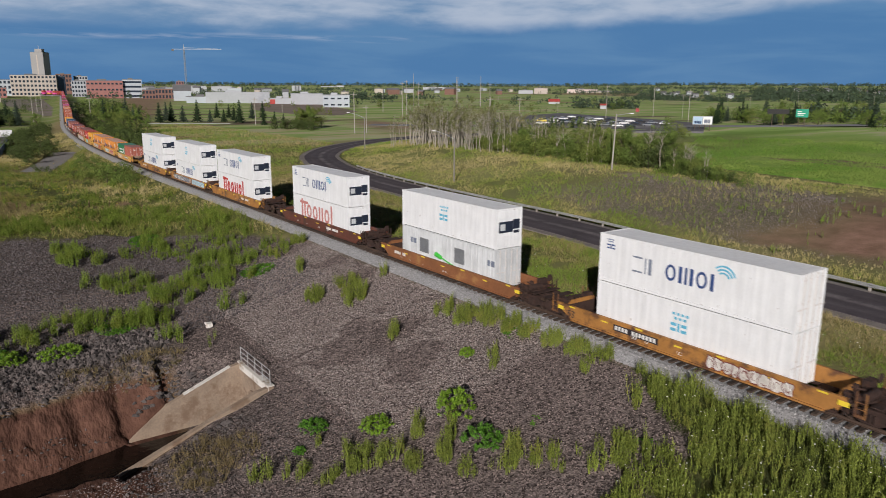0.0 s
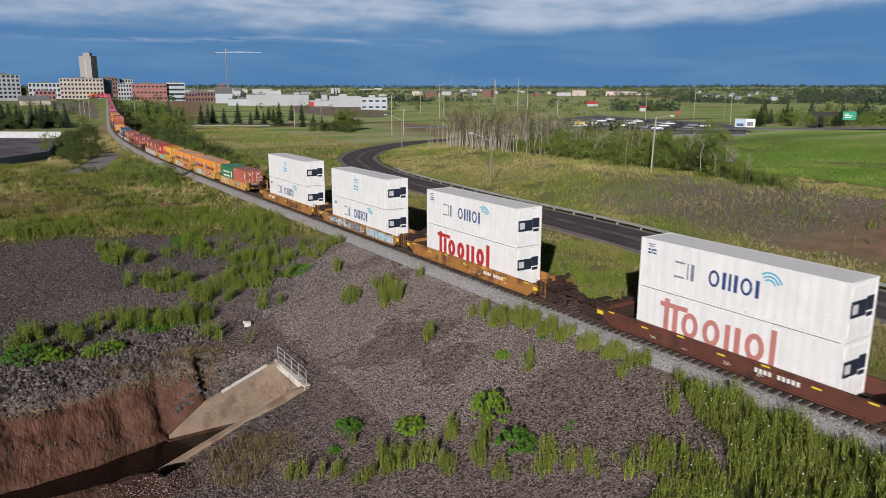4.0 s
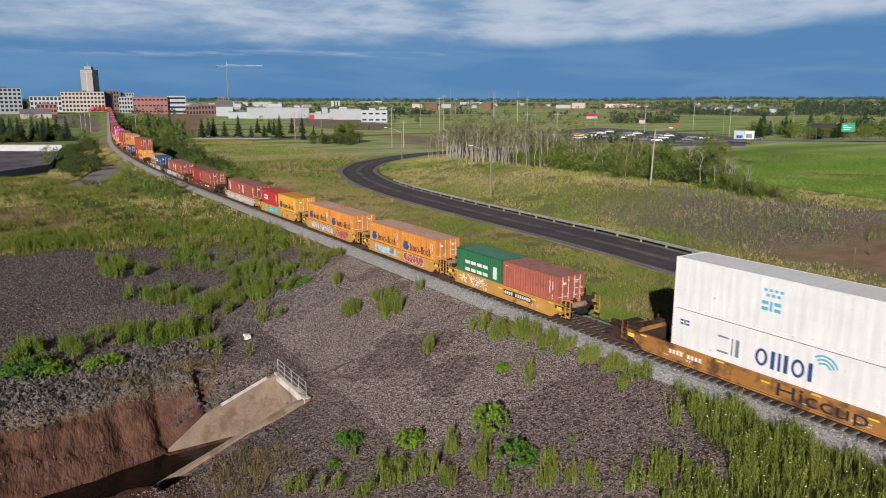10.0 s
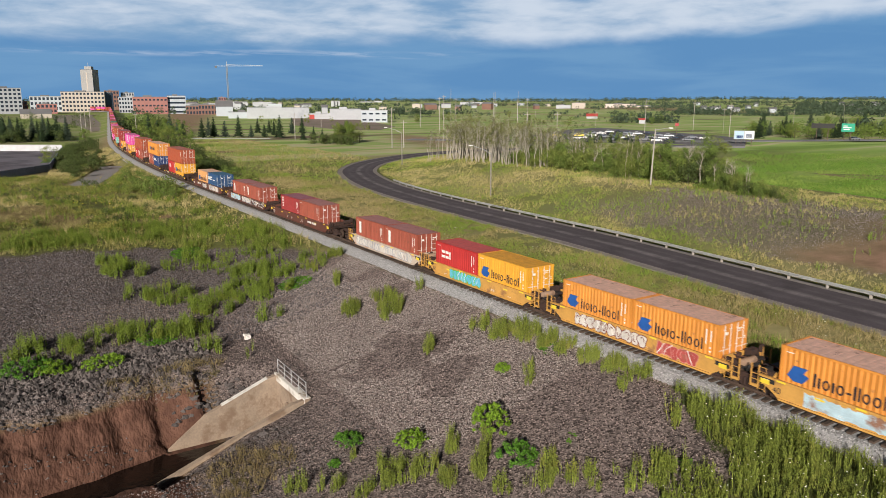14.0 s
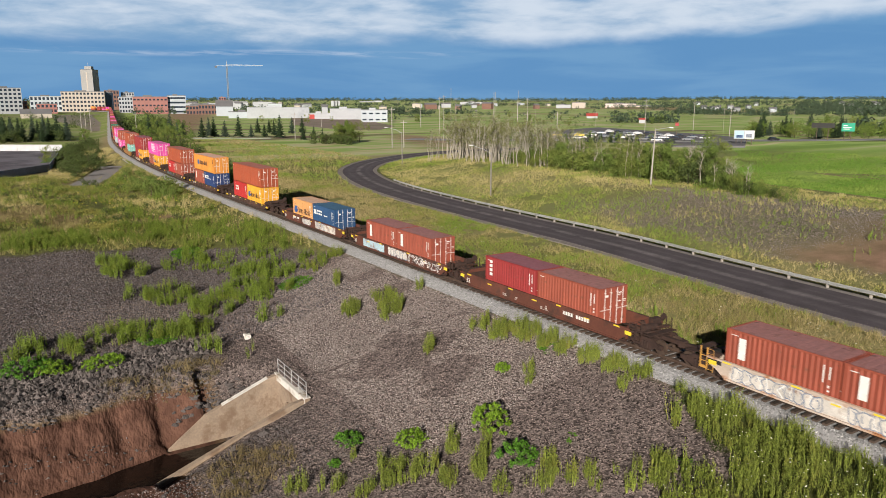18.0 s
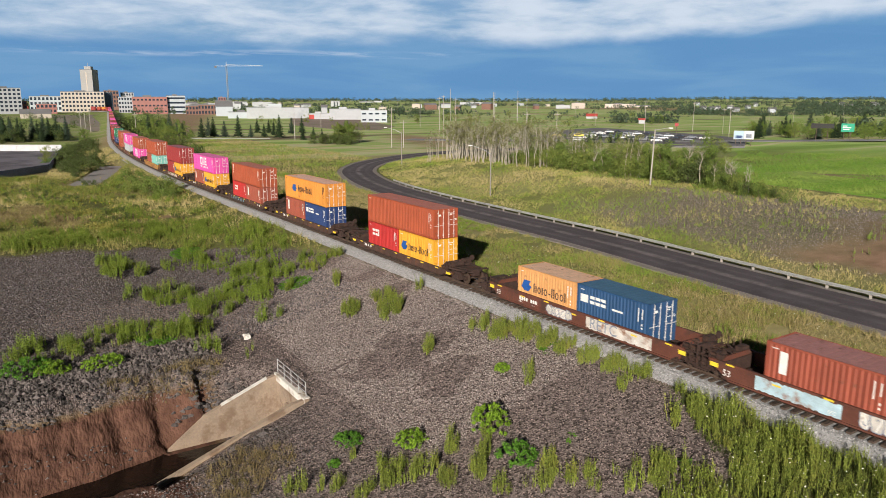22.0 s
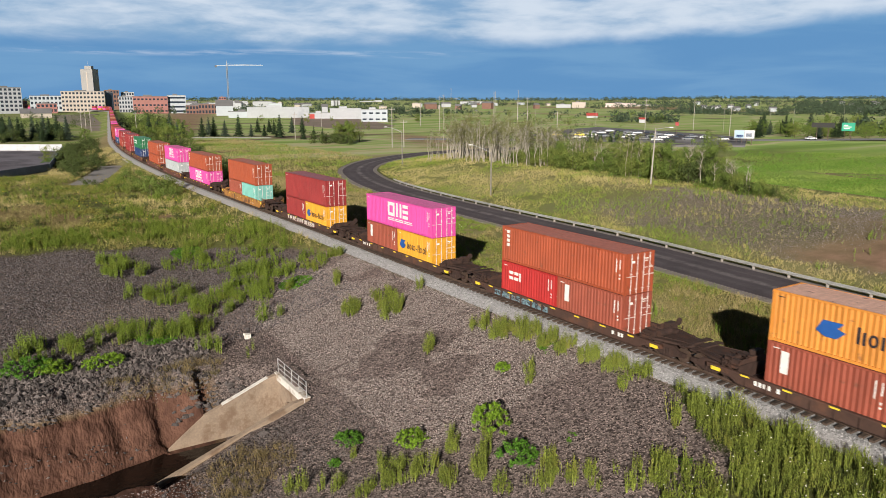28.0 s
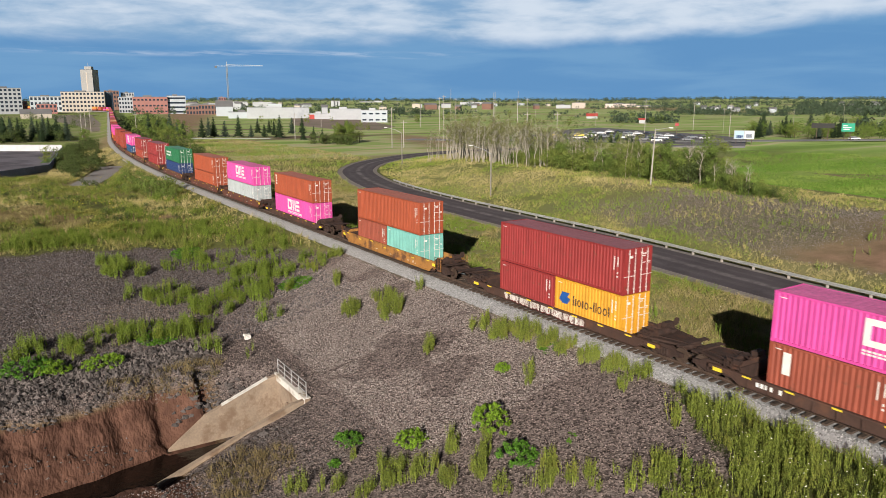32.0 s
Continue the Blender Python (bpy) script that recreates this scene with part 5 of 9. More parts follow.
def corrugated(length, z0, z1, depth, pitch):
    """A wall panel in the xz plane with trapezoid ribs, outer face towards -y."""
    bm = bmesh.new()
    n = max(2, int(round(length / pitch)))
    p = length / n
    xs, ds = [], []
    for k in range(n):
        x = -length / 2 + k * p
        xs += [x, x + 0.30 * p, x + 0.5 * p, x + 0.80 * p]
        ds += [0, 0, depth, depth]
    xs.append(length / 2)
    ds.append(0)
    cols = [(bm.verts.new((x, dd, z0)), bm.verts.new((x, dd, z1))) for x, dd in zip(xs, ds)]
    for a, b in zip(cols[:-1], cols[1:]):
        bm.faces.new((a[0], b[0], b[1], a[1]))
    return bm


def shell_parts(box, length, h, colour, roof=None, ribs=0.28, depth=0.042, doors=True, smooth=False, far_off=False):
    """Walls, roof, frame and end of one container, standing on z = 0 with its middle at the origin."""
    m, hl = PAINTS[colour], length / 2
    if smooth:
        side = cached(("side_panel", length, h, "s"), lambda: corrugated(length - 0.2, 0.13, h - 0.1, 0.006, 0.58))
    else:
        side = cached(("side_panel", length, h), lambda: corrugated(length - 0.24, 0.15, h - 0.09, depth, ribs))
    a = part("side_panel", side, m, box)
    a.matrix_basis = Matrix.Translation((0, -W2 + 0.012, 0))
    b = part("side_panel", side, m, box)
    b.matrix_basis = Matrix.Translation((0, W2 - 0.012, 0)) @ Matrix.Rotation(math.pi, 4, "Z")
    def roof_bm():
        L = length - 0.26
        n = 3 if smooth else int(L / 0.42)
        prof = []
        for k in range(n):
            x0 = -L / 2 + L * k / n
            w = L / n
            prof += [(x0, h - 0.02), (x0 + 0.06, h - 0.012), (x0 + w - 0.12, h - 0.012), (x0 + w - 0.05, h - 0.02)]
        prof += [(L / 2, h - 0.02), (L / 2, h - 0.07), (-L / 2, h - 0.07)]
        return prism(prof, "y", -W2 + 0.06, W2 - 0.06)
    part("roof_panel", cached(("roof_panel", length, h, smooth), roof_bm), LIT_ROOFS.get(roof, m), box)
    def frame_bm():
        bm = bmesh.new()
        for sx in (-1, 1):
            for sy in (-1, 1):
                x, y = sx * hl, sy * W2
                add_box(bm, min(x, x - sx * 0.13), max(x, x - sx * 0.13), min(y, y - sy * 0.10), max(y, y - sy * 0.10), 0, h)
            add_box(bm, min(sx * hl, sx * (hl - 0.08)), max(sx * hl, sx * (hl - 0.08)), -W2 + 0.1, W2 - 0.1, 0.02, 0.16)
            add_box(bm, min(sx * hl, sx * (hl - 0.08)), max(sx * hl, sx * (hl - 0.08)), -W2 + 0.1, W2 - 0.1, h - 0.13, h - 0.005)
        for sy in (-1, 1):
            y0, y1 = sorted((sy * W2, sy * (W2 - 0.06)))
            add_box(bm, -hl + 0.13, hl - 0.13, y0, y1, 0.02, 0.16)
            add_box(bm, -hl + 0.13, hl - 0.13, y0, y1, h - 0.10, h - 0.004)
        for sx in (-1, 1):
            for sy in (-1, 1):
                for z0 in (-0.003, h - 0.115):
                    xs, ys = sorted((sx * (hl + 0.004), sx * (hl - 0.17))), sorted((sy * (W2 + 0.004), sy * (W2 - 0.155)))
                    add_box(bm, *xs, *ys, z0, z0 + 0.12)
        return bm
    part("frame", cached(("frame", length, h), frame_bm), m, box)
    # far (-x) end wall
    end = cached(("end_panel", h), lambda: corrugated(2 * W2 - 0.2, 0.16, h - 0.12, 0.045, 0.25))
    e = part("end_panel", end, m, box)
    e.matrix_basis = Matrix.Translation((-hl + 0.03, 0, 0)) @ Matrix.Rotation(-math.pi / 2, 4, "Z")
    if doors:
        leaf = cached(("door", h), lambda: boxes((0, 0.04, 0.012, W2 - 0.11, 0.15, h - 0.14), (0.04, 0.052, 0.1, W2 - 0.2, 0.35, h * 0.33), (0.04, 0.052, 0.1, W2 - 0.2, h * 0.36, h * 0.63), (0.04, 0.052, 0.1, W2 - 0.2, h * 0.66, h - 0.3)))
        def rods_bm(y):
            bm = tube((0.085, y, 0.06), (0.085, y, h - 0.05), 0.024, None, 6)
            for z in (0.3, h * 0.5, h - 0.35):
                add_box(bm, 0.04, 0.10, y - 0.06, y + 0.06, z, z + 0.06)
            add_box(bm, 0.09, 0.115, y - 0.02, y + 0.42, 1.15, 1.19)
            return bm
        for sy in (-1, 1):
            dm = Matrix.Translation((hl - 0.06, 0, 0)) @ Matrix.Diagonal((1, sy, 1, 1))
            dr_ = part("door", leaf, m, box)
            dr_.matrix_basis = dm
            for y in () if far_off else (0.28, 0.80):
                part("locking_rod", cached(("locking_rod", h, y), lambda y=y: rods_bm(y)), rod_mat, dr_)
    return box


def reefer_end(box, h, hl):
    """The cooling unit at the end of a refrigerated container."""
    m = PAINTS["white"]
    u = part("cooling_unit", cached(("cooling_unit", h), lambda: boxes((hl - 0.08, hl - 0.03, -W2 + 0.11, W2 - 0.11, 0.16, h - 0.14), (hl - 0.03, hl - 0.005, -1.0, 1.0, 0.25, 0.95), (hl - 0.03, hl - 0.005, -1.0, 1.0, h - 0.75, h - 0.25), bevel=0.01)), m, box)
    part("fan_grille", cached(("fan_grille", h), lambda: boxes((hl - 0.03, hl + 0.0, -0.95, 0.35, 1.15, 1.95), (hl - 0.03, hl + 0.0, 0.35, 1.0, 1.35, 2.05), bevel=0.03)), dark_unit, u, "dark cooling fan recess")
    part("control_box", cached(("control_box", h), lambda: boxes((hl - 0.03, hl + 0.004, -0.85, -0.35, 1.3, 1.8), bevel=0.02)), PAINTS["grey"], u)
    part("cable_tray", cached(("cable_tray", h), lambda: boxes((hl - 0.03, hl + 0.006, 0.45, 0.95, 1.05, 1.25))), dark_unit, u)


def lettering(s, size, x, z, colour, thing, y, stretch=1.0, name="lettering"):
    """Readable writing on the camera's side of a car, its left foot at x, z."""
    me = MESH.get(("t", s, size)) or text_mesh(s, size)
    MESH[("t", s, size)] = me
    ob = part(name, me, ink[colour], thing)
    ob.matrix_basis = Matrix.Translation((x, y, z)) @ Matrix.Rotation(math.pi / 2, 4, "X") @ Matrix.Diagonal((stretch, 1, 1, 1))
    return ob


def plate(box, name, x0, x1, z0, z1, colour, proud=0.006):
    ob = part(name, boxes((x0, x1, -W2 - proud, -W2 + 0.02, z0, z1)), ink[colour] if isinstance(colour, str) else colour, box)
    return ob


def glyph(bm, c, x, z, w, h, t):
    """One plain block of a word mark: a ring, a bar or a few stripes."""
    y0, y1 = -W2 - 0.005, -W2 + 0.012
    if c == "i":
        add_box(bm, x, x + t, y0, y1, z, z + h)
        return t
    if c == "l":
        add_box(bm, x, x + t, y0, y1, z, z + h * 1.3)
        return t
    if c == "-":
        add_box(bm, x, x + w * 0.6, y0, y1, z + h * 0.35, z + h * 0.35 + t)
        return w * 0.6
    if c == "Z":
        for k in (0, 1):
            add_box(bm, x, x + w, y0, y1, z + k * (h - t * 1.3), z + k * (h - t * 1.3) + t * 1.3)
        return w
    if c == "H":
        for k in (0, 1):
            add_box(bm, x + k * (w - t), x + k * (w - t) + t, y0, y1, z, z + h)
        return w
    if c == "E":
        for k in (0, 0.5, 1):
            add_box(bm, x, x + w, y0, y1, z + k * (h - t), z + k * (h - t) + t)
        return w
    if c in "aog":
        r, n = w / 2, 14
        for k in range(n):
            a0, a1 = 6.2832 * k / n, 6.2832 * (k + 1) / n
            q = [(x + r + (r - o) * math.cos(a), z + h / 2 + (h / 2 - o) * math.sin(a)) for a, o in ((a0, 0), (a1, 0), (a1, t), (a0, t))]
            bm.faces.new([bm.verts.new((px, y0, pz)) for px, pz in q])
        return w
    lo, hi = z, z + h * (1.3 if c == "T" else 1.0)
    add_box(bm, x, x + max(t, w * 0.3), y0, y1, lo, hi)
    return max(t, w * 0.3)


def wordmark(box, pattern, h, x, z, colour, t, w=None):
    w = w or h * 0.74
    fine = bmesh.new() if h < 0.3 else None
    for c in pattern:
        if c == " ":
            x += w * 0.8
            continue
        bm = fine or bmesh.new()
        x += glyph(bm, c, x, z, w, h, t) + w * 0.26
        if not fine:
            part("mark_block", bm, ink[colour], box)
    if fine:
        part("small_mark", fine, ink[colour], box)["kind"] = "stuff"


# marks by kind: each a function of the box, its half length and height
def dots(box, x, z, r, colour, rows=(4, 3)):
    bm = bmesh.new()
    for j, n in enumerate(rows):
        for k in range(n):
            cx, cz = x + (k + 0.5 * j) * r * 3.4, z - j * r * 3.0
            add_box(bm, cx - r, cx + r, -W2 - 0.006, -W2 + 0.01, cz - r * 0.8, cz + r * 0.8)
    part("dot_mark", bm, ink[colour], box)["kind"] = "stuff"


def waves(box, x, z, colour):
    bm = bmesh.new()
    for r in (0.30, 0.48, 0.66):
        for k in range(7):
            a0, a1 = radians(20 + 110 * k / 7), radians(20 + 110 * (k + 1) / 7)
            q = [(x + (r + o) * math.cos(a), z + (r + o) * math.sin(a)) for a, o in ((a0, 0), (a1, 0), (a1, 0.09), (a0, 0.09))]
            v0 = [bm.verts.new((px, -W2 - 0.006, pz)) for px, pz in q]
            v1 = [bm.verts.new((px, -W2 + 0.01, pz)) for px, pz in q]
            bm.faces.new(v0)
            for i in range(4):
                bm.faces.new((v0[i], v1[i], v1[(i + 1) % 4], v0[(i + 1) % 4]))
    part("wave_mark", bm, ink[colour], box)["kind"] = "stuff"


def small_marks(box, hl, h, colour="white"):
    """Unreadable codes as bars."""
    bm = bmesh.new()
    for x, z, w, t in ((hl - 0.85, h * 0.52, 0.055, 0.85), (hl - 0.55, h * 0.60, 0.055, 0.62), (hl - 0.56, h * 0.44, 0.07, 0.12), (hl - 0.57, h * 0.36, 0.09, 0.10), (-hl + 0.3, h - 0.30, 0.35, 0.04)):
        add_box(bm, x, x + w, -W2 - 0.004, -W2 + 0.02, z, z + t)
    part("code_bar", bm, ink[colour], box)["kind"] = "stuff"


def end_marks(box, hl, h, colour="white"):
    bm = bmesh.new()
    for y, z, w, t in ((0.38, h - 0.45, 0.34, 0.07), (0.38, h - 0.58, 0.24, 0.06), (0.9, h - 0.95, 0.2, 0.04), (0.9, h - 1.05, 0.2, 0.04), (0.38, h - 1.0, 0.3, 0.04), (-0.75, h - 0.62, 0.26, 0.16)):
        add_box(bm, hl - 0.02, hl + 0.0, y, y + w, z, z + t)
    part("code_bar", bm, ink[colour], box)["kind"] = "stuff"


def mark_thin_word(box, hl, h):
    wordmark(box, "Ziw", 0.92, -hl + 2.5, h * 0.36, "thin", 0.07)
    wordmark(box, "oxitox", 0.92, -hl + 4.75, h * 0.36, "navy", 0.14)
    waves(box, -hl + 8.25, h * 0.36 + 0.75, "cyan")
    wordmark(box, "ZiZ", 0.28, -hl + 0.55, h - 0.85, "navy", 0.07)
    dots(box, -hl + 0.6, h - 0.3, 0.04, "navy")


def mark_dots(box, hl, h):
    wordmark(box, "ZiZ", 0.48, -0.75, h * 0.40, "cyan", 0.13)
    dots(box, -0.6, h * 0.40 + 1.05, 0.085, "cyan")


def mark_dots_low(box, hl, h):
    wordmark(box, "ZiZ", 0.48, -0.75, h * 0.42, "cyan", 0.13)
    dots(box, -0.6, h * 0.42 + 1.0, 0.085, "cyan")


def mark_big_red(box, hl, h):
    wordmark(box, "Txogixal", 1.42, -hl + 2.0, h * 0.22, "red", 0.40)
    plate(box, "leaf_mark", -hl + 1.7, -hl + 3.6, h * 0.22 + 1.45, h * 0.22 + 1.72, "red")


def mark_big_pale(box, hl, h):
    wordmark(box, "Txogixal", 1.5, -hl + 2.0, h * 0.22, "pale", 0.30)
    plate(box, "leaf_mark", -hl + 1.7, -hl + 3.6, h * 0.22 + 1.45, h * 0.22 + 1.72, "pale")


def mark_thin_word_low(box, hl, h):
    wordmark(box, "Ziw", 0.92, -hl + 3.0, h * 0.40, "thin", 0.07)
    wordmark(box, "oxitox", 0.92, -hl + 5.25, h * 0.40, "navy", 0.14)
    waves(box, -hl + 8.75, h * 0.40 + 0.75, "cyan")
    wordmark(box, "ZiZ", 0.28, -hl + 0.55, h - 0.85, "navy", 0.07)


def mark_genset(box, hl, h):
    grille = mat("grey_louvre", (0.22, 0.23, 0.24), 0.6, 0.2, 0.2)
    for x in (-hl + 2.6, -hl + 7.3):
        bm = bmesh.new()
        add_box(bm, x, x + 1.25, -W2 - 0.02, -W2 + 0.03, h * 0.36, h * 0.36 + 1.15)
        for k in range(9):
            add_box(bm, x + 0.04, x + 1.21, -W2 - 0.04, -W2 - 0.02, h * 0.36 + 0.05 + k * 0.12, h * 0.36 + 0.12 + k * 0.12)
        part("louvre", bm, grille, box)
    for x, s in ((-hl + 1.25, "logo_bar"), (hl - 0.9, "logo_bar")):
        plate(box, s, x, x + 0.28, h * 0.55, h * 0.55 + 0.42, "thin")
        plate(box, s, x + 0.4, x + 0.8, h * 0.55, h * 0.55 + 0.42, "thin")
    bm = bmesh.new()
    add_tube(bm, (-hl + 4.9, -W2 - 0.012, h * 0.42), (-hl + 5.6, -W2 - 0.012, h * 0.36), 0.20, 0.16, 8)
    pts = [(-hl + 5.6 + 6.0 * k / 14, h * 0.36 - 0.55 * math.sin(min(1, k / 9) * 1.57)) for k in range(15)]
    for (a, b), (c, d_) in zip(pts[:-1], pts[1:]):
        add_tube(bm, (a, -W2 - 0.006, b), (c, -W2 - 0.006, d_), 0.055, None, 5)
    part("green_cable_mark", bm, ink["green"], box)


def mark_bird(box, hl, h):
    wordmark(box, "Txgxg-Tlogl", 0.50, -hl + 1.75, h * 0.38, "black", 0.085)
    bm = prism([(-hl + 0.42, h * 0.45), (-hl + 0.70, h * 0.66), (-hl + 1.42, h * 0.66), (-hl + 1.22, h * 0.55), (-hl + 1.50, h * 0.50), (-hl + 1.22, h * 0.36), (-hl + 0.75, h * 0.36)], "y", -W2 - 0.008, -W2 + 0.02)
    part("bird_mark", bm, ink["blue"], box)
    small_marks(box, hl, h, "white")


def mark_bird_long(box, hl, h):
    wordmark(box, "Txgxg-Tlogl", 0.60, -hl + 4.2, h * 0.38, "black", 0.12)
    bm = prism([(-hl + 2.3, h * 0.45), (-hl + 2.6, h * 0.66), (-hl + 3.6, h * 0.66), (-hl + 3.3, h * 0.55), (-hl + 3.7, h * 0.50), (-hl + 3.3, h * 0.36), (-hl + 2.75, h * 0.36)], "y", -W2 - 0.008, -W2 + 0.02)
    part("bird_mark", bm, ink["blue"], box)
    small_marks(box, hl, h, "black")


def mark_four(box, hl, h):
    wordmark(box, "ZZZZ", 0.85, -hl + 1.2, h * 0.36, "white", 0.2)
    plate(box, "logo_bar", -hl + 4.9, -hl + 5.35, h * 0.36, h * 0.36 + 0.95, "white")


def mark_three(box, hl, h):
    wordmark(box, "ZZi", 0.62, -hl + 0.9, h * 0.52, "white", 0.17)
    small_marks(box, hl, h)


def mark_flag(box, hl, h):
    wordmark(box, "ZZZ", 0.52, -hl + 1.2, h * 0.58, "white", 0.15)
    plate(box, "logo_bar", -hl + 0.35, -hl + 1.0, h * 0.58, h * 0.58 + 0.5, "white")
    plate(box, "logo_bar", -hl + 3.1, -hl + 4.0, h * 0.58, h * 0.58 + 0.12, "white")
    small_marks(box, hl, h)


def mark_square(box, hl, h):
    wordmark(box, "HE", 1.28, -hl + 5.95, h * 0.40, "white", 0.30)
    bm = bmesh.new()
    x, z, s, t = -hl + 4.35, h * 0.40, 1.28, 0.30
    for r in ((x, x + s, z, z + t), (x, x + s, z + s - t, z + s), (x, x + t, z + t, z + s - t), (x + s - t, x + s, z + t, z + s - t)):
        add_box(bm, r[0], r[1], -W2 - 0.006, -W2 + 0.02, r[2], r[3])
    part("square_mark", bm, ink["white"], box)
    wordmark(box, "ZZZZZ ZZZZZZZ ZZZZZZ", 0.24, -hl + 4.35, h * 0.40 - 0.42, "white", 0.07, 0.185)
    small_marks(box, hl, h)


def mark_stripe(box, hl, h):
    plate(box, "white_panel", -hl + 0.75, -hl + 1.15, h * 0.42, h * 0.86, "white")
    small_marks(box, hl, h)


def mark_tall(box, hl, h):
    bm = bmesh.new()
    for k in range(4):
        add_box(bm, -hl + 0.55, -hl + 0.85, -W2 - 0.005, -W2 + 0.02, h * 0.45 + 0.32 * k, h * 0.45 + 0.32 * k + 0.22)
    part("code_bar", bm, ink["white"], box)["kind"] = "stuff"
    small_marks(box, hl, h)


def mark_plain(box, hl, h):
    small_marks(box, hl, h)


H8, H9, L40, L20 = 2.591, 2.896, 12.192, 6.058


def container(kind, colour, mark, label):
    """kind: 40, 45 (40 ft high cube), 20 or r (refrigerated). Returns the thing and its height."""
    length, h = {"40": (L40, H8), "45": (L40, H9), "20": (L20, H8), "r": (L40, H9), "g": (L40, H9)}[kind]
    box = empty("reefer_container" if kind == "r" else "shipping_container")
    shell_parts(box, length, h, colour, colour, doors=(kind != "r" or isinstance(mark, tuple)), smooth=(kind == "r"), far_off=mark is None)
    if kind == "r" and not isinstance(mark, tuple):
        reefer_end(box, h, length / 2)
    if isinstance(mark, tuple):
        mark = mark[1]
    if mark:
        mark(box, length / 2, h)
    if mark and kind in ("40", "45", "20"):
        end_marks(box, length / 2, h, "white")
    if len(label.split()) < 4:
        label += " on a well car"
    tagged(box, label, "container", "containers on the train")
    return box, length, h


# ---- well cars ----
CAR_PAINT = {
    "ochre": mat("car_ochre", (0.40, 0.185, 0.045), 0.65, 0, 0.2, 0.7, 0.1, 40, second=(0.13, 0.06, 0.03), amount=0.5, dscale=0.9),
    "yellow": mat("car_yellow", (0.56, 0.30, 0.07), 0.65, 0, 0.16, 0.7, 0.1, 40, second=(0.30, 0.15, 0.06), amount=0.35, dscale=0.9),
    "oxide": mat("car_oxide", (0.125, 0.042, 0.026), 0.75, 0, 0.25, 0.7, 0.1, 40, second=(0.07, 0.032, 0.022), amount=0.45, dscale=0.9),
    "dark": mat("car_dark_brown", (0.068, 0.035, 0.025), 0.8, 0, 0.25, 0.7, 0.1, 40, second=(0.11, 0.05, 0.03), amount=0.4, dscale=0.9),
    "rusty": mat("car_rusty_ochre", (0.24, 0.095, 0.036), 0.75, 0, 0.25, 0.7, 0.1, 40, second=(0.36, 0.18, 0.06), amount=0.35, dscale=0.8),
    "white": mat("car_whitewashed", (0.55, 0.45, 0.37), 0.75, 0, 0.2, 0.8, 0.1, 40, second=(0.36, 0.17, 0.08), amount=0.45, dscale=0.8)}
CAR_KINDS = {"53": (16.9, 9.95, 1.18), "40": (12.75, 7.78, 1.22), "low": (15.2, 11.0, 0.86)}
WHEELS = []
tan_steel = mat("tan_weathered_steel", (0.33, 0.22, 0.15), 0.7, 0, 0.25, 2.0, 0.1, second=(0.12, 0.06, 0.035), amount=0.4)


def hash_of(text):
    return sum((k + 1) * ord(c) for k, c in enumerate(text))


def truck(car, x, kind):
    """A two-axle truck under one end of a car, at x."""
    b = part("truck", cached("truck_bolster", lambda: boxes((-0.25, 0.25, -1.0, 1.0, 0.42, 0.72), (-0.45, 0.45, -0.4, 0.4, 0.72, 0.85), bevel=0.02)), rust_dark, car)
    b.matrix_basis = Matrix.Translation((x, 0, 0))

    def side_bm():
        out = [(-1.25, 0.38), (-1.25, 0.62), (-0.75, 0.66), (-0.45, 0.86), (0.45, 0.86), (0.75, 0.66), (1.25, 0.62), (1.25, 0.38), (0.8, 0.36), (0.35, 0.16), (-0.35, 0.16), (-0.8, 0.36)]
        bm = prism(out, "y", -0.09, 0.09)
        for k in (-0.2, 0, 0.2):
            add_tube(bm, (k, -0.11, 0.28), (k, -0.11, 0.66), 0.07, None, 6)
        for k in (-0.89, 0.89):
            add_tube(bm, (k, -0.16, 0.5), (k, 0.1, 0.5), 0.16, None, 8)
        return bm
    for sy in (-1, 1):
        f = part("side_frame", cached("side_frame", side_bm), rust_dark, b)
        f.matrix_basis = Matrix.Translation((0, sy * 1.02, 0)) @ Matrix.Diagonal((1, -sy, 1, 1))

    def axle_bm():
        bm = tube((0, -0.72, 0), (0, 0.72, 0), 0.08, None, 8)
        for sy in (-1, 1):
            add_tube(bm, (0, sy * 0.69, 0), (0, sy * 0.80, 0), 0.42, 0.42, 18)
            add_tube(bm, (0, sy * 0.66, 0), (0, sy * 0.69, 0), 0.45, 0.45, 18)
            add_box(bm, -0.05, 0.05, sy * 0.81 - 0.02, sy * 0.81 + 0.02, 0.1, 0.36)
        return bm
    for k in (-0.89, 0.89):
        w = part("wheelset", cached("wheelset", axle_bm), steel, b)
        w.matrix_basis = Matrix.Translation((k, 0, 0.42))
        WHEELS.append((w, k, car))
    return b


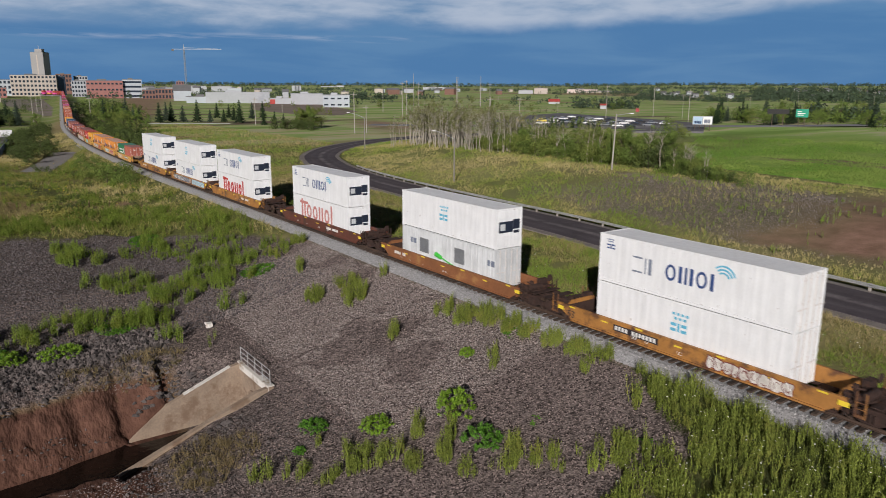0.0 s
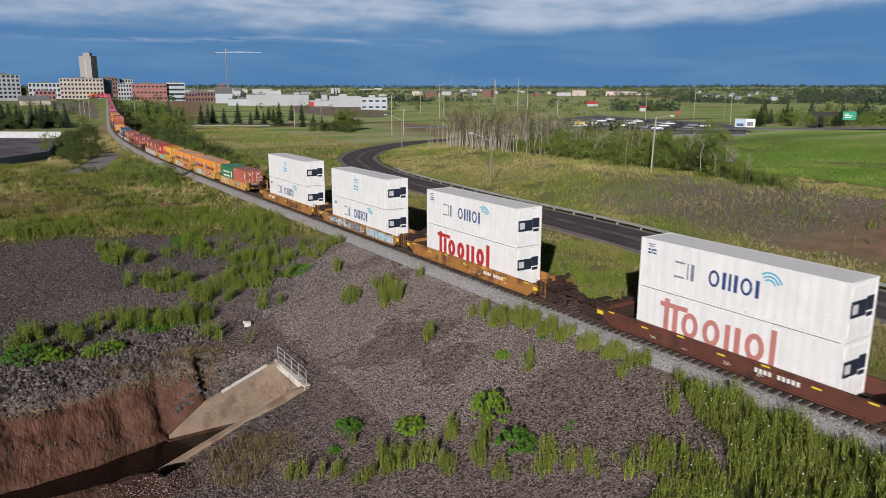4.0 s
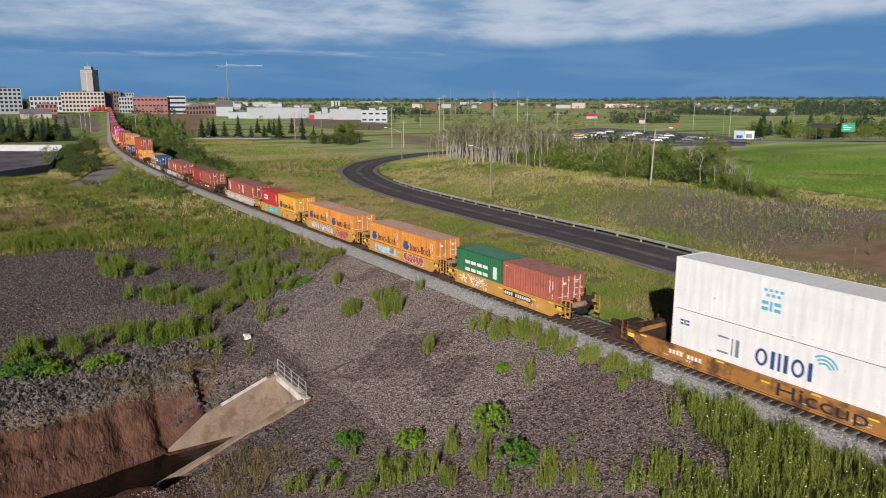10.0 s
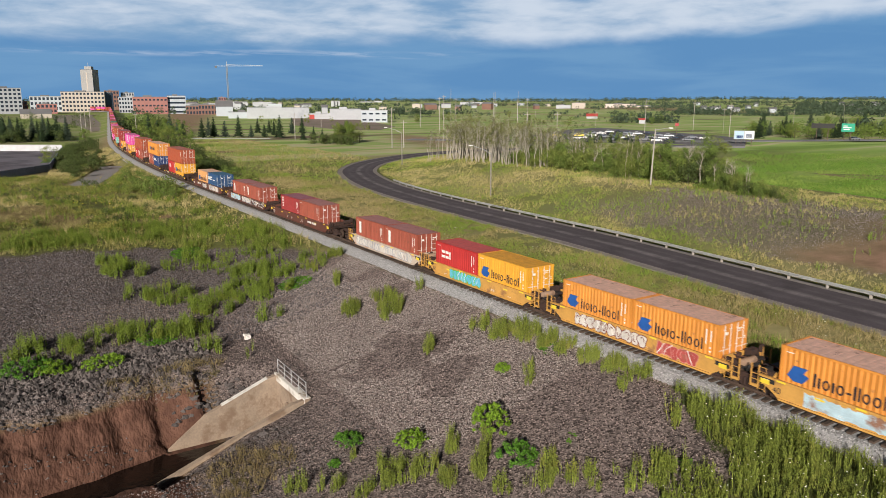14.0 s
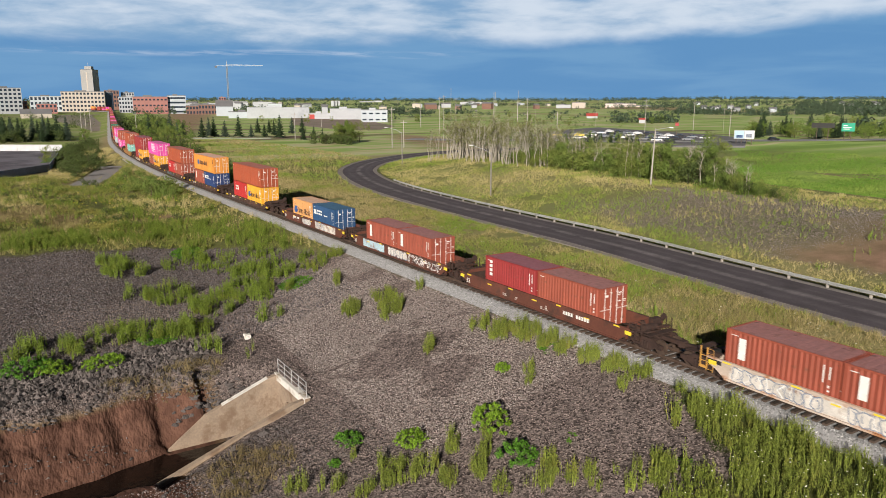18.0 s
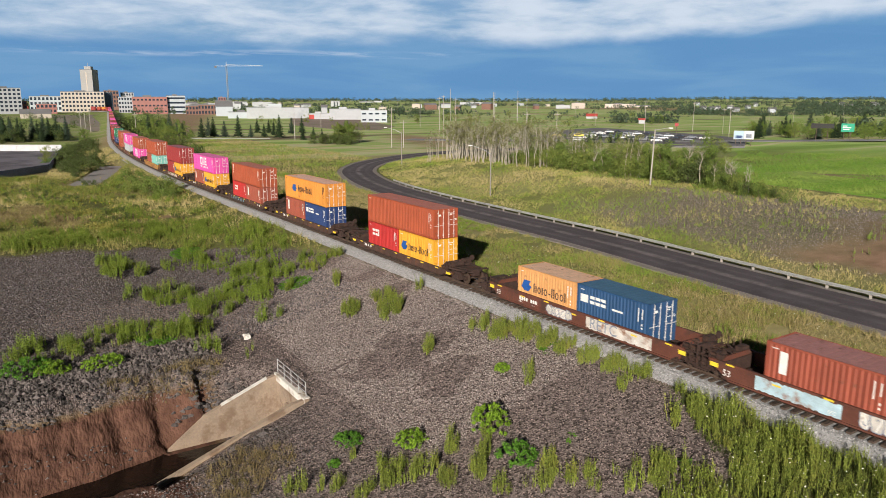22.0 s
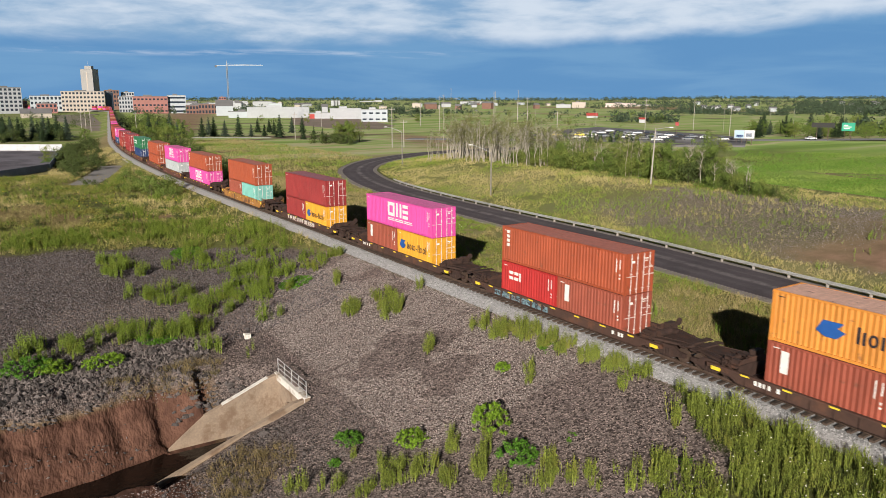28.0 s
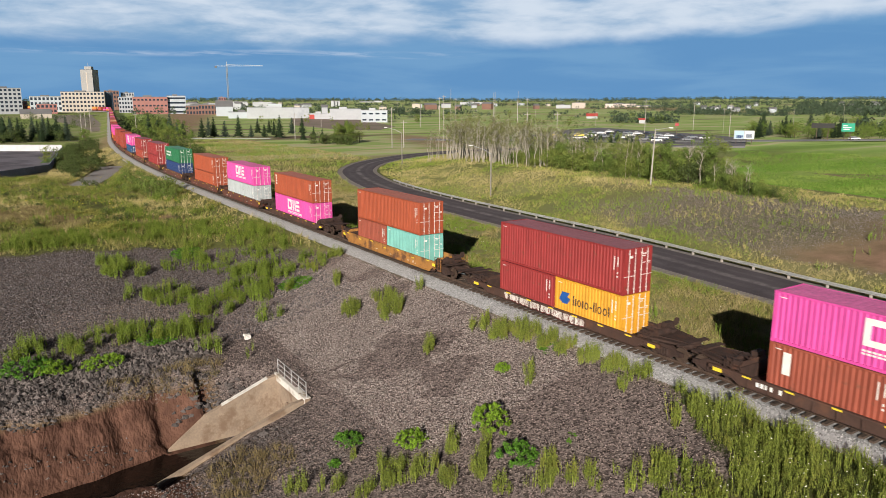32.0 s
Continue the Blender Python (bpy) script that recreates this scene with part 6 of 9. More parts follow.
def well_car(kind, colour, marks, label, far_off=False, ahead=0.0, behind=0.0):
    lw, a, top = CAR_KINDS[kind]
    m = CAR_PAINT[colour]
    car = empty("well_car")
    h2 = lw / 2

    def side_bm():
        bm = bmesh.new()
        y = 0.0
        if kind == "low":
            # the sill runs on past the well to the end platforms, its lower edge rising over the trucks
            e = h2 + 1.7
            bm = prism([(-e, 0.62), (-e, top), (e, top), (e, 0.62), (h2 + 0.5, 0.55), (h2 - 0.1, 0.22), (-h2 + 0.1, 0.22), (-h2 - 0.5, 0.55)], "y", -0.04, 0.05)
            n = 16
            for k in range(n + 1):
                x = -e + 0.06 + (2 * e - 0.12) * k / n
                add_box(bm, x - 0.05, x + 0.05, -0.12, -0.041, 0.26 if abs(x) < h2 - 0.2 else 0.64, top - 0.1)
            add_box(bm, -e, e, -0.13, 0.07, top - 0.1, top + 0.003)
        else:
            e, e1 = a - 0.78, (a - 0.78 if kind == "40" else h2 + 0.45)
            out = [(-e, 0.86), (-e, top), (e1, top), (e1, 0.80), (h2 + 0.1, 0.62), (h2 - 0.5, 0.24), (-h2 + 0.5, 0.24), (-h2 - 0.1, 0.62)]
            bm = prism(out, "y", -0.04, 0.04)
            add_box(bm, -e, e1, -0.10, 0.06, top - 0.09, top + 0.004)
            add_box(bm, -h2 + 0.5, h2 - 0.5, -0.10, 0.06, 0.20, 0.30)
        return bm
    sides = []
    for sy in (-1, 1):
        s = part("side_sill", cached(("side_sill", kind), side_bm), m, car)
        s.matrix_basis = Matrix.Translation((0, sy * 1.42, 0)) @ Matrix.Diagonal((1, -sy, 1, 1))
        sides.append(s)
    part("well_floor", cached(("well_floor", kind), lambda: boxes(*[(-h2 + lw * (k + 0.1) / 8, -h2 + lw * (k + 0.45) / 8, -1.37, 1.37, 0.2, 0.36) for k in range(8)], (-h2, h2, -1.36, -1.2, 0.22, 0.35), (-h2, h2, 1.2, 1.36, 0.22, 0.35))), rust_dark, car)

    def deck_bm():
        bm = prism([(h2 - 0.1, -1.36), (h2 + 0.5, -1.36), (a - 0.55, -0.75), (a - 0.25, -0.4), (a - 0.25, 0.4), (a - 0.55, 0.75), (h2 + 0.5, 1.36), (h2 - 0.1, 1.36)], "z", 0.92, 1.06)
        add_box(bm, h2 - 0.12, h2 - 0.04, -1.36, 1.36, 0.36, 1.1)
        add_box(bm, h2, a - 0.3, -0.28, 0.28, 0.6, 0.92)
        add_tube(bm, (h2 + 0.7, -0.75, 1.18), (h2 + 0.7, -0.15, 1.18), 0.14, None, 8)
        add_box(bm, h2 + 0.35, h2 + 1.05, 0.15, 0.8, 1.06, 1.22)
        add_tube(bm, (h2 + 0.2, -1.1, 1.12), (a - 0.6, -0.5, 1.12), 0.03, None, 5)
        add_tube(bm, (h2 + 0.2, 1.1, 1.12), (a - 0.6, 0.5, 1.12), 0.03, None, 5)
        add_box(bm, a - 0.75, a - 0.3, -0.6, 0.6, 1.06, 1.16)
        return bm
    for sx in (-1, 1):
        dk = part("end_deck", cached(("end_deck", kind), deck_bm), rust_dark if kind != "40" else black_steel, car, "rusty end platform with brake gear")
        dk.matrix_basis = Matrix.Diagonal((sx, 1, 1, 1)) if sx < 0 else Matrix.Identity(4)

        if far_off:
            continue

        def ladder_bm():
            bm = bmesh.new()
            x0, x1, y = h2 + 0.3, h2 + 0.72, -1.38
            for x in (x0, x1):
                add_tube(bm, (x, y, 0.3), (x, y, 1.55), 0.02, None, 5)
            for z in (0.4, 0.7, 1.0, 1.3, 1.55):
                add_tube(bm, (x0, y, z), (x1, y, z), 0.016, None, 5)
            return bm
        ld = part("ladder", cached(("ladder", kind), ladder_bm), CAR_PAINT["yellow"] if colour in ("yellow", "white") else rust_dark, car)
        ld.matrix_basis = Matrix.Diagonal((sx, 1, 1, 1)) if sx < 0 else Matrix.Identity(4)
    part("coupler", cached("coupler", lambda: boxes((-0.55, 0.55, -0.14, 0.14, 0.62, 0.9), (-0.2, 0.2, -0.2, 0.2, 0.56, 0.96), bevel=0.03)), rust_dark, car).matrix_basis = Matrix.Translation((-a, 0, 0))
    if far_off:
        return tagged(car, label, "railcar", "cars of the train"), a
    truck(car, -a + (1.6 if kind == "low" else 0.0), kind)
    # single cars and the ends of a unit ride on a truck of their own and couple by a drawbar
    if kind == "53" and ahead > 0.8:
        truck(car, a - 0.15, kind)
        part("drawbar", boxes((a - 0.3, a + ahead * 0.55, -0.15, 0.15, 0.66, 0.9), (a + ahead * 0.55 - 0.5, a + ahead * 0.55 - 0.1, -0.24, 0.24, 0.58, 0.98), (a - 0.2, a + 0.3, -1.2, 1.2, 0.98, 1.04), bevel=0.02), rust_dark, car)
    if behind > 0.8:
        part("drawbar", boxes((-a - behind * 0.45, -a + 0.3, -0.15, 0.15, 0.66, 0.9), (-a - 0.9, -a - 0.3, -1.2, 1.2, 0.98, 1.04), bevel=0.02), rust_dark, car)
    if kind == "low":
        truck(car, a - 1.6, kind)

    # end gear: crossover boards, grab frames, brake rigging, reservoir, large reflectors
    for sx in (-1, 1):
        flip = Matrix.Diagonal((sx, 1, 1, 1))
        e = a - 0.78 if kind != "low" else h2 + 0.35

        def board_bm():
            bm = bmesh.new()
            for k in range(5):
                add_box(bm, a - 0.72 + 0.09 * k, a - 0.66 + 0.09 * k, -1.25, 1.25, 1.08, 1.12)
            add_box(bm, a - 0.72, a - 0.3, -1.2, -1.14, 1.0, 1.08)
            add_box(bm, a - 0.72, a - 0.3, 1.14, 1.2, 1.0, 1.08)
            return bm
        part("crossover_board", cached(("crossover_board", kind), board_bm), rust_dark, car).matrix_basis = flip

        def grab_bm():
            bm = bmesh.new()
            for y in (0.0,):
                for x in (e + 0.08, e + 0.5):
                    add_box(bm, x - 0.03, x + 0.03, y - 0.03, y + 0.03, 0.45, 1.62 if kind != "low" else 1.3)
                for z in (0.5, 0.8, 1.1):
                    add_box(bm, e + 0.08, e + 0.5, y - 0.015, y + 0.015, z, z + 0.035)
                add_box(bm, e + 0.05, e + 0.53, y - 0.05, y + 0.05, 0.42, 0.56)
            return bm
        part("grab_frame", cached(("grab_frame", kind), grab_bm), (CAR_PAINT["yellow"] if colour == "white" else m if colour in ("yellow", "ochre") else rust_dark), car).matrix_basis = flip @ Matrix.Translation((0, -1.36, 0))
        part("grab_frame", cached(("grab_frame", kind), grab_bm), (CAR_PAINT["yellow"] if colour == "white" else m if colour in ("yellow", "ochre") else rust_dark), car).matrix_basis = flip @ Matrix.Translation((0, 1.36, 0))

        def rig_bm():
            bm = bmesh.new()
            add_box(bm, h2 + 0.1, h2 + 0.9, -1.15, -0.85, 1.06, 1.34)
            add_box(bm, h2 + 0.15, h2 + 0.55, 0.5, 1.2, 1.06, 1.5)
            for k in range(4):
                add_tube(bm, (h2 + 0.1 + 0.3 * k, -0.8 + 0.3 * k, 1.1), (h2 + 0.5 + 0.3 * k, 0.9 - 0.25 * k, 1.2), 0.03, None, 5)
            add_tube(bm, (h2 + 0.1, -0.4, 1.35), (h2 + 1.1, 0.3, 1.15), 0.045, None, 6)
            add_tube(bm, (e - 0.1, 1.0, 0.9), (e + 0.3, 0.6, 1.4), 0.04, None, 5)
            add_box(bm, h2, h2 + 0.25, -0.1, 0.1, 1.06, 1.38)
            return bm
        part("brake_rigging", cached(("brake_rigging", kind), rig_bm), rust_dark, car).matrix_basis = flip
        part("bulkhead", cached(("bulkhead", kind), lambda: prism([(-1.3, 0.4), (1.3, 0.4), (1.3, 1.12), (0.9, 1.36), (-0.9, 1.36), (-1.3, 1.12)], "x", h2 - 0.03, h2 + 0.03)), m, car).matrix_basis = flip
        if sx > 0:
            part("air_reservoir", cached(("air_reservoir", kind), lambda: tube((h2 + 1.0, -0.95, 1.26), (h2 + 1.0, 0.1, 1.26), 0.2, None, 12)), tan_steel if kind == "40" else rust_dark, car, "steel air reservoir")
            part("brake_wheel", cached(("brake_wheel", kind), lambda: tube((h2 + 0.62, 1.24, 1.55), (h2 + 0.68, 1.24, 1.55), 0.24, None, 14)), rust_dark, car)
        part("reflector_plate", cached(("reflector_plate", kind), lambda: boxes((e - 0.62, e - 0.12, -1.42 - 0.108, -1.42 - 0.1, top - 0.40, top - 0.16) if kind != "low" else (h2 + 0.9, h2 + 1.4, -1.42 - 0.14, -1.42 - 0.04, top - 0.3, top - 0.1))), ink["yellow"], car, "yellow reflector plate").matrix_basis = flip
        if kind == "40":
            part("end_patch", cached(("end_patch", kind), lambda: boxes((h2 - 0.25, e - 0.01, -1.42 - 0.046, -1.42 - 0.0405, 0.88, top - 0.1))), black_steel, car, "black painted end panel").matrix_basis = flip
    for k in range(7):
        x = -h2 + 0.6 + (lw - 1.2) * k / 6
        zz = top - 0.07 if kind == "low" else (top - 0.30 if k % 2 else top - 0.06)
        o = part("reflector_strip", cached("reflector_strip", lambda: boxes((-0.24, 0.24, -0.004, 0.04, -0.045, 0.045))), ink["yellow"], car)
        o.matrix_basis = Matrix.Translation((x, -1.42 - (0.134 if kind == "low" else 0.044 if k % 2 else 0.104), zz))
    # stencilled codes too small to read
    rnd = random.Random(hash_of(label))
    if kind != "low":
        bm = bmesh.new()
        for k in range(5):
            x = rnd.uniform(-h2 + 1.5, h2 - 2)
            for j in range(rnd.randrange(1, 4)):
                add_box(bm, x, x + rnd.uniform(0.15, 0.45), YC - 0.003, YC + 0.01, 0.45 + 0.07 * j, 0.472 + 0.07 * j)
        part("stencil_bar", bm, ink["white"], car)["kind"] = "stuff"
    for mk in marks:
        mk(car, h2, top)
    if len(label.split()) < 4:
        label += " under stacked containers"
    tagged(car, label, "railcar", "cars of the train")
    return car, a


YC = -1.466


def car_number(x, w=2.4, colour="white", panel=False):
    """Private numbers as bars, some on a black painted panel."""
    def go(car, h2, top):
        bm = bmesh.new()
        z0, k = top * 0.53, 0.0
        while k < w:
            wd = 0.17
            if not 0.9 < k < 1.05:
                add_box(bm, x + k, x + k + wd, YC - 0.004, YC + 0.01, z0, z0 + 0.24)
            k += 0.25
        part("number_bar", bm, ink[colour], car)["kind"] = "stuff"
        if panel:
            part("number_panel", boxes((x - 0.12, x + w + 0.1, YC - 0.0015, YC + 0.01, z0 - 0.07, z0 + 0.31)), ink["black"], car, "black painted number panel")
    return go


def words(s, x, z, size, colour, stretch=1.0):
    def go(car, h2, top):
        lettering(s, size, x if x > -90 else -h2 + 0.15, z, colour, car, YC - 0.001, stretch)
    return go


FADED = {"teal": (0.16, 0.27, 0.32), "white": (0.60, 0.56, 0.51), "sky": (0.42, 0.57, 0.64), "red": (0.42, 0.07, 0.06), "thin": (0.24, 0.26, 0.31)}


def stroke(bm, pts, t, y):
    """A sprayed line of width t through the points."""
    for (ax, az), (bx, bz) in zip(pts[:-1], pts[1:]):
        d_ = Vector((bx - ax, bz - az))
        if d_.length < 1e-4:
            continue
        d_.normalize()
        nx, nz, ex, ez = -d_.y * t / 2, d_.x * t / 2, d_.x * t * 0.3, d_.y * t * 0.3
        bm.faces.new([bm.verts.new((px, y, pz)) for px, pz in ((ax - ex + nx, az - ez + nz), (ax - ex - nx, az - ez - nz), (bx + ex - nx, bz + ez - nz), (bx + ex + nx, bz + ez + nz))])
        y -= 0.00004
    return y


def spray(x, length, z, height, colours, seed):
    """Sprayed bubble lettering that cannot be read: filled lumps with thin outlines and tangled lines."""
    def go(car, h2, top):
        rnd = random.Random(seed)
        if colours[0] == "lines":
            bm, y = bmesh.new(), YC - 0.003
            for k in range(int(length * 13)):
                cx, cz, r, a0 = x + rnd.uniform(0, length), z + rnd.uniform(0.15, 0.85) * height, rnd.uniform(0.12, 0.32) * height, rnd.uniform(0, 6.28)
                bend, n = rnd.uniform(0.25, 0.7), rnd.randrange(4, 9)
                pts, px, pz = [], cx, cz
                for i in range(n):
                    pts.append((px, min(max(pz, z), z + height)))
                    px, pz, a0 = px + r * 0.5 * math.cos(a0), pz + r * 0.5 * math.sin(a0), a0 + bend
                y = stroke(bm, pts, rnd.uniform(0.035, 0.075), y - 0.0001)
            part("sprayed_stroke", bm, ink[colours[1]], car)["kind"] = "stuff"
            return
        fill, line, tangle = bmesh.new(), bmesh.new(), bmesh.new()
        y = YC - 0.003
        px = x
        while px < x + length:
            w = rnd.uniform(0.55, 0.95) * height
            cx, cz = px + w / 2, z + height / 2 + rnd.uniform(-0.05, 0.05) * height
            ph, sq = rnd.uniform(0, 6.28), rnd.uniform(0.6, 1.0)
            ring = []
            for k in range(18):
                a = 6.2832 * k / 18
                r = 1 + 0.13 * math.sin(3 * a + ph) + 0.08 * math.sin(5 * a + 2 * ph)
                ring.append((cx + w * 0.56 * r * math.copysign(abs(math.cos(a)) ** sq, math.cos(a)), cz + height * 0.46 * r * math.copysign(abs(math.sin(a)) ** sq, math.sin(a))))
            y -= 0.0003
            fill.faces.new([fill.verts.new((u, y, v)) for u, v in ring])
            y = stroke(line, ring + ring[:1], rnd.uniform(0.035, 0.06), y - 0.001)
            a0 = rnd.uniform(0, 6.28)
            inner = [(cx + w * 0.26 * math.cos(a0 + k * 0.55) * (1 - k * 0.04), cz + height * 0.26 * math.sin(a0 + k * 0.55)) for k in range(rnd.randrange(4, 9))]
            y = stroke(line, inner, rnd.uniform(0.03, 0.06), y - 0.0005)
            if rnd.random() < 0.5:
                bar = [(cx + rnd.uniform(-0.5, 0.5) * w, cz - height * 0.4), (cx + rnd.uniform(-0.3, 0.3) * w, cz), (cx + rnd.uniform(-0.5, 0.5) * w, cz + height * 0.42)]
                y = stroke(tangle, bar, rnd.uniform(0.03, 0.07), y - 0.0005)
            px += w * rnd.uniform(0.85, 1.02)
        c0, c1 = colours[0], colours[1] if len(colours) > 1 else "thin"
        faded = mat("sprayed_" + c0, tuple(FADED.get(c0, ink[c0].diffuse_color[:3])), 0.7, 0, 0.25, 1.2, 0.0, second=(0.22, 0.12, 0.08), amount=0.3, dscale=1.5) if c0 in FADED else ink[c0]
        part("sprayed_paint", fill, faded, car)["kind"] = "stuff"
        part("sprayed_outline", line, ink[c1], car)["kind"] = "stuff"
        if len(tangle.faces):
            part("sprayed_stroke", tangle, ink["black" if c1 == "white" else "white"], car)["kind"] = "stuff"
    return go


def patch(x, length, z, height, colour, seed):
    """A rolled or sprayed patch of worn paint with an uneven outline."""
    def go(car, h2, top):
        rnd = random.Random(seed)
        n = 30
        lo = [(x + length * k / n, z + rnd.uniform(0, 0.12) * height) for k in range(n + 1)]
        hi = [(x + length * k / n, z + height * rnd.uniform(0.80, 1.0)) for k in range(n, -1, -1)]
        bm = prism(lo + hi, "y", YC - 0.0015, YC + 0.005)
        part("paint_patch", bm, mat("rolled_" + colour, FADED.get(colour, (0.5, 0.5, 0.5)), 0.75, 0, 0.25, 1.5, 0.05, second=(0.26, 0.13, 0.08), amount=0.38, dscale=1.1), car)
    return go


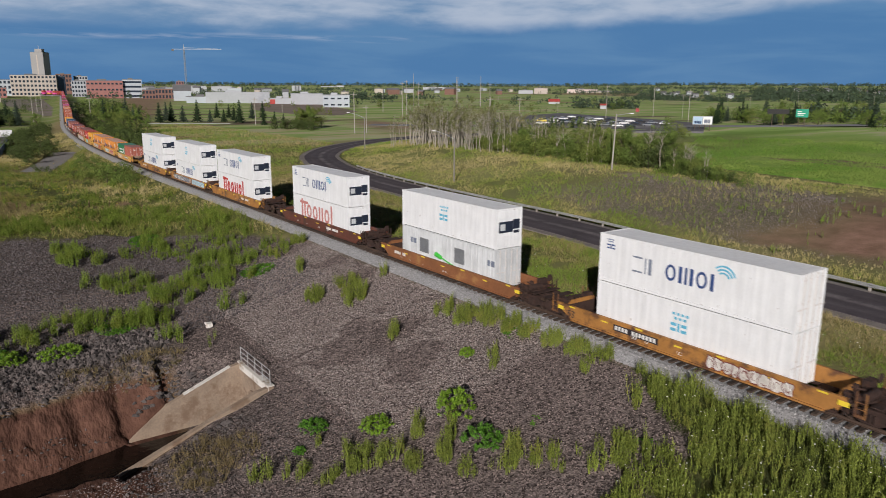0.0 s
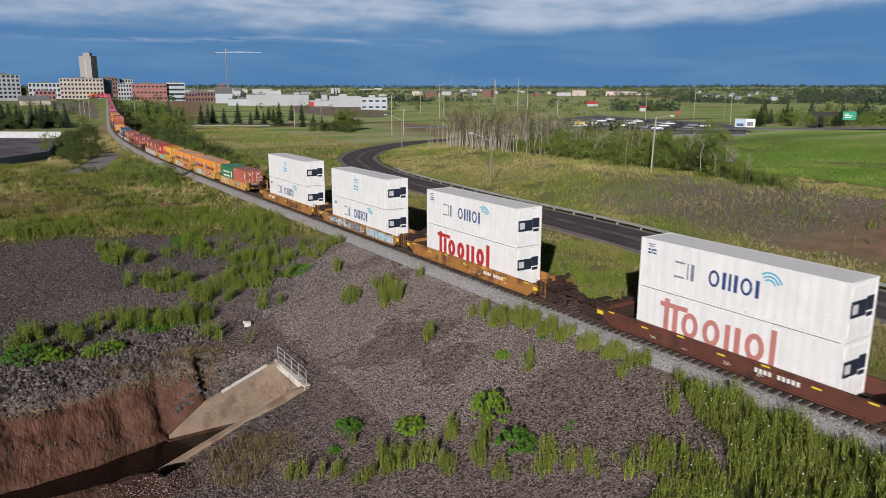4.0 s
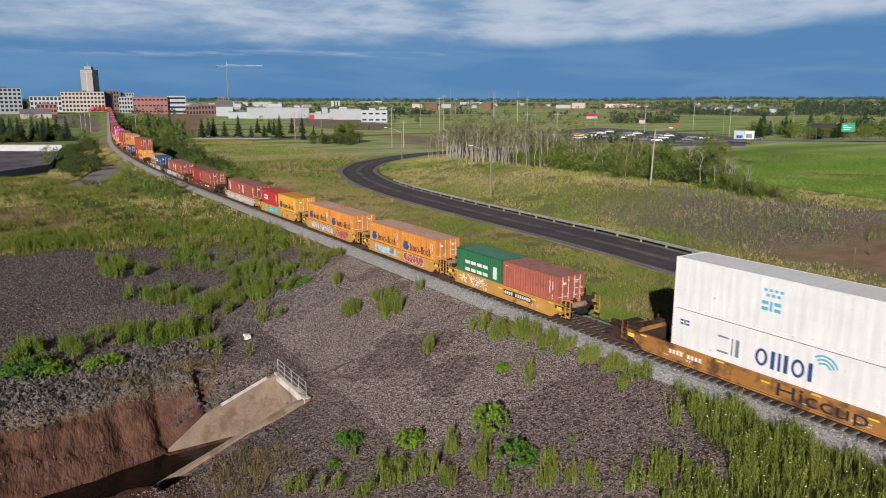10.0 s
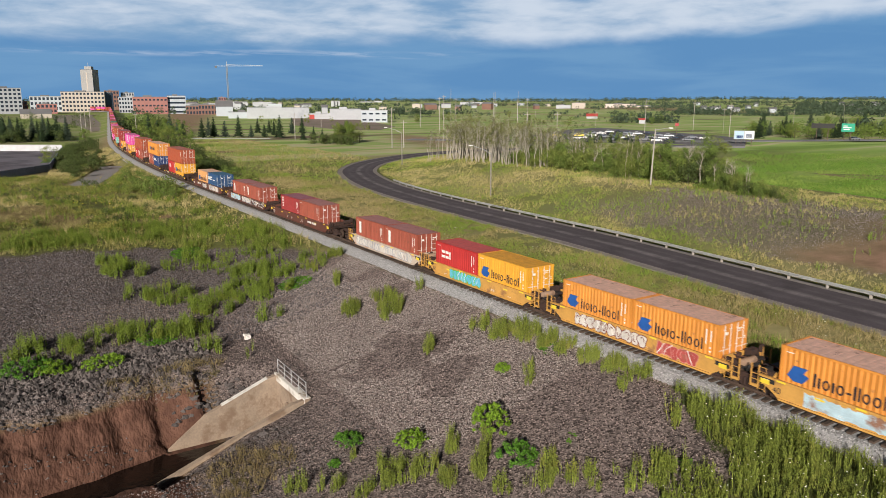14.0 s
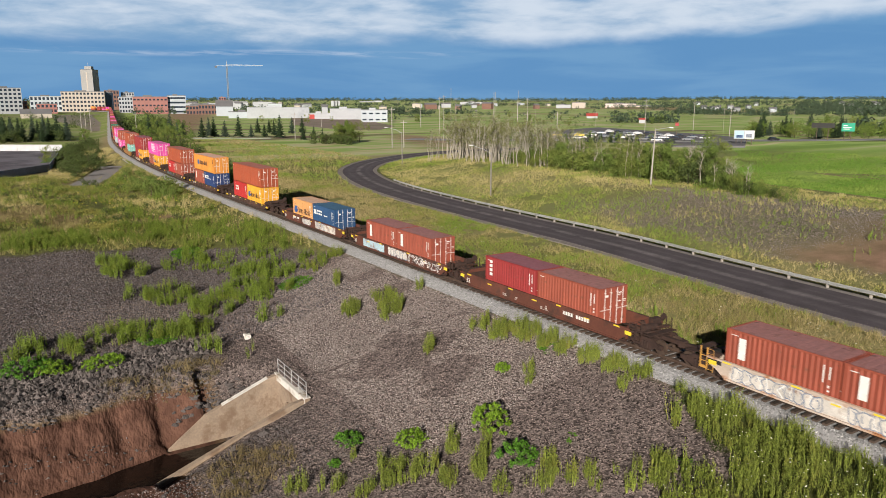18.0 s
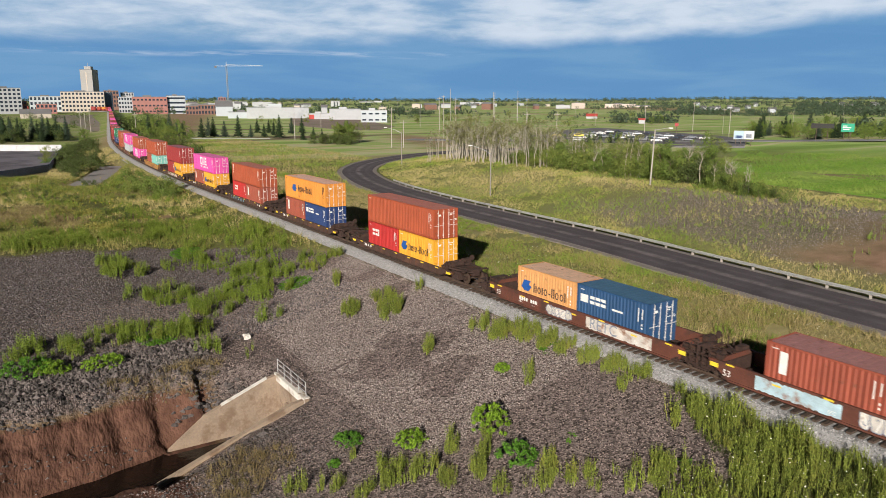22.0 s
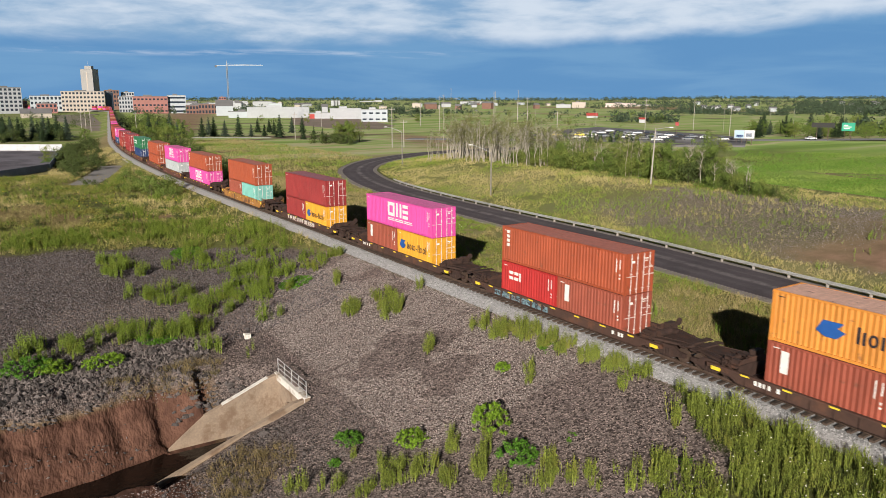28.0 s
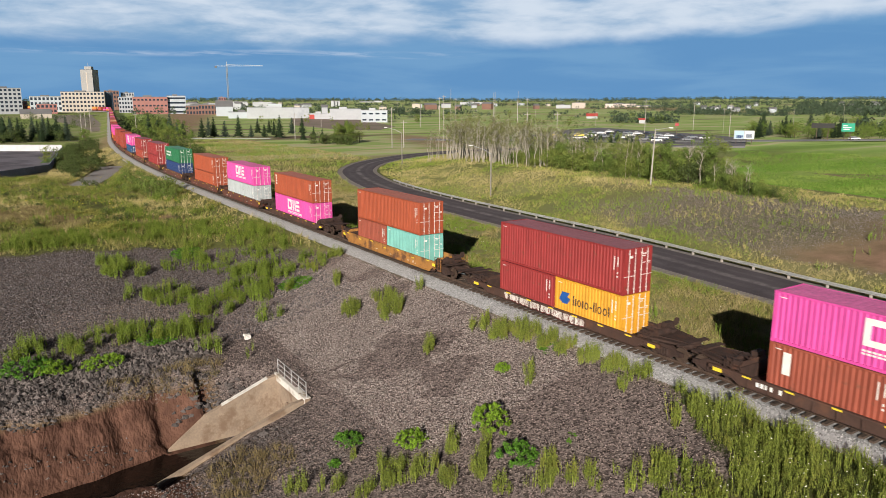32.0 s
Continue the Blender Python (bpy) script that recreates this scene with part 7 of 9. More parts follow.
W, TH = "white", mark_thin_word
L_R = "white refrigerated 40-foot container with a cooling unit in its end"
TRAIN = [
    # (place of the middle at 0 s, car, colour, marks, car label, lower boxes, upper boxes); a box: kind, colour, mark, label
    (-0.4, "53", "ochre", [car_number(-6.0)], "ochre well car, rusty, behind the others", [], []),
    (-22.3, "53", "ochre", [words("53", -99, 0.42, 0.66, "black"), car_number(-4.4, 3.0, "white", True), spray(1.8, 4.6, 0.28, 0.72, ["white", "maroon"], 3)], "ochre well car with pale sprayed lettering",
     [("r", W, ("door", mark_dots_low), "white refrigerated container with blue dotted mark")], [("r", W, ("door", TH), "white refrigerated container with thin blue word mark, doors closed")]),
    (-44.1, "53", "rusty", [car_number(-7.0, 1.6)], "rusty ochre well car under a generator container",
     [("g", "grey", mark_genset, "pale grey generator container with louvres and a green cable")], [("r", W, mark_dots, L_R)]),
    (-65.9, "53", "oxide", [car_number(2.0)], "dark oxide-red well car with plain sides", [("r", W, mark_big_pale, L_R)], [("r", W, TH, L_R)]),
    (-89.8, "53", "ochre", [car_number(2.6)], "ochre well car with white number bars", [("r", W, mark_big_red, "white refrigerated container with big red word mark")], [("r", W, TH, L_R)]),
    (-109.4, "53", "ochre", [words("5", -99, 0.5, 0.5, "maroon"), words("125 T", -8.7, 0.93, 0.22, "white"), spray(-6.4, 7.5, 0.3, 0.75, ["thin", "black"], 8), spray(-6.4, 8.0, 0.3, 0.75, ["lines", "white"], 18), spray(2.4, 5.4, 0.26, 0.86, ["sky", "thin"], 9)], "ochre well car covered in sprayed paint",
     [("r", W, mark_thin_word_low, L_R)], [("r", W, mark_dots, L_R)]),
    (-129.1, "53", "ochre", [car_number(-6.0, 2.2), words("Hiccup", 0.5, 0.40, 1.05, "black", 1.55)], "ochre well car with dark hand-painted word", [("r", W, mark_thin_word_low, L_R)], [("r", W, mark_dots, L_R)]),
    (-150.9, "40", "yellow", [words("40", -99, 0.5, 0.45, "black"), words("125 T", -6.9, 0.93, 0.19, "white"), car_number(0.6, 3.0, "white", True), spray(-5.2, 3.6, 0.3, 0.8, ["lines", "white"], 21)], "faded yellow 40-foot well car", [("20", "green", mark_four, "green 20-foot container with white letters blocks"), ("20", "faded", mark_plain, "faded red-brown 20-foot container")], []),
    (-166.3, "40", "yellow", [words("40", -99, 0.5, 0.45, "black"), words("125 T", -6.9, 0.93, 0.19, "white"), patch(-4.6, 4.2, 0.30, 0.8, "sky", 4), spray(1.0, 3.2, 0.30, 0.88, ["red", "white"], 5)], "faded yellow well car with blue paint patch and red sprayed panel",
     [("20", "orange", mark_bird, "orange 20-foot container with a salmon roof"), ("20", "orange", mark_bird, "orange 20-foot container with a salmon roof")], []),
    (-182.0, "40", "yellow", [spray(-4.6, 6.0, 0.3, 0.85, ["white", "maroon"], 31), spray(2.2, 2.4, 0.3, 0.85, ["red", "pale"], 32)], "faded yellow well car with white and red sprayed letters",
     [("20", "orange", mark_bird, "orange 20-foot container with a salmon roof"), ("20", "orange", mark_bird, "orange 20-foot container with a salmon roof")], []),
    (-197.9, "40", "yellow", [words("40", -99, 0.5, 0.45, "black"), words("125 T", -6.9, 0.93, 0.19, "white"), spray(-3.6, 4.2, 0.28, 0.85, ["cyan", "green"], 41)], "faded yellow well car with green sprayed letters",
     [("20", "scarlet", mark_three, "bright red 20-foot container with white block mark"), ("20", "amber", mark_bird, "golden yellow 20-foot container")], []),
    (-213.2, "40", "white", [patch(-5.6, 11.0, 0.28, 0.85, "white", 6), spray(-5.4, 4.6, 0.3, 0.8, ["white", "thin"], 42), spray(0.6, 4.8, 0.3, 0.8, ["white", "thin"], 43)], "well car whitewashed over old yellow paint",
     [("20", "brown", mark_stripe, "brick-red 20-foot container with a white upright panel"), ("20", "brown", mark_stripe, "brick-red 20-foot container with a white upright panel")], []),
    (-234.6, "53", "oxide", [words("53", -99, 0.45, 0.5, "white"), car_number(3.0), words("B", 1.2, 0.55, 0.3, "white")], "oxide-red well car with white numbers",
     [("20", "crimson", mark_tall, "crimson 20-foot container"), ("20", "brown", mark_plain, "red-brown 20-foot container")], []),
    (-254.7, "53", "oxide", [words("53", -99, 0.45, 0.5, "white"), patch(-6.4, 4.4, 0.3, 0.85, "sky", 7), spray(-1.2, 3.4, 0.3, 0.85, ["white"], 51), spray(2.6, 5.2, 0.3, 0.85, ["lines", "black"], 54), spray(2.4, 5.4, 0.28, 0.88, ["lines", "white"], 52)], "oxide-red well car with white and grey sprayed panels",
     [("20", "brown", mark_stripe, "brick-red 20-foot container with a white upright panel"), ("20", "brown", mark_stripe, "brick-red 20-foot container with a white upright panel")], []),
    (-274.4, "53", "oxide", [words("53", -99, 0.45, 0.5, "white"), car_number(-5.6, 1.8), patch(1.2, 5.4, 0.26, 0.92, "white", 8), words("RETC", 1.5, 0.38, 1.0, "thin"), spray(-2.6, 2.2, 0.3, 0.7, ["white"], 61)], "oxide-red well car with a white sprayed panel",
     [("20", "peach", mark_bird, "sun-faded orange 20-foot container"), ("20", "blue", mark_flag, "blue 20-foot container with white doors bars")], []),
    (-298.0, "low", "dark", [car_number(-6.5, 1.4)], "dark brown low-sided well car", [("20", "scarlet", mark_three, "bright red 20-foot container with white block mark"), ("20", "amber", mark_bird, "golden yellow 20-foot container")], [("40", "rustred", mark_plain, "rust-red 40-foot container with white door markings")]),
    (-320.4, "low", "dark", [car_number(-6.5, 1.4)], "dark brown low-sided well car", [("20", "brown", mark_stripe, "red-brown 20-foot container with a white upright panel"), ("20", "navy", mark_flag, "navy blue 20-foot container")], [("40", "orange", mark_bird_long, "orange 40-foot container with a faded roof")]),
    (-342.1, "low", "dark", [patch(-6.6, 6.0, 0.26, 0.48, "teal", 9), spray(-6.6, 6.0, 0.27, 0.46, ["lines", "black"], 91), car_number(5.4, 1.2)], "dark brown low-sided well car with blue-grey sprayed strip", [("20", "scarlet", mark_three, "bright red 20-foot container with white block mark"), ("20", "brown", mark_stripe, "red-brown 20-foot container with a white upright panel")], [("40", "rustred", mark_tall, "rust-red 40-foot container with white door markings")]),
    (-364.1, "low", "dark", [car_number(-6.5, 1.4)], "dark brown low-sided well car", [("20", "brown", mark_stripe, "red-brown 20-foot container with a white upright panel"), ("20", "amber", mark_bird, "golden yellow 20-foot container")], [("40", "pink", mark_square, "magenta 40-foot container with big white square mark")]),
    (-386.1, "low", "dark", [spray(-5.2, 8.2, 0.22, 0.66, ["white", "maroon"], 71)], "dark brown low-sided well car with white sprayed letters", [("20", "crimson", mark_plain, "dark red 20-foot container"), ("20", "amber", mark_bird, "golden yellow 20-foot container")], [("45", "crimson", mark_plain, "crimson 40-foot high-cube container")]),
    (-409.9, "53", "ochre", [], "ochre well car", [("20", "brown", mark_plain, "red-brown 20-foot container"), ("20", "teal", mark_plain, "pale teal 20-foot container")], [("45", "rustred", mark_plain, "rust-red 40-foot container")]),
    (-433.8, "low", "dark", [], "dark brown low-sided well car", [("40", "pink", mark_square, "magenta 40-foot container with big white square mark")], [("40", "rustred", mark_tall, "orange-red 40-foot container")]),
    (-454.3, "53", "oxide", [], "oxide-red well car", [("40", "silver", mark_plain, "silver-grey 40-foot container with a blue end")], [("40", "pink", mark_square, "magenta 40-foot container with big white square mark")]),
    (-473.8, "53", "oxide", [], "oxide-red well car", [("40", "rustred", mark_plain, "orange-red 40-foot container")], [("40", "rustred", mark_plain, "orange-red 40-foot container")]),
    (-497.3, "53", "oxide", [], "oxide-red well car", [("40", "navy", mark_plain, "navy 40-foot container")], [("40", "green", mark_four, "green 40-foot container with white block letters")]),
    (-518.5, "53", "oxide", [], "oxide-red well car", [("40", "crimson", mark_plain, "crimson 40-foot container")], [("40", "crimson", mark_plain, "crimson 40-foot container")]),
    (-539.0, "53", "oxide", [], "oxide-red well car", [("40", "red", mark_plain, "red 40-foot container")], [("40", "crimson", mark_plain, "crimson 40-foot container")]),
    (-559.5, "53", "oxide", [], "oxide-red well car", [("40", "blue", mark_plain, "blue 40-foot container")], [("40", "pink", mark_square, "magenta 40-foot container with big white square mark")]),
]
far = ["red", "crimson", "pink", "red", "orange", "crimson", "pink", "rustred", "red", "pink", "crimson", "orange", "red", "rustred"]
for k in range(56):
    c1, c2 = far[(k * 5 + 3) % 14], far[(k * 3) % 14]
    TRAIN.append((-580.5 - 21.2 * k, "53", "oxide", [], "oxide-red well car far down the line", [("40", c1, None, "far-off %s container" % c1)], [("40", c2, None, "far-off %s container" % c2)]))

FLOOR_Z = 0.38
MOVERS = []


def make_train():
    for i, (at, kind, colour, marks, label, lower, upper) in enumerate(TRAIN):
        half = CAR_KINDS[kind][1]
        gap = [abs(TRAIN[j][0] - at) - half - CAR_KINDS[TRAIN[j][1]][1] if 0 <= j < len(TRAIN) else 0.0 for j in (i - 1, i + 1)]
        car, a = well_car(kind, colour, marks, label, at < -590, *gap)
        MOVERS.append((car, at, 0.0))
        z = FLOOR_Z
        rise = 0.0
        for level in (lower, upper):
            n = len(level)
            for n_, (bk, bc, bmk, bl) in enumerate(level):
                box, length, h = container(bk, bc, bmk, bl)
                dx = 0.0 if n == 1 else (-1, 1)[n_] * (L20 / 2 + 0.04)
                MOVERS.append((box, at + dx, z))
                rise = h
            z += rise + 0.02


make_train()
ROW_TIMES = [2.0 * k for k in range(17)]


def motions():
    """The train rolls along the track at a steady speed."""
    for thing, at, z in MOVERS:
        walk(thing, [(t, track_pose(at + SPEED * t, z)) for t in ROW_TIMES])
    seen = {car for car, at, z in MOVERS if at > -470}
    for w, k, car in WHEELS:
        if car in seen:
            walk(w, [(0.05 * i, Matrix.Translation((k, 0, 0.42)) @ Matrix.Rotation(SPEED * 0.05 * i / 0.42, 4, "Y")) for i in range(641)])
    for thing, d0, speed, off, t0 in DRIVING:
        turn = Matrix.Identity(4) if speed > 0 else Matrix.Rotation(math.pi, 4, "Z")
        walk(thing, [(t, highway_pose(d0 + speed * (t + t0), off) @ turn) for t in ROW_TIMES])


# ---- trees and shrubs ----
bark_pale = mat("pale_bark", (0.36, 0.325, 0.27), 0.9, 0, 0.25, 3.0, 0.2)
bark_dark = mat("dark_bark", (0.10, 0.075, 0.055), 0.95, 0, 0.3, 3.0, 0.2)
leaf_olive = foliage("leaves_olive", (0.150, 0.185, 0.038), 0.38, (0.17, 0.195, 0.05), 0.3)
leaf_green = foliage("leaves_green", (0.108, 0.158, 0.029), 0.38, (0.15, 0.19, 0.038), 0.3)
leaf_grey = foliage("leaves_grey_green", (0.165, 0.172, 0.065), 0.45)
leaf_dark = foliage("leaves_dark_green", (0.062, 0.088, 0.022), 0.55, (0.09, 0.115, 0.03), 0.35)
# Leaf colour pulled towards blue to stand in for distance haze.
far_leaf_hazy = foliage("far_woods_hazy_green", (0.050, 0.076, 0.044), 0.45, (0.070, 0.092, 0.045), 0.3)
needle = foliage("needles", (0.028, 0.050, 0.020), 0.4, (0.045, 0.065, 0.025), 0.3)
needle_blue = foliage("needles_bluish", (0.050, 0.075, 0.048), 0.35)


def trunk_bm(h, r, limbs, spread, start=0.35):
    bm = bmesh.new()
    p = Vector((0, 0, -0.2))
    for k in range(4):
        q = Vector((RNG.normal(0, 0.03) * h, RNG.normal(0, 0.03) * h, h * (k + 1) / 4))
        add_tube(bm, p, q, r * (1 - k / 4.4), r * (1 - (k + 1) / 4.4), 6, False)
        p = q
    for k in range(limbs):
        z = h * RNG.uniform(start, 0.9)
        a = RNG.uniform(0, 6.283)
        e = Vector((math.cos(a), math.sin(a), RNG.uniform(0.5, 1.1))) * spread * RNG.uniform(0.5, 1)
        add_tube(bm, (0, 0, z), Vector((0, 0, z)) + e, r * 0.35, r * 0.1, 5, False)
    return bm


def make_tree(kind, bark, leaf, label, category="tree"):
    """A tree of unit scale in metres, to be copied."""
    t = empty("conifer" if kind == "conifer" else "shrub" if kind == "shrub" else "tree")
    if kind == "conifer":
        h = 9.0
        bm = tube((0, 0, -0.2), (0, 0, h * 0.95), 0.16, 0.03, 6)
        v, f = [], []
        layers = 13
        for j in range(layers):
            z = 0.7 + (h - 0.9) * j / layers
            R = 2.7 * (1 - j / layers) ** 0.8 + 0.15
            m = 13 if j < 8 else 8
            for k in range(m):
                a = 6.283 * (k + RNG.uniform(-0.4, 0.4)) / m
                L = R * RNG.uniform(0.75, 1.15)
                ca, sa, w = math.cos(a), math.sin(a), L * 0.28
                b = len(v)
                zz = z + RNG.uniform(-0.15, 0.15)
                v += [(0, 0, zz + 0.5), (ca * L * 0.6 - sa * w, sa * L * 0.6 + ca * w, zz), (ca * L, sa * L, zz - 0.28 * L * 0.5), (ca * L * 0.6 + sa * w, sa * L * 0.6 - ca * w, zz)]
                f += [(b, b + 1, b + 2, b + 3)]
        v += [(-0.1, 0, h - 0.7), (0.1, 0, h - 0.7), (0, 0.0, h + 0.3), (0, 0.02, h)]
        f += [(len(v) - 4, len(v) - 3, len(v) - 2, len(v) - 1)]
        crown = mesh_np("crown", v, f)
    elif kind == "poplar":
        h = 10.0
        # three or four stems from one root
        bm, blobs = bmesh.new(), []
        for stem in range(RNG.integers(3, 5)):
            ox, oy, sh = RNG.normal(0, 1.1), RNG.normal(0, 1.1), RNG.uniform(0.75, 1.0)
            one = trunk_bm(h * sh, 0.11, 9, 1.2, 0.3)
            bmesh.ops.translate(one, verts=one.verts[:], vec=(ox, oy, 0))
            me = bpy.data.meshes.new("stem")
            one.to_mesh(me)
            one.free()
            bm.from_mesh(me)
            bpy.data.meshes.remove(me)
            blobs += [(ox + RNG.normal(0, 0.45), oy + RNG.normal(0, 0.45), RNG.uniform(4.6, 10.3) * sh, RNG.uniform(0.35, 0.65)) for k in range(7)]
        crown = mesh_np("crown", *leaf_cloud(blobs, 520, 0.24))
    elif kind == "round":
        h = 6.5
        bm = trunk_bm(h * 0.7, 0.2, 8, 2.0)
        blobs = []
        for k in range(22):
            z = RNG.uniform(1.1, 7.0)
            reach = 2.5 * math.sin(min(1.0, (z + 0.8) / 7.6) * 2.6) + 0.2
            a = RNG.uniform(0, 6.283)
            r = reach * RNG.uniform(0.35, 1.0)
            blobs.append((r * math.cos(a), r * math.sin(a), z, RNG.uniform(0.5, 1.05)))
        crown = mesh_np("crown", *leaf_cloud(blobs, 3000, 0.20))
    elif kind == "dead":
        h = 6.0
        bm = trunk_bm(h, 0.10, 12, 1.5, 0.4)
        blobs = [(RNG.normal(0, 0.6), RNG.normal(0, 0.6), RNG.uniform(2.0, 5.0), 0.3) for k in range(5)]
        crown = mesh_np("crown", *leaf_cloud(blobs, 40, 0.25))
    else:
        h = 2.2
        bm = trunk_bm(h * 0.7, 0.06, 8, 1.0, 0.1)
        blobs = [(RNG.normal(0, 0.8), RNG.normal(0, 0.8), RNG.uniform(0.3, 2.0), RNG.uniform(0.45, 0.85)) for k in range(11)]
        crown = mesh_np("crown", *leaf_cloud(blobs, 1400, 0.145))
    trunk = part("trunk", bm, bark, t)
    if kind == "poplar":
        trunk["kind"] = "stuff"
    part("crown", crown, leaf, t)
    return tagged(t, label, category)


TREES = {
    "conifer": [make_tree("conifer", bark_dark, needle, "dark green pointed conifer in a loose row") for k in range(2)] + [make_tree("conifer", bark_dark, needle_blue, "bluish-green young spruce in a row")],
    "poplar": [make_tree("poplar", bark_pale, leaf_grey, "clump of slender pale-barked stems with thin sparse foliage") for k in range(5)],
    "round": [make_tree("round", bark_dark, leaf_green, "full-crowned green broadleaf tree") for k in range(3)] + [make_tree("round", bark_dark, leaf_olive, "olive-green broadleaf tree with uneven crown") for k in range(2)],
    "dead": [make_tree("dead", bark_pale, leaf_grey, "leaning pale dead tree with bare limbs") for k in range(2)],
    "shrub": [make_tree("shrub", bark_dark, leaf_green, "dense green shrub in rough grass", "shrub") for k in range(2)] + [make_tree("shrub", bark_dark, leaf_olive, "olive-green leafy shrub in rough grass", "shrub") for k in range(2)]}
TREES["bush"] = [make_tree("shrub", bark_dark, leaf_dark, "dense dark green bush in rough grass", "bush") for k in range(3)]


def plant(kind, x, y, size, tall=None):
    src = TREES[kind][RNG.integers(0, len(TREES[kind]))]
    z = float(height(x, y))
    tall = tall or size * RNG.uniform(0.9, 1.12)
    tree = copy_thing(src, pose(x, y, z - 0.05, 0, 0, RNG.uniform(0, 360)))
    tree.scale = (size, size, tall)
    tree["group"] = {"conifer": "conifers", "poplar": "pale-barked trees", "shrub": "shrubs", "bush": "dark bushes", "round": "broadleaf trees", "dead": "dead trees"}[kind]
    return tree


def plants():
    for x, y, s_ in ((-321, 51, 0.98), (-340, 59, 0.95), (-328, 58, 0.95), (-325, 62, 0.92), (-321, 67, 1.02), (-319, 72, 0.66), (-360, 89, 0.85), (-316, 77, 0.72), (-357, 94, 0.85), (-331, 87, 0.72), (-302, 79, 1.05),
                     (-344, 101, 0.95), (-348, 108, 0.9), (-281, 81, 0.62), (-284, 87, 0.6), (-282, 90, 0.5), (-358, 46, 1.2), (-327, 42, 0.75), (-325, 44, 0.8), (-335, 32, 1.1), (-341, 37, 0.9)):
        plant("conifer", x, y, s_)
    for x, y, s_ in ((-342, -22, 1.05), (-350, -19, 1.0), (-358, -16, 1.0), (-345, -11.5, 1.1), (-335, -9, 0.85), (-340, -6, 1.05), (-364, -1, 1.1), (-337, 0, 0.8), (-356, 2, 1.1), (-352, -30, 1.0), (-346, -36, 1.1)):
        plant("conifer", x, y, s_)
    for x, y, s_ in ((-367, 36, 1.3), (-350, 40, 1.1), (-300, 33, 1.0), (-290, 30, 0.9), 
                     (-330, 6, 1.1), (-262, 22, 0.8), (-275, 24, 0.9), (-320, 36, 1.0), (-385, 45, 1.2), (-410, 50, 1.3), (-430, 60, 1.3), (-395, 60, 1.2)):
        plant("round", x, y, s_ * 0.85)
    for k in range(8):
        plant("round", -250 + RNG.normal(0, 3.0), 84 + RNG.normal(0, 3.0), RNG.uniform(0.95, 1.25))
    for k in range(9):
        plant("bush", -247 + RNG.normal(0, 4.0), 80 + RNG.normal(0, 3.0), RNG.uniform(1.2, 1.9))
    for k in range(58):
        x = RNG.uniform(-345, -165)
        plant("bush", x, float(track_y(x)) + RNG.uniform(6, 15), RNG.uniform(1.0, 1.9))
    for k in range(26):
        x = RNG.uniform(-380, -250)
        plant("round", x, float(track_y(x)) + RNG.uniform(9, 22), RNG.uniform(0.6, 0.95))
    for k in range(30):
        plant("conifer", RNG.uniform(-372, -330), RNG.uniform(-50, 4), RNG.uniform(0.7, 1.2))
    for k in range(24):
        plant("bush", RNG.uniform(-380, -320), RNG.uniform(-50, 0), RNG.uniform(1.2, 2.2))
    for k in range(34):
        x = RNG.uniform(-300, -186)
        far_edge, near_edge = float(track_y(x)) - 4.5, -18.7 - (x + 197) * 0.14 + 2.0
        plant("bush", x, near_edge + (far_edge - near_edge) * RNG.uniform(0.05, 0.75), RNG.uniform(0.7, 1.5))
    for k in range(40):
        a = math.radians(RNG.uniform(112.5, 124))
        d_ = RNG.uniform(350, 430)
        plant("round" if k % 4 else "conifer", EYE[0] + d_ * math.cos(a), EYE[1] + d_ * math.sin(a), RNG.uniform(0.7, 1.15))
    # grove behind the mound
    for k in range(78):
        x = RNG.uniform(-149, -111)
        plant("poplar", x, 59.0 + 13 * RNG.random() ** 1.3, RNG.uniform(0.72, 0.98))
    for k in range(9):
        plant("poplar", RNG.uniform(-112, -84), RNG.uniform(61, 72), RNG.uniform(0.55, 0.85))
    for k in range(30):
        x = RNG.uniform(-122, -82)
        plant("round", x, RNG.uniform(62, 78), RNG.uniform(0.5, 0.78))
    for k in range(20):
        x = RNG.uniform(-90, -73)
        plant("round", x, 61.5 + RNG.uniform(0, 6), RNG.uniform(0.62, 1.12) * (1.0 if x > -86 else 0.8))
    for k in range(12):
        u = RNG.uniform(0.0, 0.75)
        plant("dead", -76 + 22 * u, 63.0 - 8.0 * u + RNG.uniform(-1, 2), RNG.uniform(0.7, 1.05) * (1.1 - 0.6 * u))
    for k in range(30):
        u = RNG.uniform(0.0, 0.9)
        plant("shrub" if k % 3 else "bush", -77 + 24 * u, 63.5 - 8.4 * u + RNG.uniform(-1.0, 2.2), RNG.uniform(0.75, 1.15) * (1.75 - 1.25 * u))
    plant("shrub", -53.0, 55.0, 0.6, 1.1)
    for k in range(44):
        plant("shrub", RNG.uniform(-121, -80), RNG.uniform(60.5, 66), RNG.uniform(0.9, 1.7))
    # brush along the far side of the line and beside the path
    for k in range(62):
        x = RNG.uniform(-300, -118)
        plant("bush" if k % 2 else "shrub", x, float(track_y(x)) + RNG.uniform(5.5, 14 if x < -160 else 9), RNG.uniform(0.8, 1.75))
    for k in range(30):
        x = RNG.uniform(-172, -86)
        plant("shrub", x, float(track_y(x)) + RNG.uniform(4.6, 7.2), RNG.uniform(0.55, 0.95) * (1.0 if x < -110 else 0.75), RNG.uniform(0.8, 1.3) * (1.0 if x < -110 else 0.7))
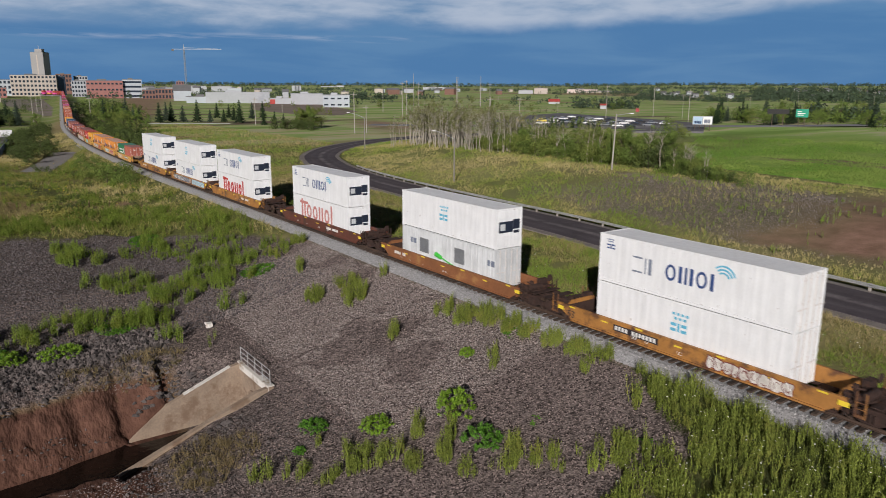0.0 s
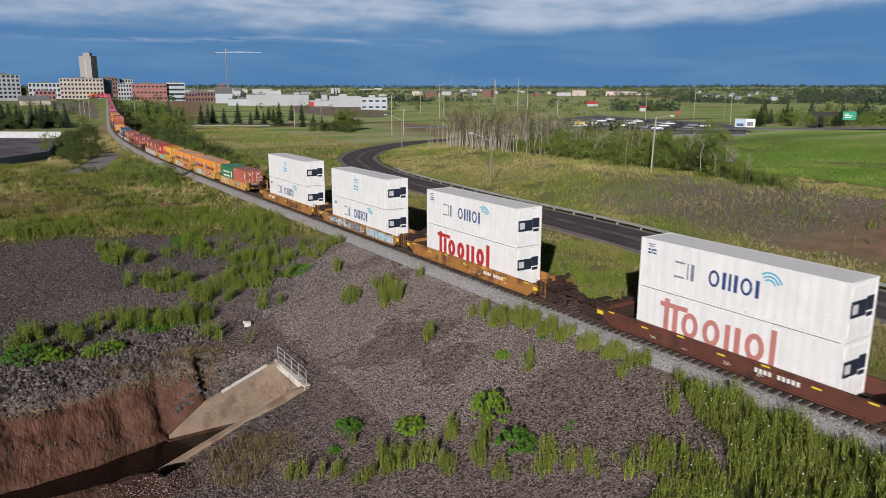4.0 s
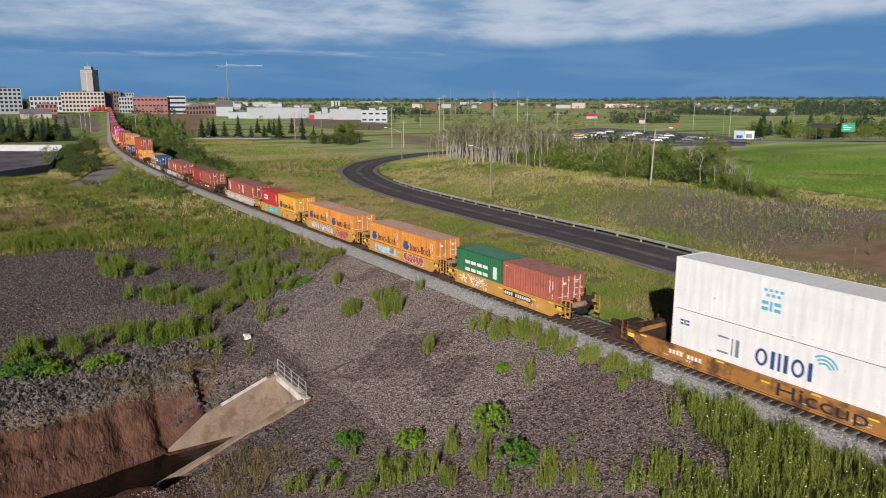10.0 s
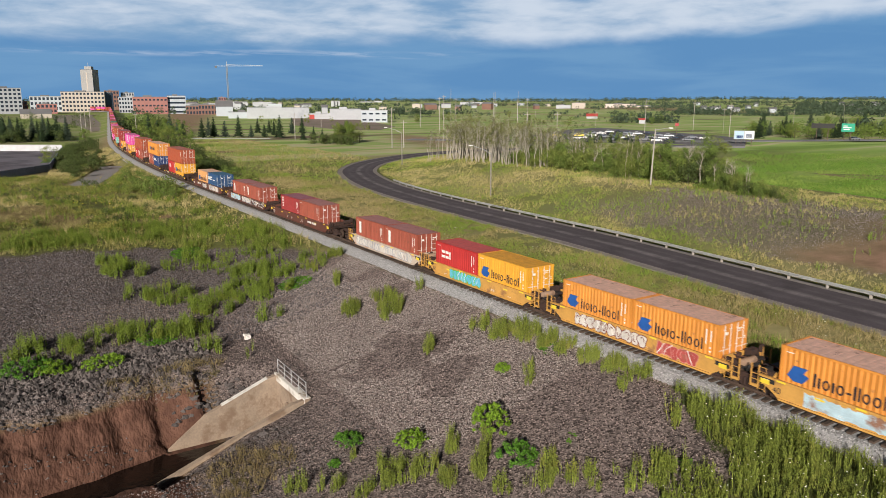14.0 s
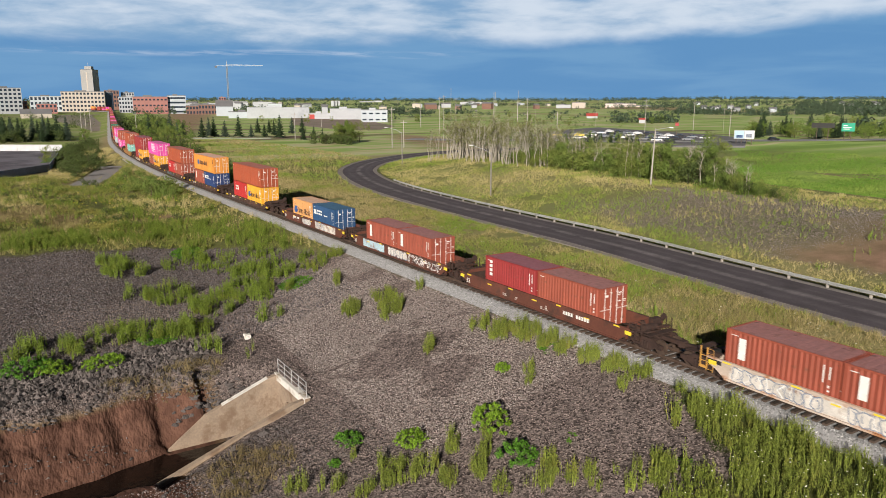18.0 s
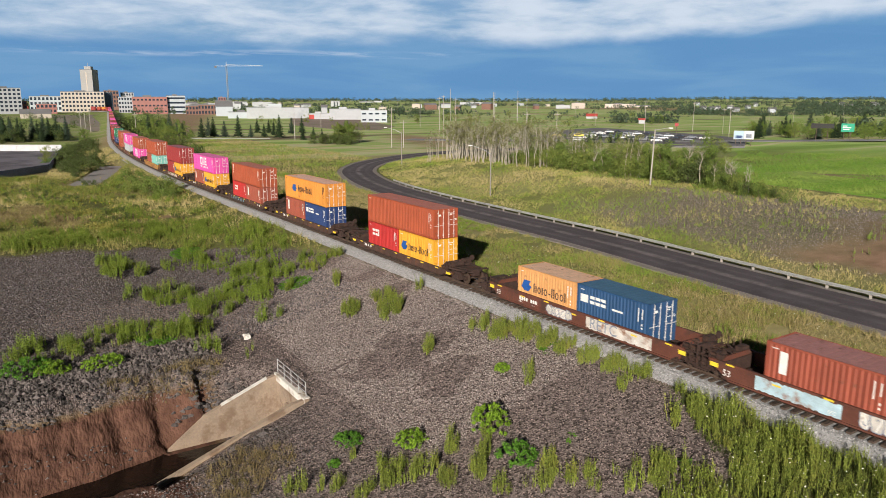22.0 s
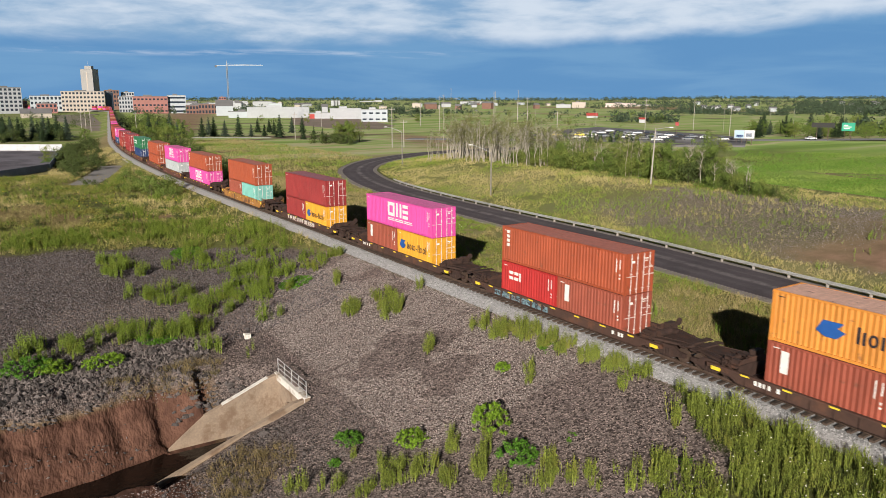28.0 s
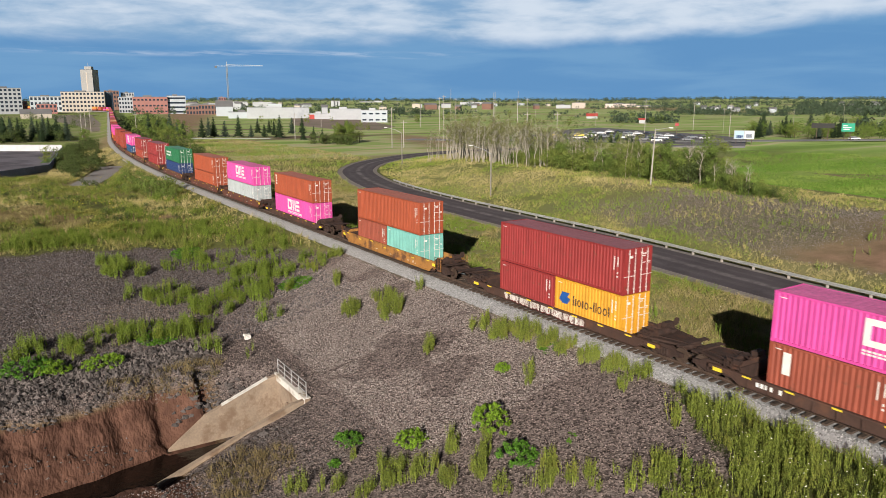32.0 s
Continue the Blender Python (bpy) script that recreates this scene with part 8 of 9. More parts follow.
    for x, y, s_ in ((-128.7, -6.8, 1.5), (-133, -8.0, 1.6), (-137, -7.5, 1.2), (-145.8, -8.8, 1.1), (-130.8, -5.2, 1.2), (-159.7, -7.5, 1.0), (-151, -6.5, 1.2), (-126, -5.4, 1.0), (-141, -10, 1.0), (-168, -6, 0.9), (-124, -6.3, 0.9)):
        plant("shrub", x, y, s_)
    for x, y, s_ in ((-212, -9.5, 1.2), (-216, -10.5, 1.5), (-222, -9.5, 1.6), (-228, -11, 1.7), (-234, -9, 1.6), (-241, -9.5, 1.5), (-206, -11.5, 1.0)):
        plant("bush", x, y, s_ * 0.85)
    for k in range(46):
        plant("bush", RNG.uniform(-165, -104), RNG.uniform(-36, -9), RNG.uniform(0.28, 0.6))
    for k in range(26):
        x = RNG.uniform(-280, -172)
        plant("bush", x, -8 + (x + 210) * -0.06 - RNG.uniform(3, 7) + (4 if x < -240 else 0), RNG.uniform(0.7, 1.4))
    for x, y, s_ in ((-226, -17.0, 0.55), (-240, -14.8, 0.55)):
        plant("round", x, y, s_)
    # right middle distance
    for k in range(34):
        plant("conifer" if k % 3 else "round", RNG.uniform(-240, -120), RNG.uniform(300, 420), RNG.uniform(0.9, 1.5))
    for k in range(20):
        plant("round", RNG.uniform(-300, -180), RNG.uniform(150, 200), RNG.uniform(0.35, 0.6))
    for k in range(22):
        plant("conifer", RNG.uniform(-222, -190), RNG.uniform(160, 185), RNG.uniform(0.3, 0.42))
    for k in range(26):
        plant("round", RNG.uniform(-560, -330), RNG.uniform(120, 420), RNG.uniform(0.6, 1.1))


plants()
for group in TREES.values():
    for src in group:
        for o in [*src.children_recursive, src]:
            bpy.data.objects.remove(o)


def leafy_bushes():
    """Low leafy bushes on the gravel slope, each a dome of small bright leaves on thin stems."""
    bright = foliage("bush_bright_green", (0.155, 0.265, 0.020), 0.35)
    deep = foliage("bush_fresh_green", (0.075, 0.185, 0.016), 0.4)
    rows = ((-29.3, -11.3, 1.05, 1.9, bright, "tall bright green leafy bush on the gravel slope"), (-26.2, -11.9, 1.05, 1.15, deep, "low round fresh green bush on the gravel slope"),
            (-35.4, -17.0, 0.85, 0.8, deep, "low fresh green leafy plant on the gravel slope"), (-32.1, -14.7, 0.95, 1.0, bright, "loose bright green leafy plant on the gravel slope"),
            (-34.1, -18.5, 0.35, 0.4, deep, "small fresh green leafy plant on the gravel slope"), (-33.7, -7.1, 0.5, 0.6, bright, "small bright green leafy plant near the ballast"),
            (-55.9, -32.0, 1.9, 1.1, deep, "wide green leafy bush above the stream bank"), (-55.2, -30.4, 1.2, 0.9, bright, "bright green leafy bush above the stream bank"), (-55.0, -27.2, 1.5, 0.8, bright, "wide bright green leafy bush above the stream bank"))
    for x, y, r, h, leaf, label in rows:
        b = empty("leafy_bush", Matrix.Translation((x, y, float(height(x, y)))))
        blobs = []
        for k in range(int(60 + 40 * r)):
            a, q = RNG.uniform(0, 6.283), math.sqrt(RNG.random()) * r
            top = h * math.sqrt(max(0.05, 1 - (q / r) ** 2 * 0.85))
            blobs.append((q * math.cos(a), q * math.sin(a), top * RNG.uniform(0.35, 0.95), RNG.uniform(0.09, 0.19) * min(1.0, 0.5 + 0.5 * r)))
        part("foliage", mesh_np("foliage", *leaf_cloud(blobs, int(2300 * r * (0.6 + h)), 0.08, 0.1)), leaf, b)
        bm = bmesh.new()
        for bx, by, bz, br in blobs[:9]:
            add_tube(bm, (bx * 0.25, by * 0.25, -0.05), (bx, by, bz), 0.018, 0.006, 4, False)
        part("stem", bm, bark_dark, b)["kind"] = "stuff"
        tagged(b, label, "bush", "leafy bushes")


leafy_bushes()


def far_woods():
    """Woods and hedgerows to the horizon, too many to count."""
    tv, tf = [], []
    for k in range(4):
        blobs = [(RNG.normal(0, 0.35), RNG.normal(0, 0.35), RNG.uniform(0.2, 0.8), RNG.uniform(0.25, 0.4)) for j in range(6)]
        v, f = leaf_cloud(blobs, 46, 0.24)
        tv.append(v)
        tf.append(f)
    xs, ys, ss = [], [], []
    ex, ey = EYE[0], EYE[1]

    def belt(az0, az1, d0, d1, n, s0, s1):
        a, d_ = RNG.uniform(az0, az1, n), RNG.uniform(d0, d1, n)
        a = np.radians(a)
        xs.append(ex + d_ * np.cos(a))
        ys.append(ey + d_ * np.sin(a))
        ss.append(RNG.uniform(s0, s1, n))
    # directions: 147 is straight ahead, 180 far left, 112 far right
    belt(106, 190, 1900, 2300, 800, 6, 10)
    belt(106, 190, 2900, 3400, 900, 8, 14)
    belt(106, 190, 4000, 4600, 800, 10, 18)
    belt(108, 137, 1250, 1500, 130, 5, 9)
    belt(100, 121, 930, 1420, 620, 7, 12)
    belt(121, 131, 1050, 1350, 60, 6, 10)
    belt(112, 128, 850, 1000, 40, 5, 8)
    belt(128, 160, 650, 1000, 60, 4, 8)
    belt(150, 170, 900, 1500, 160, 6, 10)
    belt(180, 192, 420, 700, 120, 6, 9)
    belt(100, 112, 420, 700, 100, 7, 11)
    for k in range(9):
        a0, d0 = RNG.uniform(112, 160), RNG.uniform(420, 1300)
        belt(a0, a0 + RNG.uniform(2, 7), d0, d0 + 14, 26, 5, 9)
    x, y, s_ = np.concatenate(xs), np.concatenate(ys), np.concatenate(ss)
    keep = np.abs(y - track_y(x)) > 18
    x, y, s_ = x[keep], y[keep], s_[keep]
    scatter("far_woods", tv, tf, on_ground(x, y, -0.3), s_, far_leaf_hazy, 0, "distant dark green woods and hedgerows", "woods")
    # nearer scrub round the rail yard and along the fields
    tv, tf = [], []
    for k in range(5):
        blobs = [(RNG.normal(0, 0.45), RNG.normal(0, 0.45), RNG.uniform(0.15, 0.85), RNG.uniform(0.18, 0.36)) for j in range(9)]
        v, f = leaf_cloud(blobs, 130, 0.11)
        tv.append(v)
        tf.append(f)
    for m, words, belts in ((leaf_dark, "dark green scrub beside the rail yard", ((173, 187, 430, 900, 120, 3, 6), (167.3, 170.3, 330, 560, 44, 4, 8), (168.5, 171, 430, 800, 24, 4, 7), (134, 142, 330, 620, 26, 2.5, 5))),
                            (leaf_green, "green scrub at the edge of the fields", ((166.6, 170, 300, 420, 30, 4, 7), (167.5, 170.5, 420, 700, 20, 3, 7), (112, 140, 300, 640, 30, 2.5, 6), (112, 124, 350, 440, 60, 4, 8)))):
        xs, ys, ss = [], [], []
        for row in belts:
            belt(*row)
        x, y, s_ = np.concatenate(xs), np.concatenate(ys), np.concatenate(ss)
        hd, _ = line_dist(x, y, [(-330, 60), (-225, 160), (-178, 235), (-138, 330), (-100, 430)])
        keep = (np.abs(y - track_y(x)) > 9) & (hd > 12) & ~((x > -320) & (x < -155) & (y > 160) & (y < 290))
        scatter("scrub", tv, tf, on_ground(x[keep], y[keep], -0.2), s_[keep], m, 0, words, "scrub")
    n = 150
    x = RNG.uniform(-215, -96, n)
    y = track_y(x) + RNG.uniform(5.2, 9.0, n)
    scatter("hedge", tv, tf, on_ground(x, y, -0.15), RNG.uniform(1.5, 2.7, n) * np.where(x > -108, 0.75, 1.0), leaf_green, 0, "uneven green hedge of bushes beyond the track", "hedge")


far_woods()

# ---- town and middle distance ----
cream = mat("cream_concrete", (0.47, 0.415, 0.36), 0.9, 0, 0.1, 0.05, 0.05)
tower_c = mat("tower_concrete", (0.33, 0.325, 0.315), 0.9, 0, 0.08, 0.03, 0.05)
brick_r = mat("red_brick", (0.33, 0.155, 0.135), 0.9, 0, 0.12, 0.2, 0.1)
brick_d = mat("dark_brick", (0.20, 0.11, 0.085), 0.9, 0, 0.12, 0.2, 0.1)
panel_w = mat("white_cladding", (0.40, 0.415, 0.44), 0.7, 0, 0.12, 0.05, second=(0.33, 0.35, 0.38), amount=0.4, dscale=0.08)
panel_g = mat("grey_cladding", (0.42, 0.46, 0.50), 0.7, 0, 0.1, 0.1)
roof_g = mat("grey_roofing", (0.16, 0.16, 0.165), 0.9, 0, 0.15, 0.1)
glass_d = mat("window_glass", (0.03, 0.04, 0.055), 0.12, 0, 0.2, 0.3, 0.0)
red_roof = mat("red_roofing", (0.40, 0.06, 0.05), 0.8, 0, 0.1)


def building(x, y, z, w, h, depth, wall, label, rows=0, cols=0, roof=None, turn=0.0, bands=False, name="building", gable=False, frac=0.55, lift=0.0):
    """A building whose front looks to the camera."""
    yaw = math.degrees(math.atan2(EYE[1] - y, EYE[0] - x)) + 90 + turn
    b = empty(name, pose(x, y, z, 0, 0, yaw))
    base = min(0.0, float(height(x, y)) - 0.8 - z)
    part("wall", boxes((-w / 2, w / 2, 0, depth, base, h)), wall, b)
    if gable:
        part("roof", prism([(-0.4, h), (depth + 0.4, h), (depth / 2, h + depth * 0.32)], "x", -w / 2 - 0.4, w / 2 + 0.4), roof or roof_g, b)
    else:
        bm = boxes((-w / 2 - 0.15, w / 2 + 0.15, -0.15, depth + 0.15, h, h + 0.5))
        add_box(bm, -w * 0.2, w * 0.05, depth * 0.3, depth * 0.6, h + 0.5, h + 2.0)
        part("roof", bm, roof or roof_g, b)
    for r in range(rows):
        fh = h / rows
        z0 = r * fh + fh * (0.5 - frac * 0.42) + lift
        if bands:
            part("window", boxes((-w / 2 + w * 0.03, w / 2 - w * 0.03, -0.06, 0.05, z0, z0 + fh * frac * 0.8)), glass_d, b)
            continue
        me = bpy.data.meshes.new("window")
        cw = w / cols
        boxes((-cw * 0.3, cw * 0.3, -0.08, 0.05, 0, fh * frac)).to_mesh(me)
        for c in range(cols):
            o = part("window", me, glass_d, b)
            o.matrix_basis = Matrix.Translation((-w / 2 + cw * (c + 0.5), 0, z0))
    if len(label.split()) < 4:
        label += " at the edge of town"
    return tagged(b, label, "building", "buildings of the town")


def town():
    t = building(-1190, 119, -0.8, 17, 58.5, 22, tower_c, "tall plain concrete office tower above the town", name="office_tower", turn=-22)
    part("penthouse", boxes((-4.5, 5.0, 6, 15, 58.9, 63.5)), tower_c, t)
    part("mast", tube((0, 9, 63), (0, 9, 69), 0.25, None, 6), galv, t)
    part("slot_window", boxes((-0.8, 0.8, -0.08, 0.05, 4, 55)), cream, t)
    building(-1112, 102, -2.1, 54, 27.4, 30, cream, "long cream concrete office block with rows of windows", 5, 12, name="office_block", turn=-6, frac=0.5)
    building(-1117, 135, -2.4, 12, 26.5, 30, glass_d, "dark glazed office wing", name="office_block")
    building(-999, 9, 0.0, 28, 28, 22, panel_w, "white apartment block with dark windows", 6, 6, name="apartment_block", turn=10)
    building(-1146, 62, -0.7, 44, 19.9, 24, panel_g, "low grey-green office building", 3, 9, name="office_block")
    building(-1140, 88, -0.7, 20, 22, 20, cream, "pale low office building", 3, 6, name="office_block")
    building(-1283, 165, 2.0, 22, 27, 20, brick_d, "dark brick block behind the office tower", 4, 5, name="apartment_block")
    building(-1290, 190, 2.0, 20, 24, 20, panel_w, "white block behind the office tower", 4, 5, name="apartment_block")
    building(-1035, 143, -2.8, 17, 21, 18, panel_w, "white plastered building with small windows", 4, 5, name="building")
    building(-932, 153, -2.6, 39, 20.7, 26, brick_r, "red brick office building with small windows", 3, 9, name="brick_building", frac=0.28)
    building(-930, 183, -2.2, 21.5, 21.7, 26, panel_g, "pale grey wing with dark ribbon windows", 4, bands=True, name="brick_building", frac=0.5)
    building(-873, 187, -2.6, 14, 10.3, 16, brick_d, "low brown brick building", 2, 4)
    building(-859, 201, -2.5, 21, 11.6, 18, brick_d, "low brown brick warehouse", 2, 6)
    building(-1151, 304, 0.0, 11, 18.4, 12, brick_r, "small red brick tower block", 4, 3, name="apartment_block")
    building(-767, 193, -1.5, 17, 9.4, 20, panel_g, "blue-grey metal shed", name="warehouse", gable=True)
    building(-666, 181, -2.0, 28, 5.6, 14, panel_g, "long low grey shed", name="warehouse")
    building(-647, 207, -2.0, 56, 9.4, 30, panel_w, "long white flat-roofed warehouse", name="warehouse", roof=panel_w)
    w = building(-605, 230, -2.2, 20, 4.8, 18, panel_w, "low white warehouse", name="warehouse", roof=panel_w)
    part("door", boxes((-9.5, -5.0, -0.1, 0.05, 0, 4.2)), red_roof, w, "red loading door")
    building(-578, 242, -2.2, 27, 9.0, 24, panel_w, "white metal warehouse", name="warehouse", roof=panel_w)
    building(-496, 227, -2.4, 20, 9.2, 22, panel_g, "pale blue-grey metal warehouse with small windows", 2, 4, name="warehouse", roof=panel_w, frac=0.25)
    building(-640, 250, -1.0, 5.5, 9.0, 8, panel_w, "small white gabled building", name="chapel", gable=True)
    building(-758, 19, -2.5, 25, 4.5, 14, cream, "low station building with a wide grey roof", name="station", gable=True)
    building(-1019, 14, -0.7, 30, 13.3, 18, brick_d, "dark red brick building", 3, 8)
    building(-1000, 48, -1.5, 22, 11, 16, brick_r, "small red brick building", 2, 5)
    building(-990, 1093, -2.5, 118, 6.5, 40, mat("pinkish_cladding", (0.60, 0.50, 0.46), 0.8, 0, 0.08, 0.1), "long low pale industrial building", name="warehouse")
    building(-1030, 1060, -2.5, 60, 10.5, 40, mat("pinkish_cladding", (0.6, 0.5, 0.46)), "pale industrial building", name="warehouse")
    building(-1086, 1000, -3.1, 27, 13, 25, cream, "pale block-shaped plant building", name="warehouse")
    building(-1144, 1012, -2.7, 30, 8.1, 25, panel_w, "white low plant building", name="warehouse")
    building(-498, 458, -2.5, 10, 2.6, 8, panel_w, "small white house with a red roof", name="house", gable=True, roof=red_roof)
    building(-372, 385, -2.2, 4.6, 2.8, 4, panel_w, "small white hut with a red roof", name="hut", gable=True, roof=red_roof)
    for x, y, w_, h_ in ((-2580, 1291, 60, 10), (-2560, 1330, 30, 13), (-1874, 1300, 80, 10), (-1900, 1340, 50, 8), (-1729, 755, 8, 13), (-1733, 765, 8, 13), (-1737, 775, 8, 13), (-1431, 417, 38, 10), (-1500, 380, 24, 9), (-1600, 470, 40, 12), (-1450, 330, 30, 9), (-1700, 560, 46, 11)):
        building(x, y, -1.0, w_, h_, 20, panel_w, "far-off white building on the horizon", name="building")
    for k in range(40):
        a, d_ = math.radians(RNG.uniform(106, 128)), RNG.uniform(1050, 1600)
        x, y = EYE[0] + d_ * math.cos(a), EYE[1] + d_ * math.sin(a)
        building(x, y, float(height(x, y)), RNG.uniform(6, 10), RNG.uniform(3.5, 5.5), 7, panel_w if k % 3 else panel_g, "small pale house among trees on the far rise", name="house", gable=True, turn=RNG.uniform(-40, 40))
    for k in range(44):
        a, d_ = math.radians(RNG.uniform(138, 182)), RNG.uniform(1150, 2200)
        x, y = EYE[0] + d_ * math.cos(a), EYE[1] + d_ * math.sin(a)
        building(x, y, -1.5, RNG.uniform(9, 22), RNG.uniform(5, 10), 10, (panel_w, panel_g, brick_d, cream)[k % 4], "small far-off town house", name="house", gable=k % 2 == 0, turn=RNG.uniform(-40, 40))


town()


def make_crane():
    c = empty("tower_crane", pose(-1225, 336, -2))
    steel_c = mat("crane_steel", (0.30, 0.33, 0.36), 0.6, 0.2, 0.1)
    bm = bmesh.new()
    for sx in (-1, 1):
        for sy in (-1, 1):
            add_tube(bm, (sx * 0.9, sy * 0.9, 0), (sx * 0.9, sy * 0.9, 72), 0.28, None, 4)
    for k in range(24):
        z = k * 3
        add_tube(bm, (-0.9, -0.9, z), (0.9, -0.9, z + 3), 0.15, None, 4)
        add_tube(bm, (0.9, -0.9, z), (0.9, 0.9, z + 3), 0.15, None, 4)
    part("mast", bm, steel_c, c)
    ang = math.radians(57)
    dx, dy = math.cos(ang), math.sin(ang)
    bm = bmesh.new()
    add_tube(bm, (-dx * 18, -dy * 18, 72), (dx * 60, dy * 60, 72), 0.55, 0.35, 4)
    add_tube(bm, (0, 0, 74.5), (dx * 60, dy * 60, 72.5), 0.25, None, 4)
    for k in range(20):
        add_tube(bm, (dx * 3 * k, dy * 3 * k, 72), (dx * 3 * (k + 0.5), dy * 3 * (k + 0.5), 74.2 - k * 0.08), 0.15, None, 4)
    part("jib", bm, panel_g, c, "pale lattice jib")
    part("counterweight", boxes((-dx * 18 - 1.5, -dx * 18 + 1.5, -dy * 18 - 1.5, -dy * 18 + 1.5, 69, 72)), roof_g, c)
    bm = tube((0, 0, 72), (0, 0, 80), 0.9, 0.2, 4)
    part("tower_head", bm, panel_w, c)
    tagged(c, "tall tower crane with a pale jib over the town", "crane")


make_crane()


# ---- roads, lots and signs in the middle distance ----
def flat(name, pts, z, material, label, category, thick=0.1):
    bm = prism(pts, "z", z - thick, z)
    return tagged(part(name, bm, material), label, category, kind="structure")


HWY = smooth_line(HWY_PTS)
co, f = ribbon(HWY[8:], 5.5, -5.5, -1.25)
tagged(part("highway", mesh_np("highway", co, f), mat("pale_asphalt", (0.22, 0.22, 0.225), 0.9, 0, 0.12, 0.1)), "grey highway crossing the fields", "road", kind="structure")
co, f = ribbon(smooth_line(PATH_LINE), 2.7, -2.7, 0.0)
co = np.array(co)
co[:, 2] -= 2.22
tagged(part("path", mesh_np("path", co, f), mat("grey_gravel_path", (0.25, 0.24, 0.235), 0.95, 0, 0.15, 1.0, 0.3, 6)), "short grey gravel track beside the railway", "path", kind="structure")
flat("parking_lot", [(-183, -29), (-197, -18.7), (-272, -8.3), (-284, -25.7), (-300, -60), (-200, -60)], -2.1, mat("lot_asphalt", (0.15, 0.138, 0.165), 0.9, 0, 0.2, 0.2, 0.1, 10, second=(0.08, 0.07, 0.085), amount=0.5, dscale=0.08), "purplish-grey asphalt parking lot", "parking lot")
flat("lawn", [(-222, -18.5), (-225, -15.2), (-240, -12.8), (-238, -16)], -2.03, mat("lawn_green", (0.09, 0.16, 0.02), 0.9, 0, 0.15, 1.0), "small green lawn island in the parking lot", "lawn")

flat("dirt_lot", [(-331, 136), (-414, 199), (-560, 250), (-690, 262), (-690, 235), (-468, 151), (-399, 146)], -1.9, mat("bare_dirt", (0.235, 0.18, 0.145), 0.95, 0, 0.2, 0.05, 0.1, 3, second=(0.17, 0.16, 0.08), amount=0.4, dscale=0.04), "bare brown dirt lot before the warehouses", "dirt lot")
flat("car_park", [(-301, 243), (-317, 285), (-224, 264), (-193, 250), (-159, 200), (-174, 178), (-225, 170), (-262, 186)], -1.33, mat("car_park_asphalt", (0.14, 0.135, 0.145), 0.9, 0, 0.2, 0.1, 0.1, 5), "grey asphalt car park beside the highway", "car park", 0.9)
flat("bare_soil", [(-76 + (15 + 3.5 * math.sin(3 * a) + 2 * math.sin(7 * a)) * math.cos(a) - 4 * math.sin(a), 135 + (5 + 1.6 * math.sin(4 * a + 1)) * math.sin(a) + 5 * math.cos(a)) for a in (6.2832 * k / 40 for k in range(40))], -1.95, mat("bare_red_soil", (0.20, 0.125, 0.085), 0.95, 0, 0.2, 0.3, 0.1, 3, second=(0.15, 0.22, 0.04), amount=0.6, dscale=0.25), "bare reddish soil in the green field", "bare soil")


flat("rail_yard", [(-425, 21), (-505, 25), (-652, 24), (-886, 42), (-905, 92), (-845, 76), (-600, 49), (-425, 36)], -1.7, mat("yard_gravel", (0.24, 0.205, 0.18), 0.95, 0, 0.2, 0.1, 0.1, 3, second=(0.17, 0.18, 0.07), amount=0.45, dscale=0.05), "grey-brown gravel of the rail yard beside the line", "rail yard")


def low_wall(name, a, b, h, th, material, label):
    w = empty(name)
    a, b = Vector((*a, 0)), Vector((*b, 0))
    n = int((b - a).length / 6)
    d_ = (b - a).normalized()
    yaw = math.degrees(math.atan2(d_.y, d_.x))
    me = bpy.data.meshes.new("panel")
    L = (b - a).length / n
    boxes((0.03, L - 0.03, -th / 2, th / 2, 0, h)).to_mesh(me)
    for k in range(n):
        p = a + d_ * L * k
        o = part("panel", me, material, w)
        o.matrix_basis = pose(p.x, p.y, -2.2, 0, 0, yaw)
    tagged(w, label, "fence")


low_wall("white_fence", (-284, -27), (-271.5, -8.2), 2.2, 0.2, mat("fence_white", (0.50, 0.51, 0.52), 0.7, 0, 0.12, 0.5), "long white boarded fence round the parking lot")
low_wall("white_fence", (-300, -58), (-284, -27), 2.2, 0.2, mat("fence_white", (0.50, 0.51, 0.52), 0.7, 0, 0.12, 0.5), "long white boarded fence round the parking lot")
low_wall("dark_fence", (-271, -8.0), (-197, -18.3), 1.7, 0.1, mat("dark_fence_paint", (0.28, 0.34, 0.45), 0.8), "dark blue-grey fence beside the parking lot")
low_wall("dark_fence", (-197, -18.3), (-182.5, -29.3), 1.7, 0.1, mat("front_fence_paint", (0.15, 0.185, 0.25), 0.8, 0, 0.15, 0.5), "dark blue-grey fence beside the parking lot")
low_wall("mesh_fence", (-300, 74), (-318, 46), 1.0, 0.05, mat("wire_mesh_grey", (0.22, 0.23, 0.23), 0.6, 0.3), "low grey wire fence in front of the conifers")


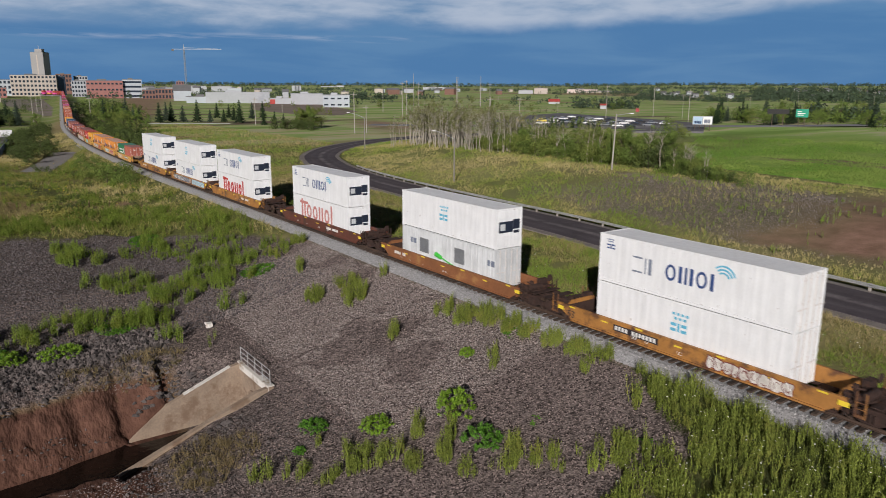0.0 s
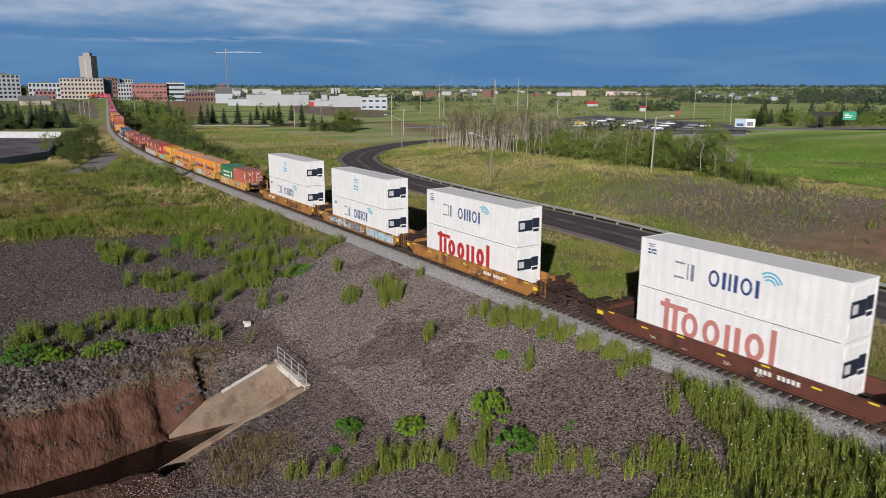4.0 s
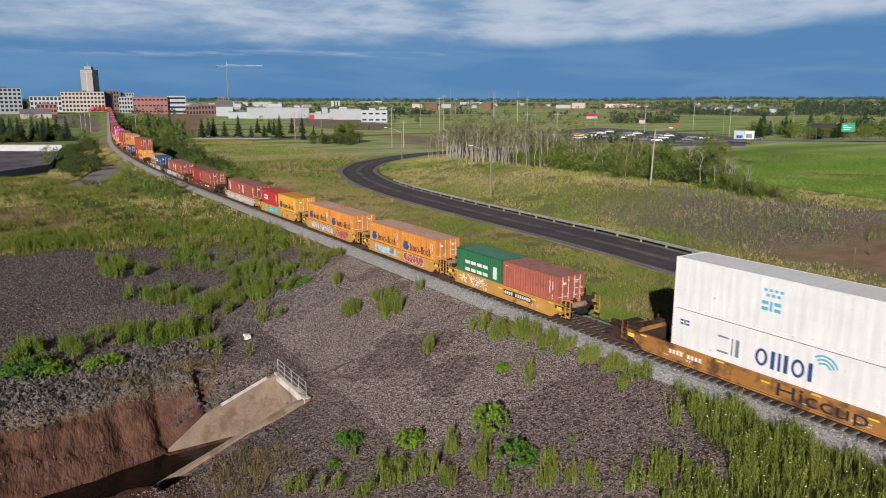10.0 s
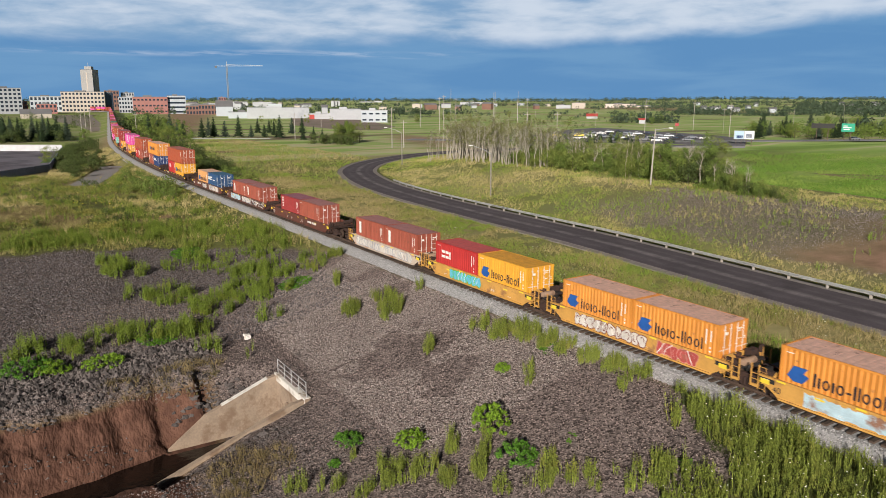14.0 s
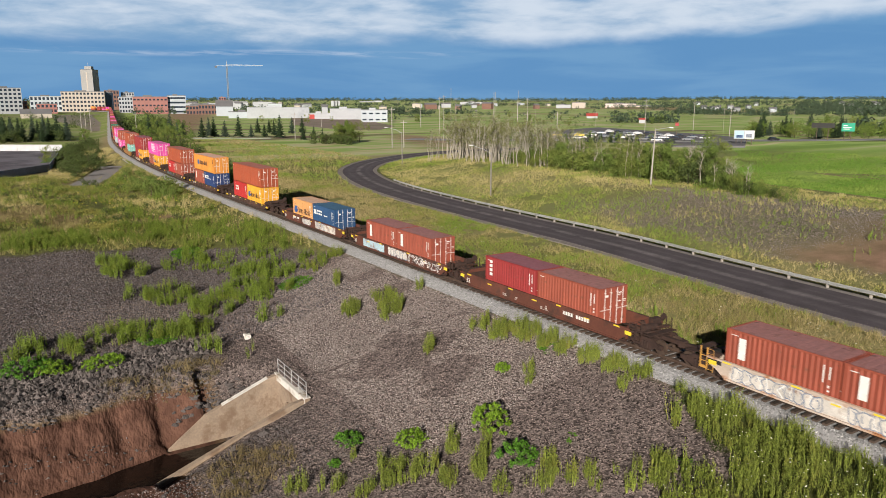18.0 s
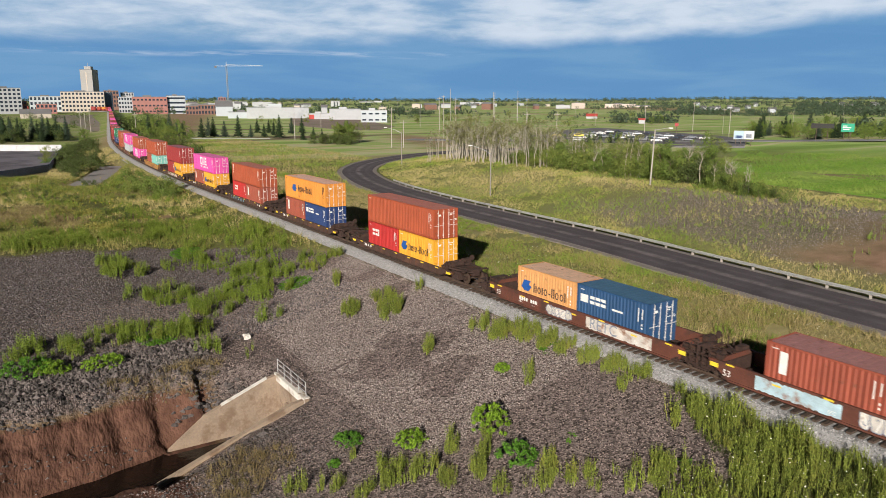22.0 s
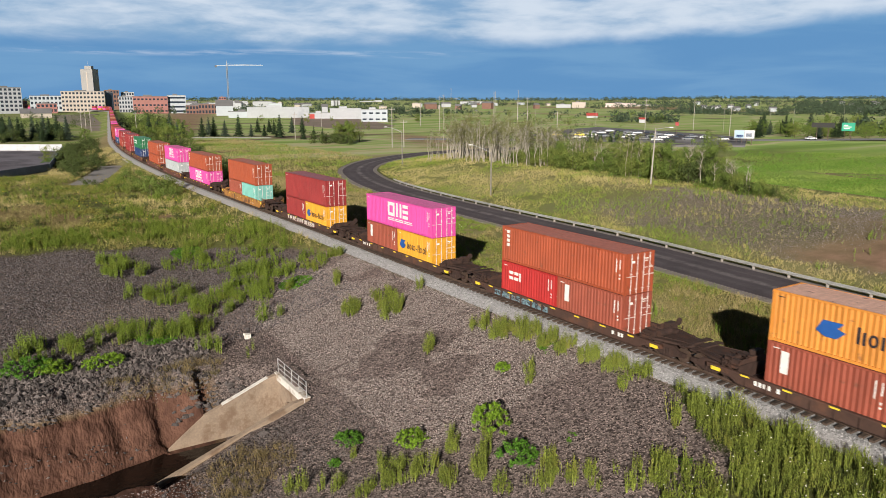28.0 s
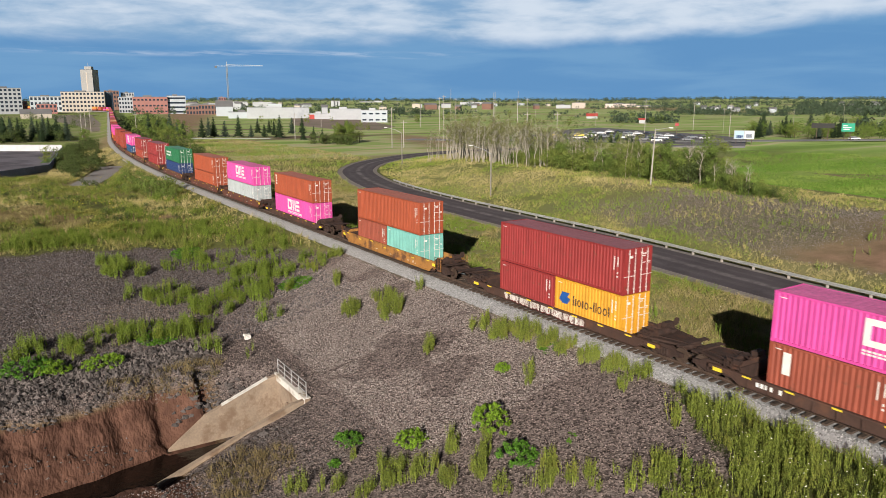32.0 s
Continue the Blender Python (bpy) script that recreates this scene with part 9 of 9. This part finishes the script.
def pole(x, y, h, lean=0.0, arms=1, thick=0.15, label="weathered wooden utility pole", top=True):
    z = float(height(x, y))
    p = empty("utility_pole", pose(x, y, z, 0, lean, 57))
    wd = mat("weathered_pole", (0.36, 0.335, 0.30), 0.9, 0, 0.25, 2.0)
    part("shaft", tube((0, 0, -0.3), (0, 0, h), thick, thick * 0.7, 8), wd, p)
    if arms:
        part("crossarm", boxes((-1.1, 1.1, -0.06, 0.06, h - 0.9, h - 0.76)), wd, p)
        for k in (-0.9, 0, 0.9):
            part("insulator", tube((k, 0, h - 0.76), (k, 0, h - 0.55), 0.05, None, 6), panel_g, p)
    return tagged(p, label, "pole", "utility poles")


lp = pole(-77.3, 56.2, 8.8, 1.8, 0, 0.14, "leaning wooden pole with a small lamp arm")
part("lamp_arm", tube((0, 0, 8.6), (2.2, 0, 9.0), 0.04, None, 6), galv, lp)
part("lamp_head", boxes((2.1, 2.7, -0.12, 0.12, 8.9, 9.05)), white_paint, lp)
for x, y, h in ((-185, 133, 12), (-215, 86, 13.5), (-214, 90, 9.2), (-397, 208, 15), (-350, 195, 19.5), (-345, 200, 18), (-398, 267, 22), (-390, 262, 22), (-365, 261, 16), (-191, 125, 12), (-282, 78, 11), (-420, 150, 9), (-300, 160, 18), (-330, 240, 18), (-250, 250, 17), (-210, 262, 15), (-260, 300, 16), (-450, 330, 24), (-500, 300, 26), (-355, 8, 12), (-420, 20, 12), (-480, 25, 12), (-352, 30, 11)):
    pole(x, y, h, 0, 1 if h < 20 else 0, 0.16 if h < 20 else 0.2, "tall pale light mast" if h >= 20 else "weathered wooden utility pole")


for k in range(18):
    a, d_ = math.radians(112 + 40 * ((k * 7) % 26) / 26), 300 + 34 * ((k * 11) % 26)
    x, y = EYE[0] + d_ * math.cos(a), EYE[1] + d_ * math.sin(a)
    pole(x, y, 9 + (k * 5) % 7, 0, 1 if k % 2 else 0, 0.085, "weathered wooden utility pole" if k % 2 else "slim pale lamp mast")


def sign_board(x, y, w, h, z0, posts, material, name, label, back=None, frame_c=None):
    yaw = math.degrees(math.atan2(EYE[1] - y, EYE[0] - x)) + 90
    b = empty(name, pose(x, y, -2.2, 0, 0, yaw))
    part("board", boxes((-w / 2, w / 2, -0.08, 0.08, z0, z0 + h)), material, b)
    for k in range(posts):
        px = -w / 2 + w * (k + 0.5) / posts
        part("post", boxes((px - 0.12, px + 0.12, 0.09, 0.30, -0.2, z0 + h * 0.9)), bark_dark, b)
    return b


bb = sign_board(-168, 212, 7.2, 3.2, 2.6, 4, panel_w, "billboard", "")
for x0, x1, z0, z1, c in ((-3.4, -0.1, 2.8, 5.6, "sky"), (-2.9, -0.5, 3.0, 4.0, "navy"), (0.2, 3.4, 2.8, 5.6, "white"), (0.6, 2.8, 3.1, 4.6, "thin")):
    part("poster", boxes((x0, x1, -0.12, -0.081, z0, z1)), ink[c], bb)
tagged(bb, "white billboard with two posters on dark posts", "billboard")
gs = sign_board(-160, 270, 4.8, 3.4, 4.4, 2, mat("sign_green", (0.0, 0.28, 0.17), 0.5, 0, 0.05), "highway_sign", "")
part("writing_bars", boxes((-1.8, -0.2, -0.1, -0.081, 6.6, 6.9), (-1.8, 1.2, -0.1, -0.081, 5.9, 6.2), (-1.6, 0.6, -0.1, -0.081, 5.2, 5.5)), ink["white"], gs)
tagged(gs, "green highway sign with white writing bars", "sign")
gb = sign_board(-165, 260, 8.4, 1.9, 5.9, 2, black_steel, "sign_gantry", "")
tagged(gb, "dark back of a wide highway sign frame", "sign")
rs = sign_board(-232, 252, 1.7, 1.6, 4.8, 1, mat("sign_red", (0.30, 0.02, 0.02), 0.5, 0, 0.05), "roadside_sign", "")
tagged(rs, "tall red roadside sign on a post", "sign")


# ---- cars ----
CAR_COLOURS = {"white": mat("car_paint_white", (0.75, 0.75, 0.75), 0.25, 0, 0.03), "black": mat("car_paint_black", (0.02, 0.02, 0.024), 0.25, 0, 0.1), "grey": mat("car_paint_grey", (0.22, 0.23, 0.25), 0.3, 0.3, 0.05), "blue": mat("car_paint_blue", (0.03, 0.07, 0.22), 0.25, 0.1, 0.05), "yellow": mat("car_paint_yellow", (0.75, 0.60, 0.06), 0.35, 0, 0.05)}


def make_car(colour):
    c = empty("car")
    m = CAR_COLOURS[colour]
    body = prism([(-2.2, 0.35), (-2.2, 0.85), (-1.9, 0.95), (1.0, 1.0), (2.05, 0.85), (2.2, 0.6), (2.2, 0.35)], "y", -0.88, 0.88)
    bmesh.ops.bevel(body, geom=body.edges[:], offset=0.05, segments=1, affect="EDGES")
    part("body", body, m, c)
    part("window_band", prism([(-1.75, 0.96), (-1.35, 1.38), (0.2, 1.40), (0.95, 1.0)], "y", -0.78, 0.78), glass_d, c)
    part("roof", prism([(-1.40, 1.375), (-1.25, 1.46), (0.1, 1.47), (0.28, 1.38)], "y", -0.74, 0.74), m, c)
    for x in (-1.35, 1.35):
        for y in (-0.82, 0.82):
            part("wheel", tube((x, y - 0.1, 0.32), (x, y + 0.1, 0.32), 0.32, None, 14), black_steel, c)
    tagged(c, "%s car with dark windows" % colour, "car", "cars")
    return c


def park():
    spots = [(-236, 205, 40), (-232, 202, 40), (-228, 199, 40), (-222, 201, 35), (-219, 197, 35), (-216, 194, 35), (-226, 188, 30), (-212, 200, 30), (-209, 196, 40), (-240, 196, 45), (-244, 200, 45), (-248, 190, 45), (-206, 205, 40), (-203, 201, 40), (-225, 181, 40), (-252, 205, 40)]
    cols = ["white", "black", "grey", "black", "blue", "grey", "white", "black", "grey", "yellow", "yellow", "yellow", "white", "black", "white", "grey"]
    for k in range(30):
        a = k % 10
        spots.append((-196 - a * 7.5 + (k // 10) * 4, 226 - (k // 10) * 16 + a * 1.5, 38))
        cols.append(("white", "grey", "black", "blue", "white", "grey", "white", "black")[(k * 5 + k // 3) % 8])
    for (x, y, r), c in zip(spots, cols):
        o = make_car(c)
        o.matrix_basis = pose(x, y, -1.325, 0, 0, r)
        tagged(o, "%s parked car with dark windows" % c)


park()
HS = np.concatenate([[0], np.cumsum(np.linalg.norm(np.diff(HWY, axis=0), axis=1))])
DRIVERS = [("black", 255.0, 15.0, -2.2, -24.6), ("white", 250.0, 16.0, -2.2, -27.6), ("grey", 255.0, 15.5, -2.2, -12.6), ("black", 268.0, -15.0, 2.2, -25.2), ("white", 262.0, 14.5, -2.2, -31.0), ("grey", 250.0, -15.0, 2.2, -9.0), ("black", 255.0, 15.0, -2.2, -19.0)]


def highway_pose(dist, off):
    dist = min(max(dist, HS[11]), HS[-1] - 2)
    x, y = np.interp(dist, HS, HWY[:, 0]), np.interp(dist, HS, HWY[:, 1])
    x2, y2 = np.interp(dist + 1, HS, HWY[:, 0]), np.interp(dist + 1, HS, HWY[:, 1])
    h = math.atan2(y2 - y, x2 - x)
    return pose(x - math.sin(h) * off, y + math.cos(h) * off, -1.24, 0, 0, math.degrees(h))


DRIVING = []
for colour, d0, speed, off, t0 in DRIVERS:
    o = make_car(colour)
    tagged(o, "%s car driving on the highway" % colour)
    DRIVING.append((o, d0, speed, off, t0))


motions()
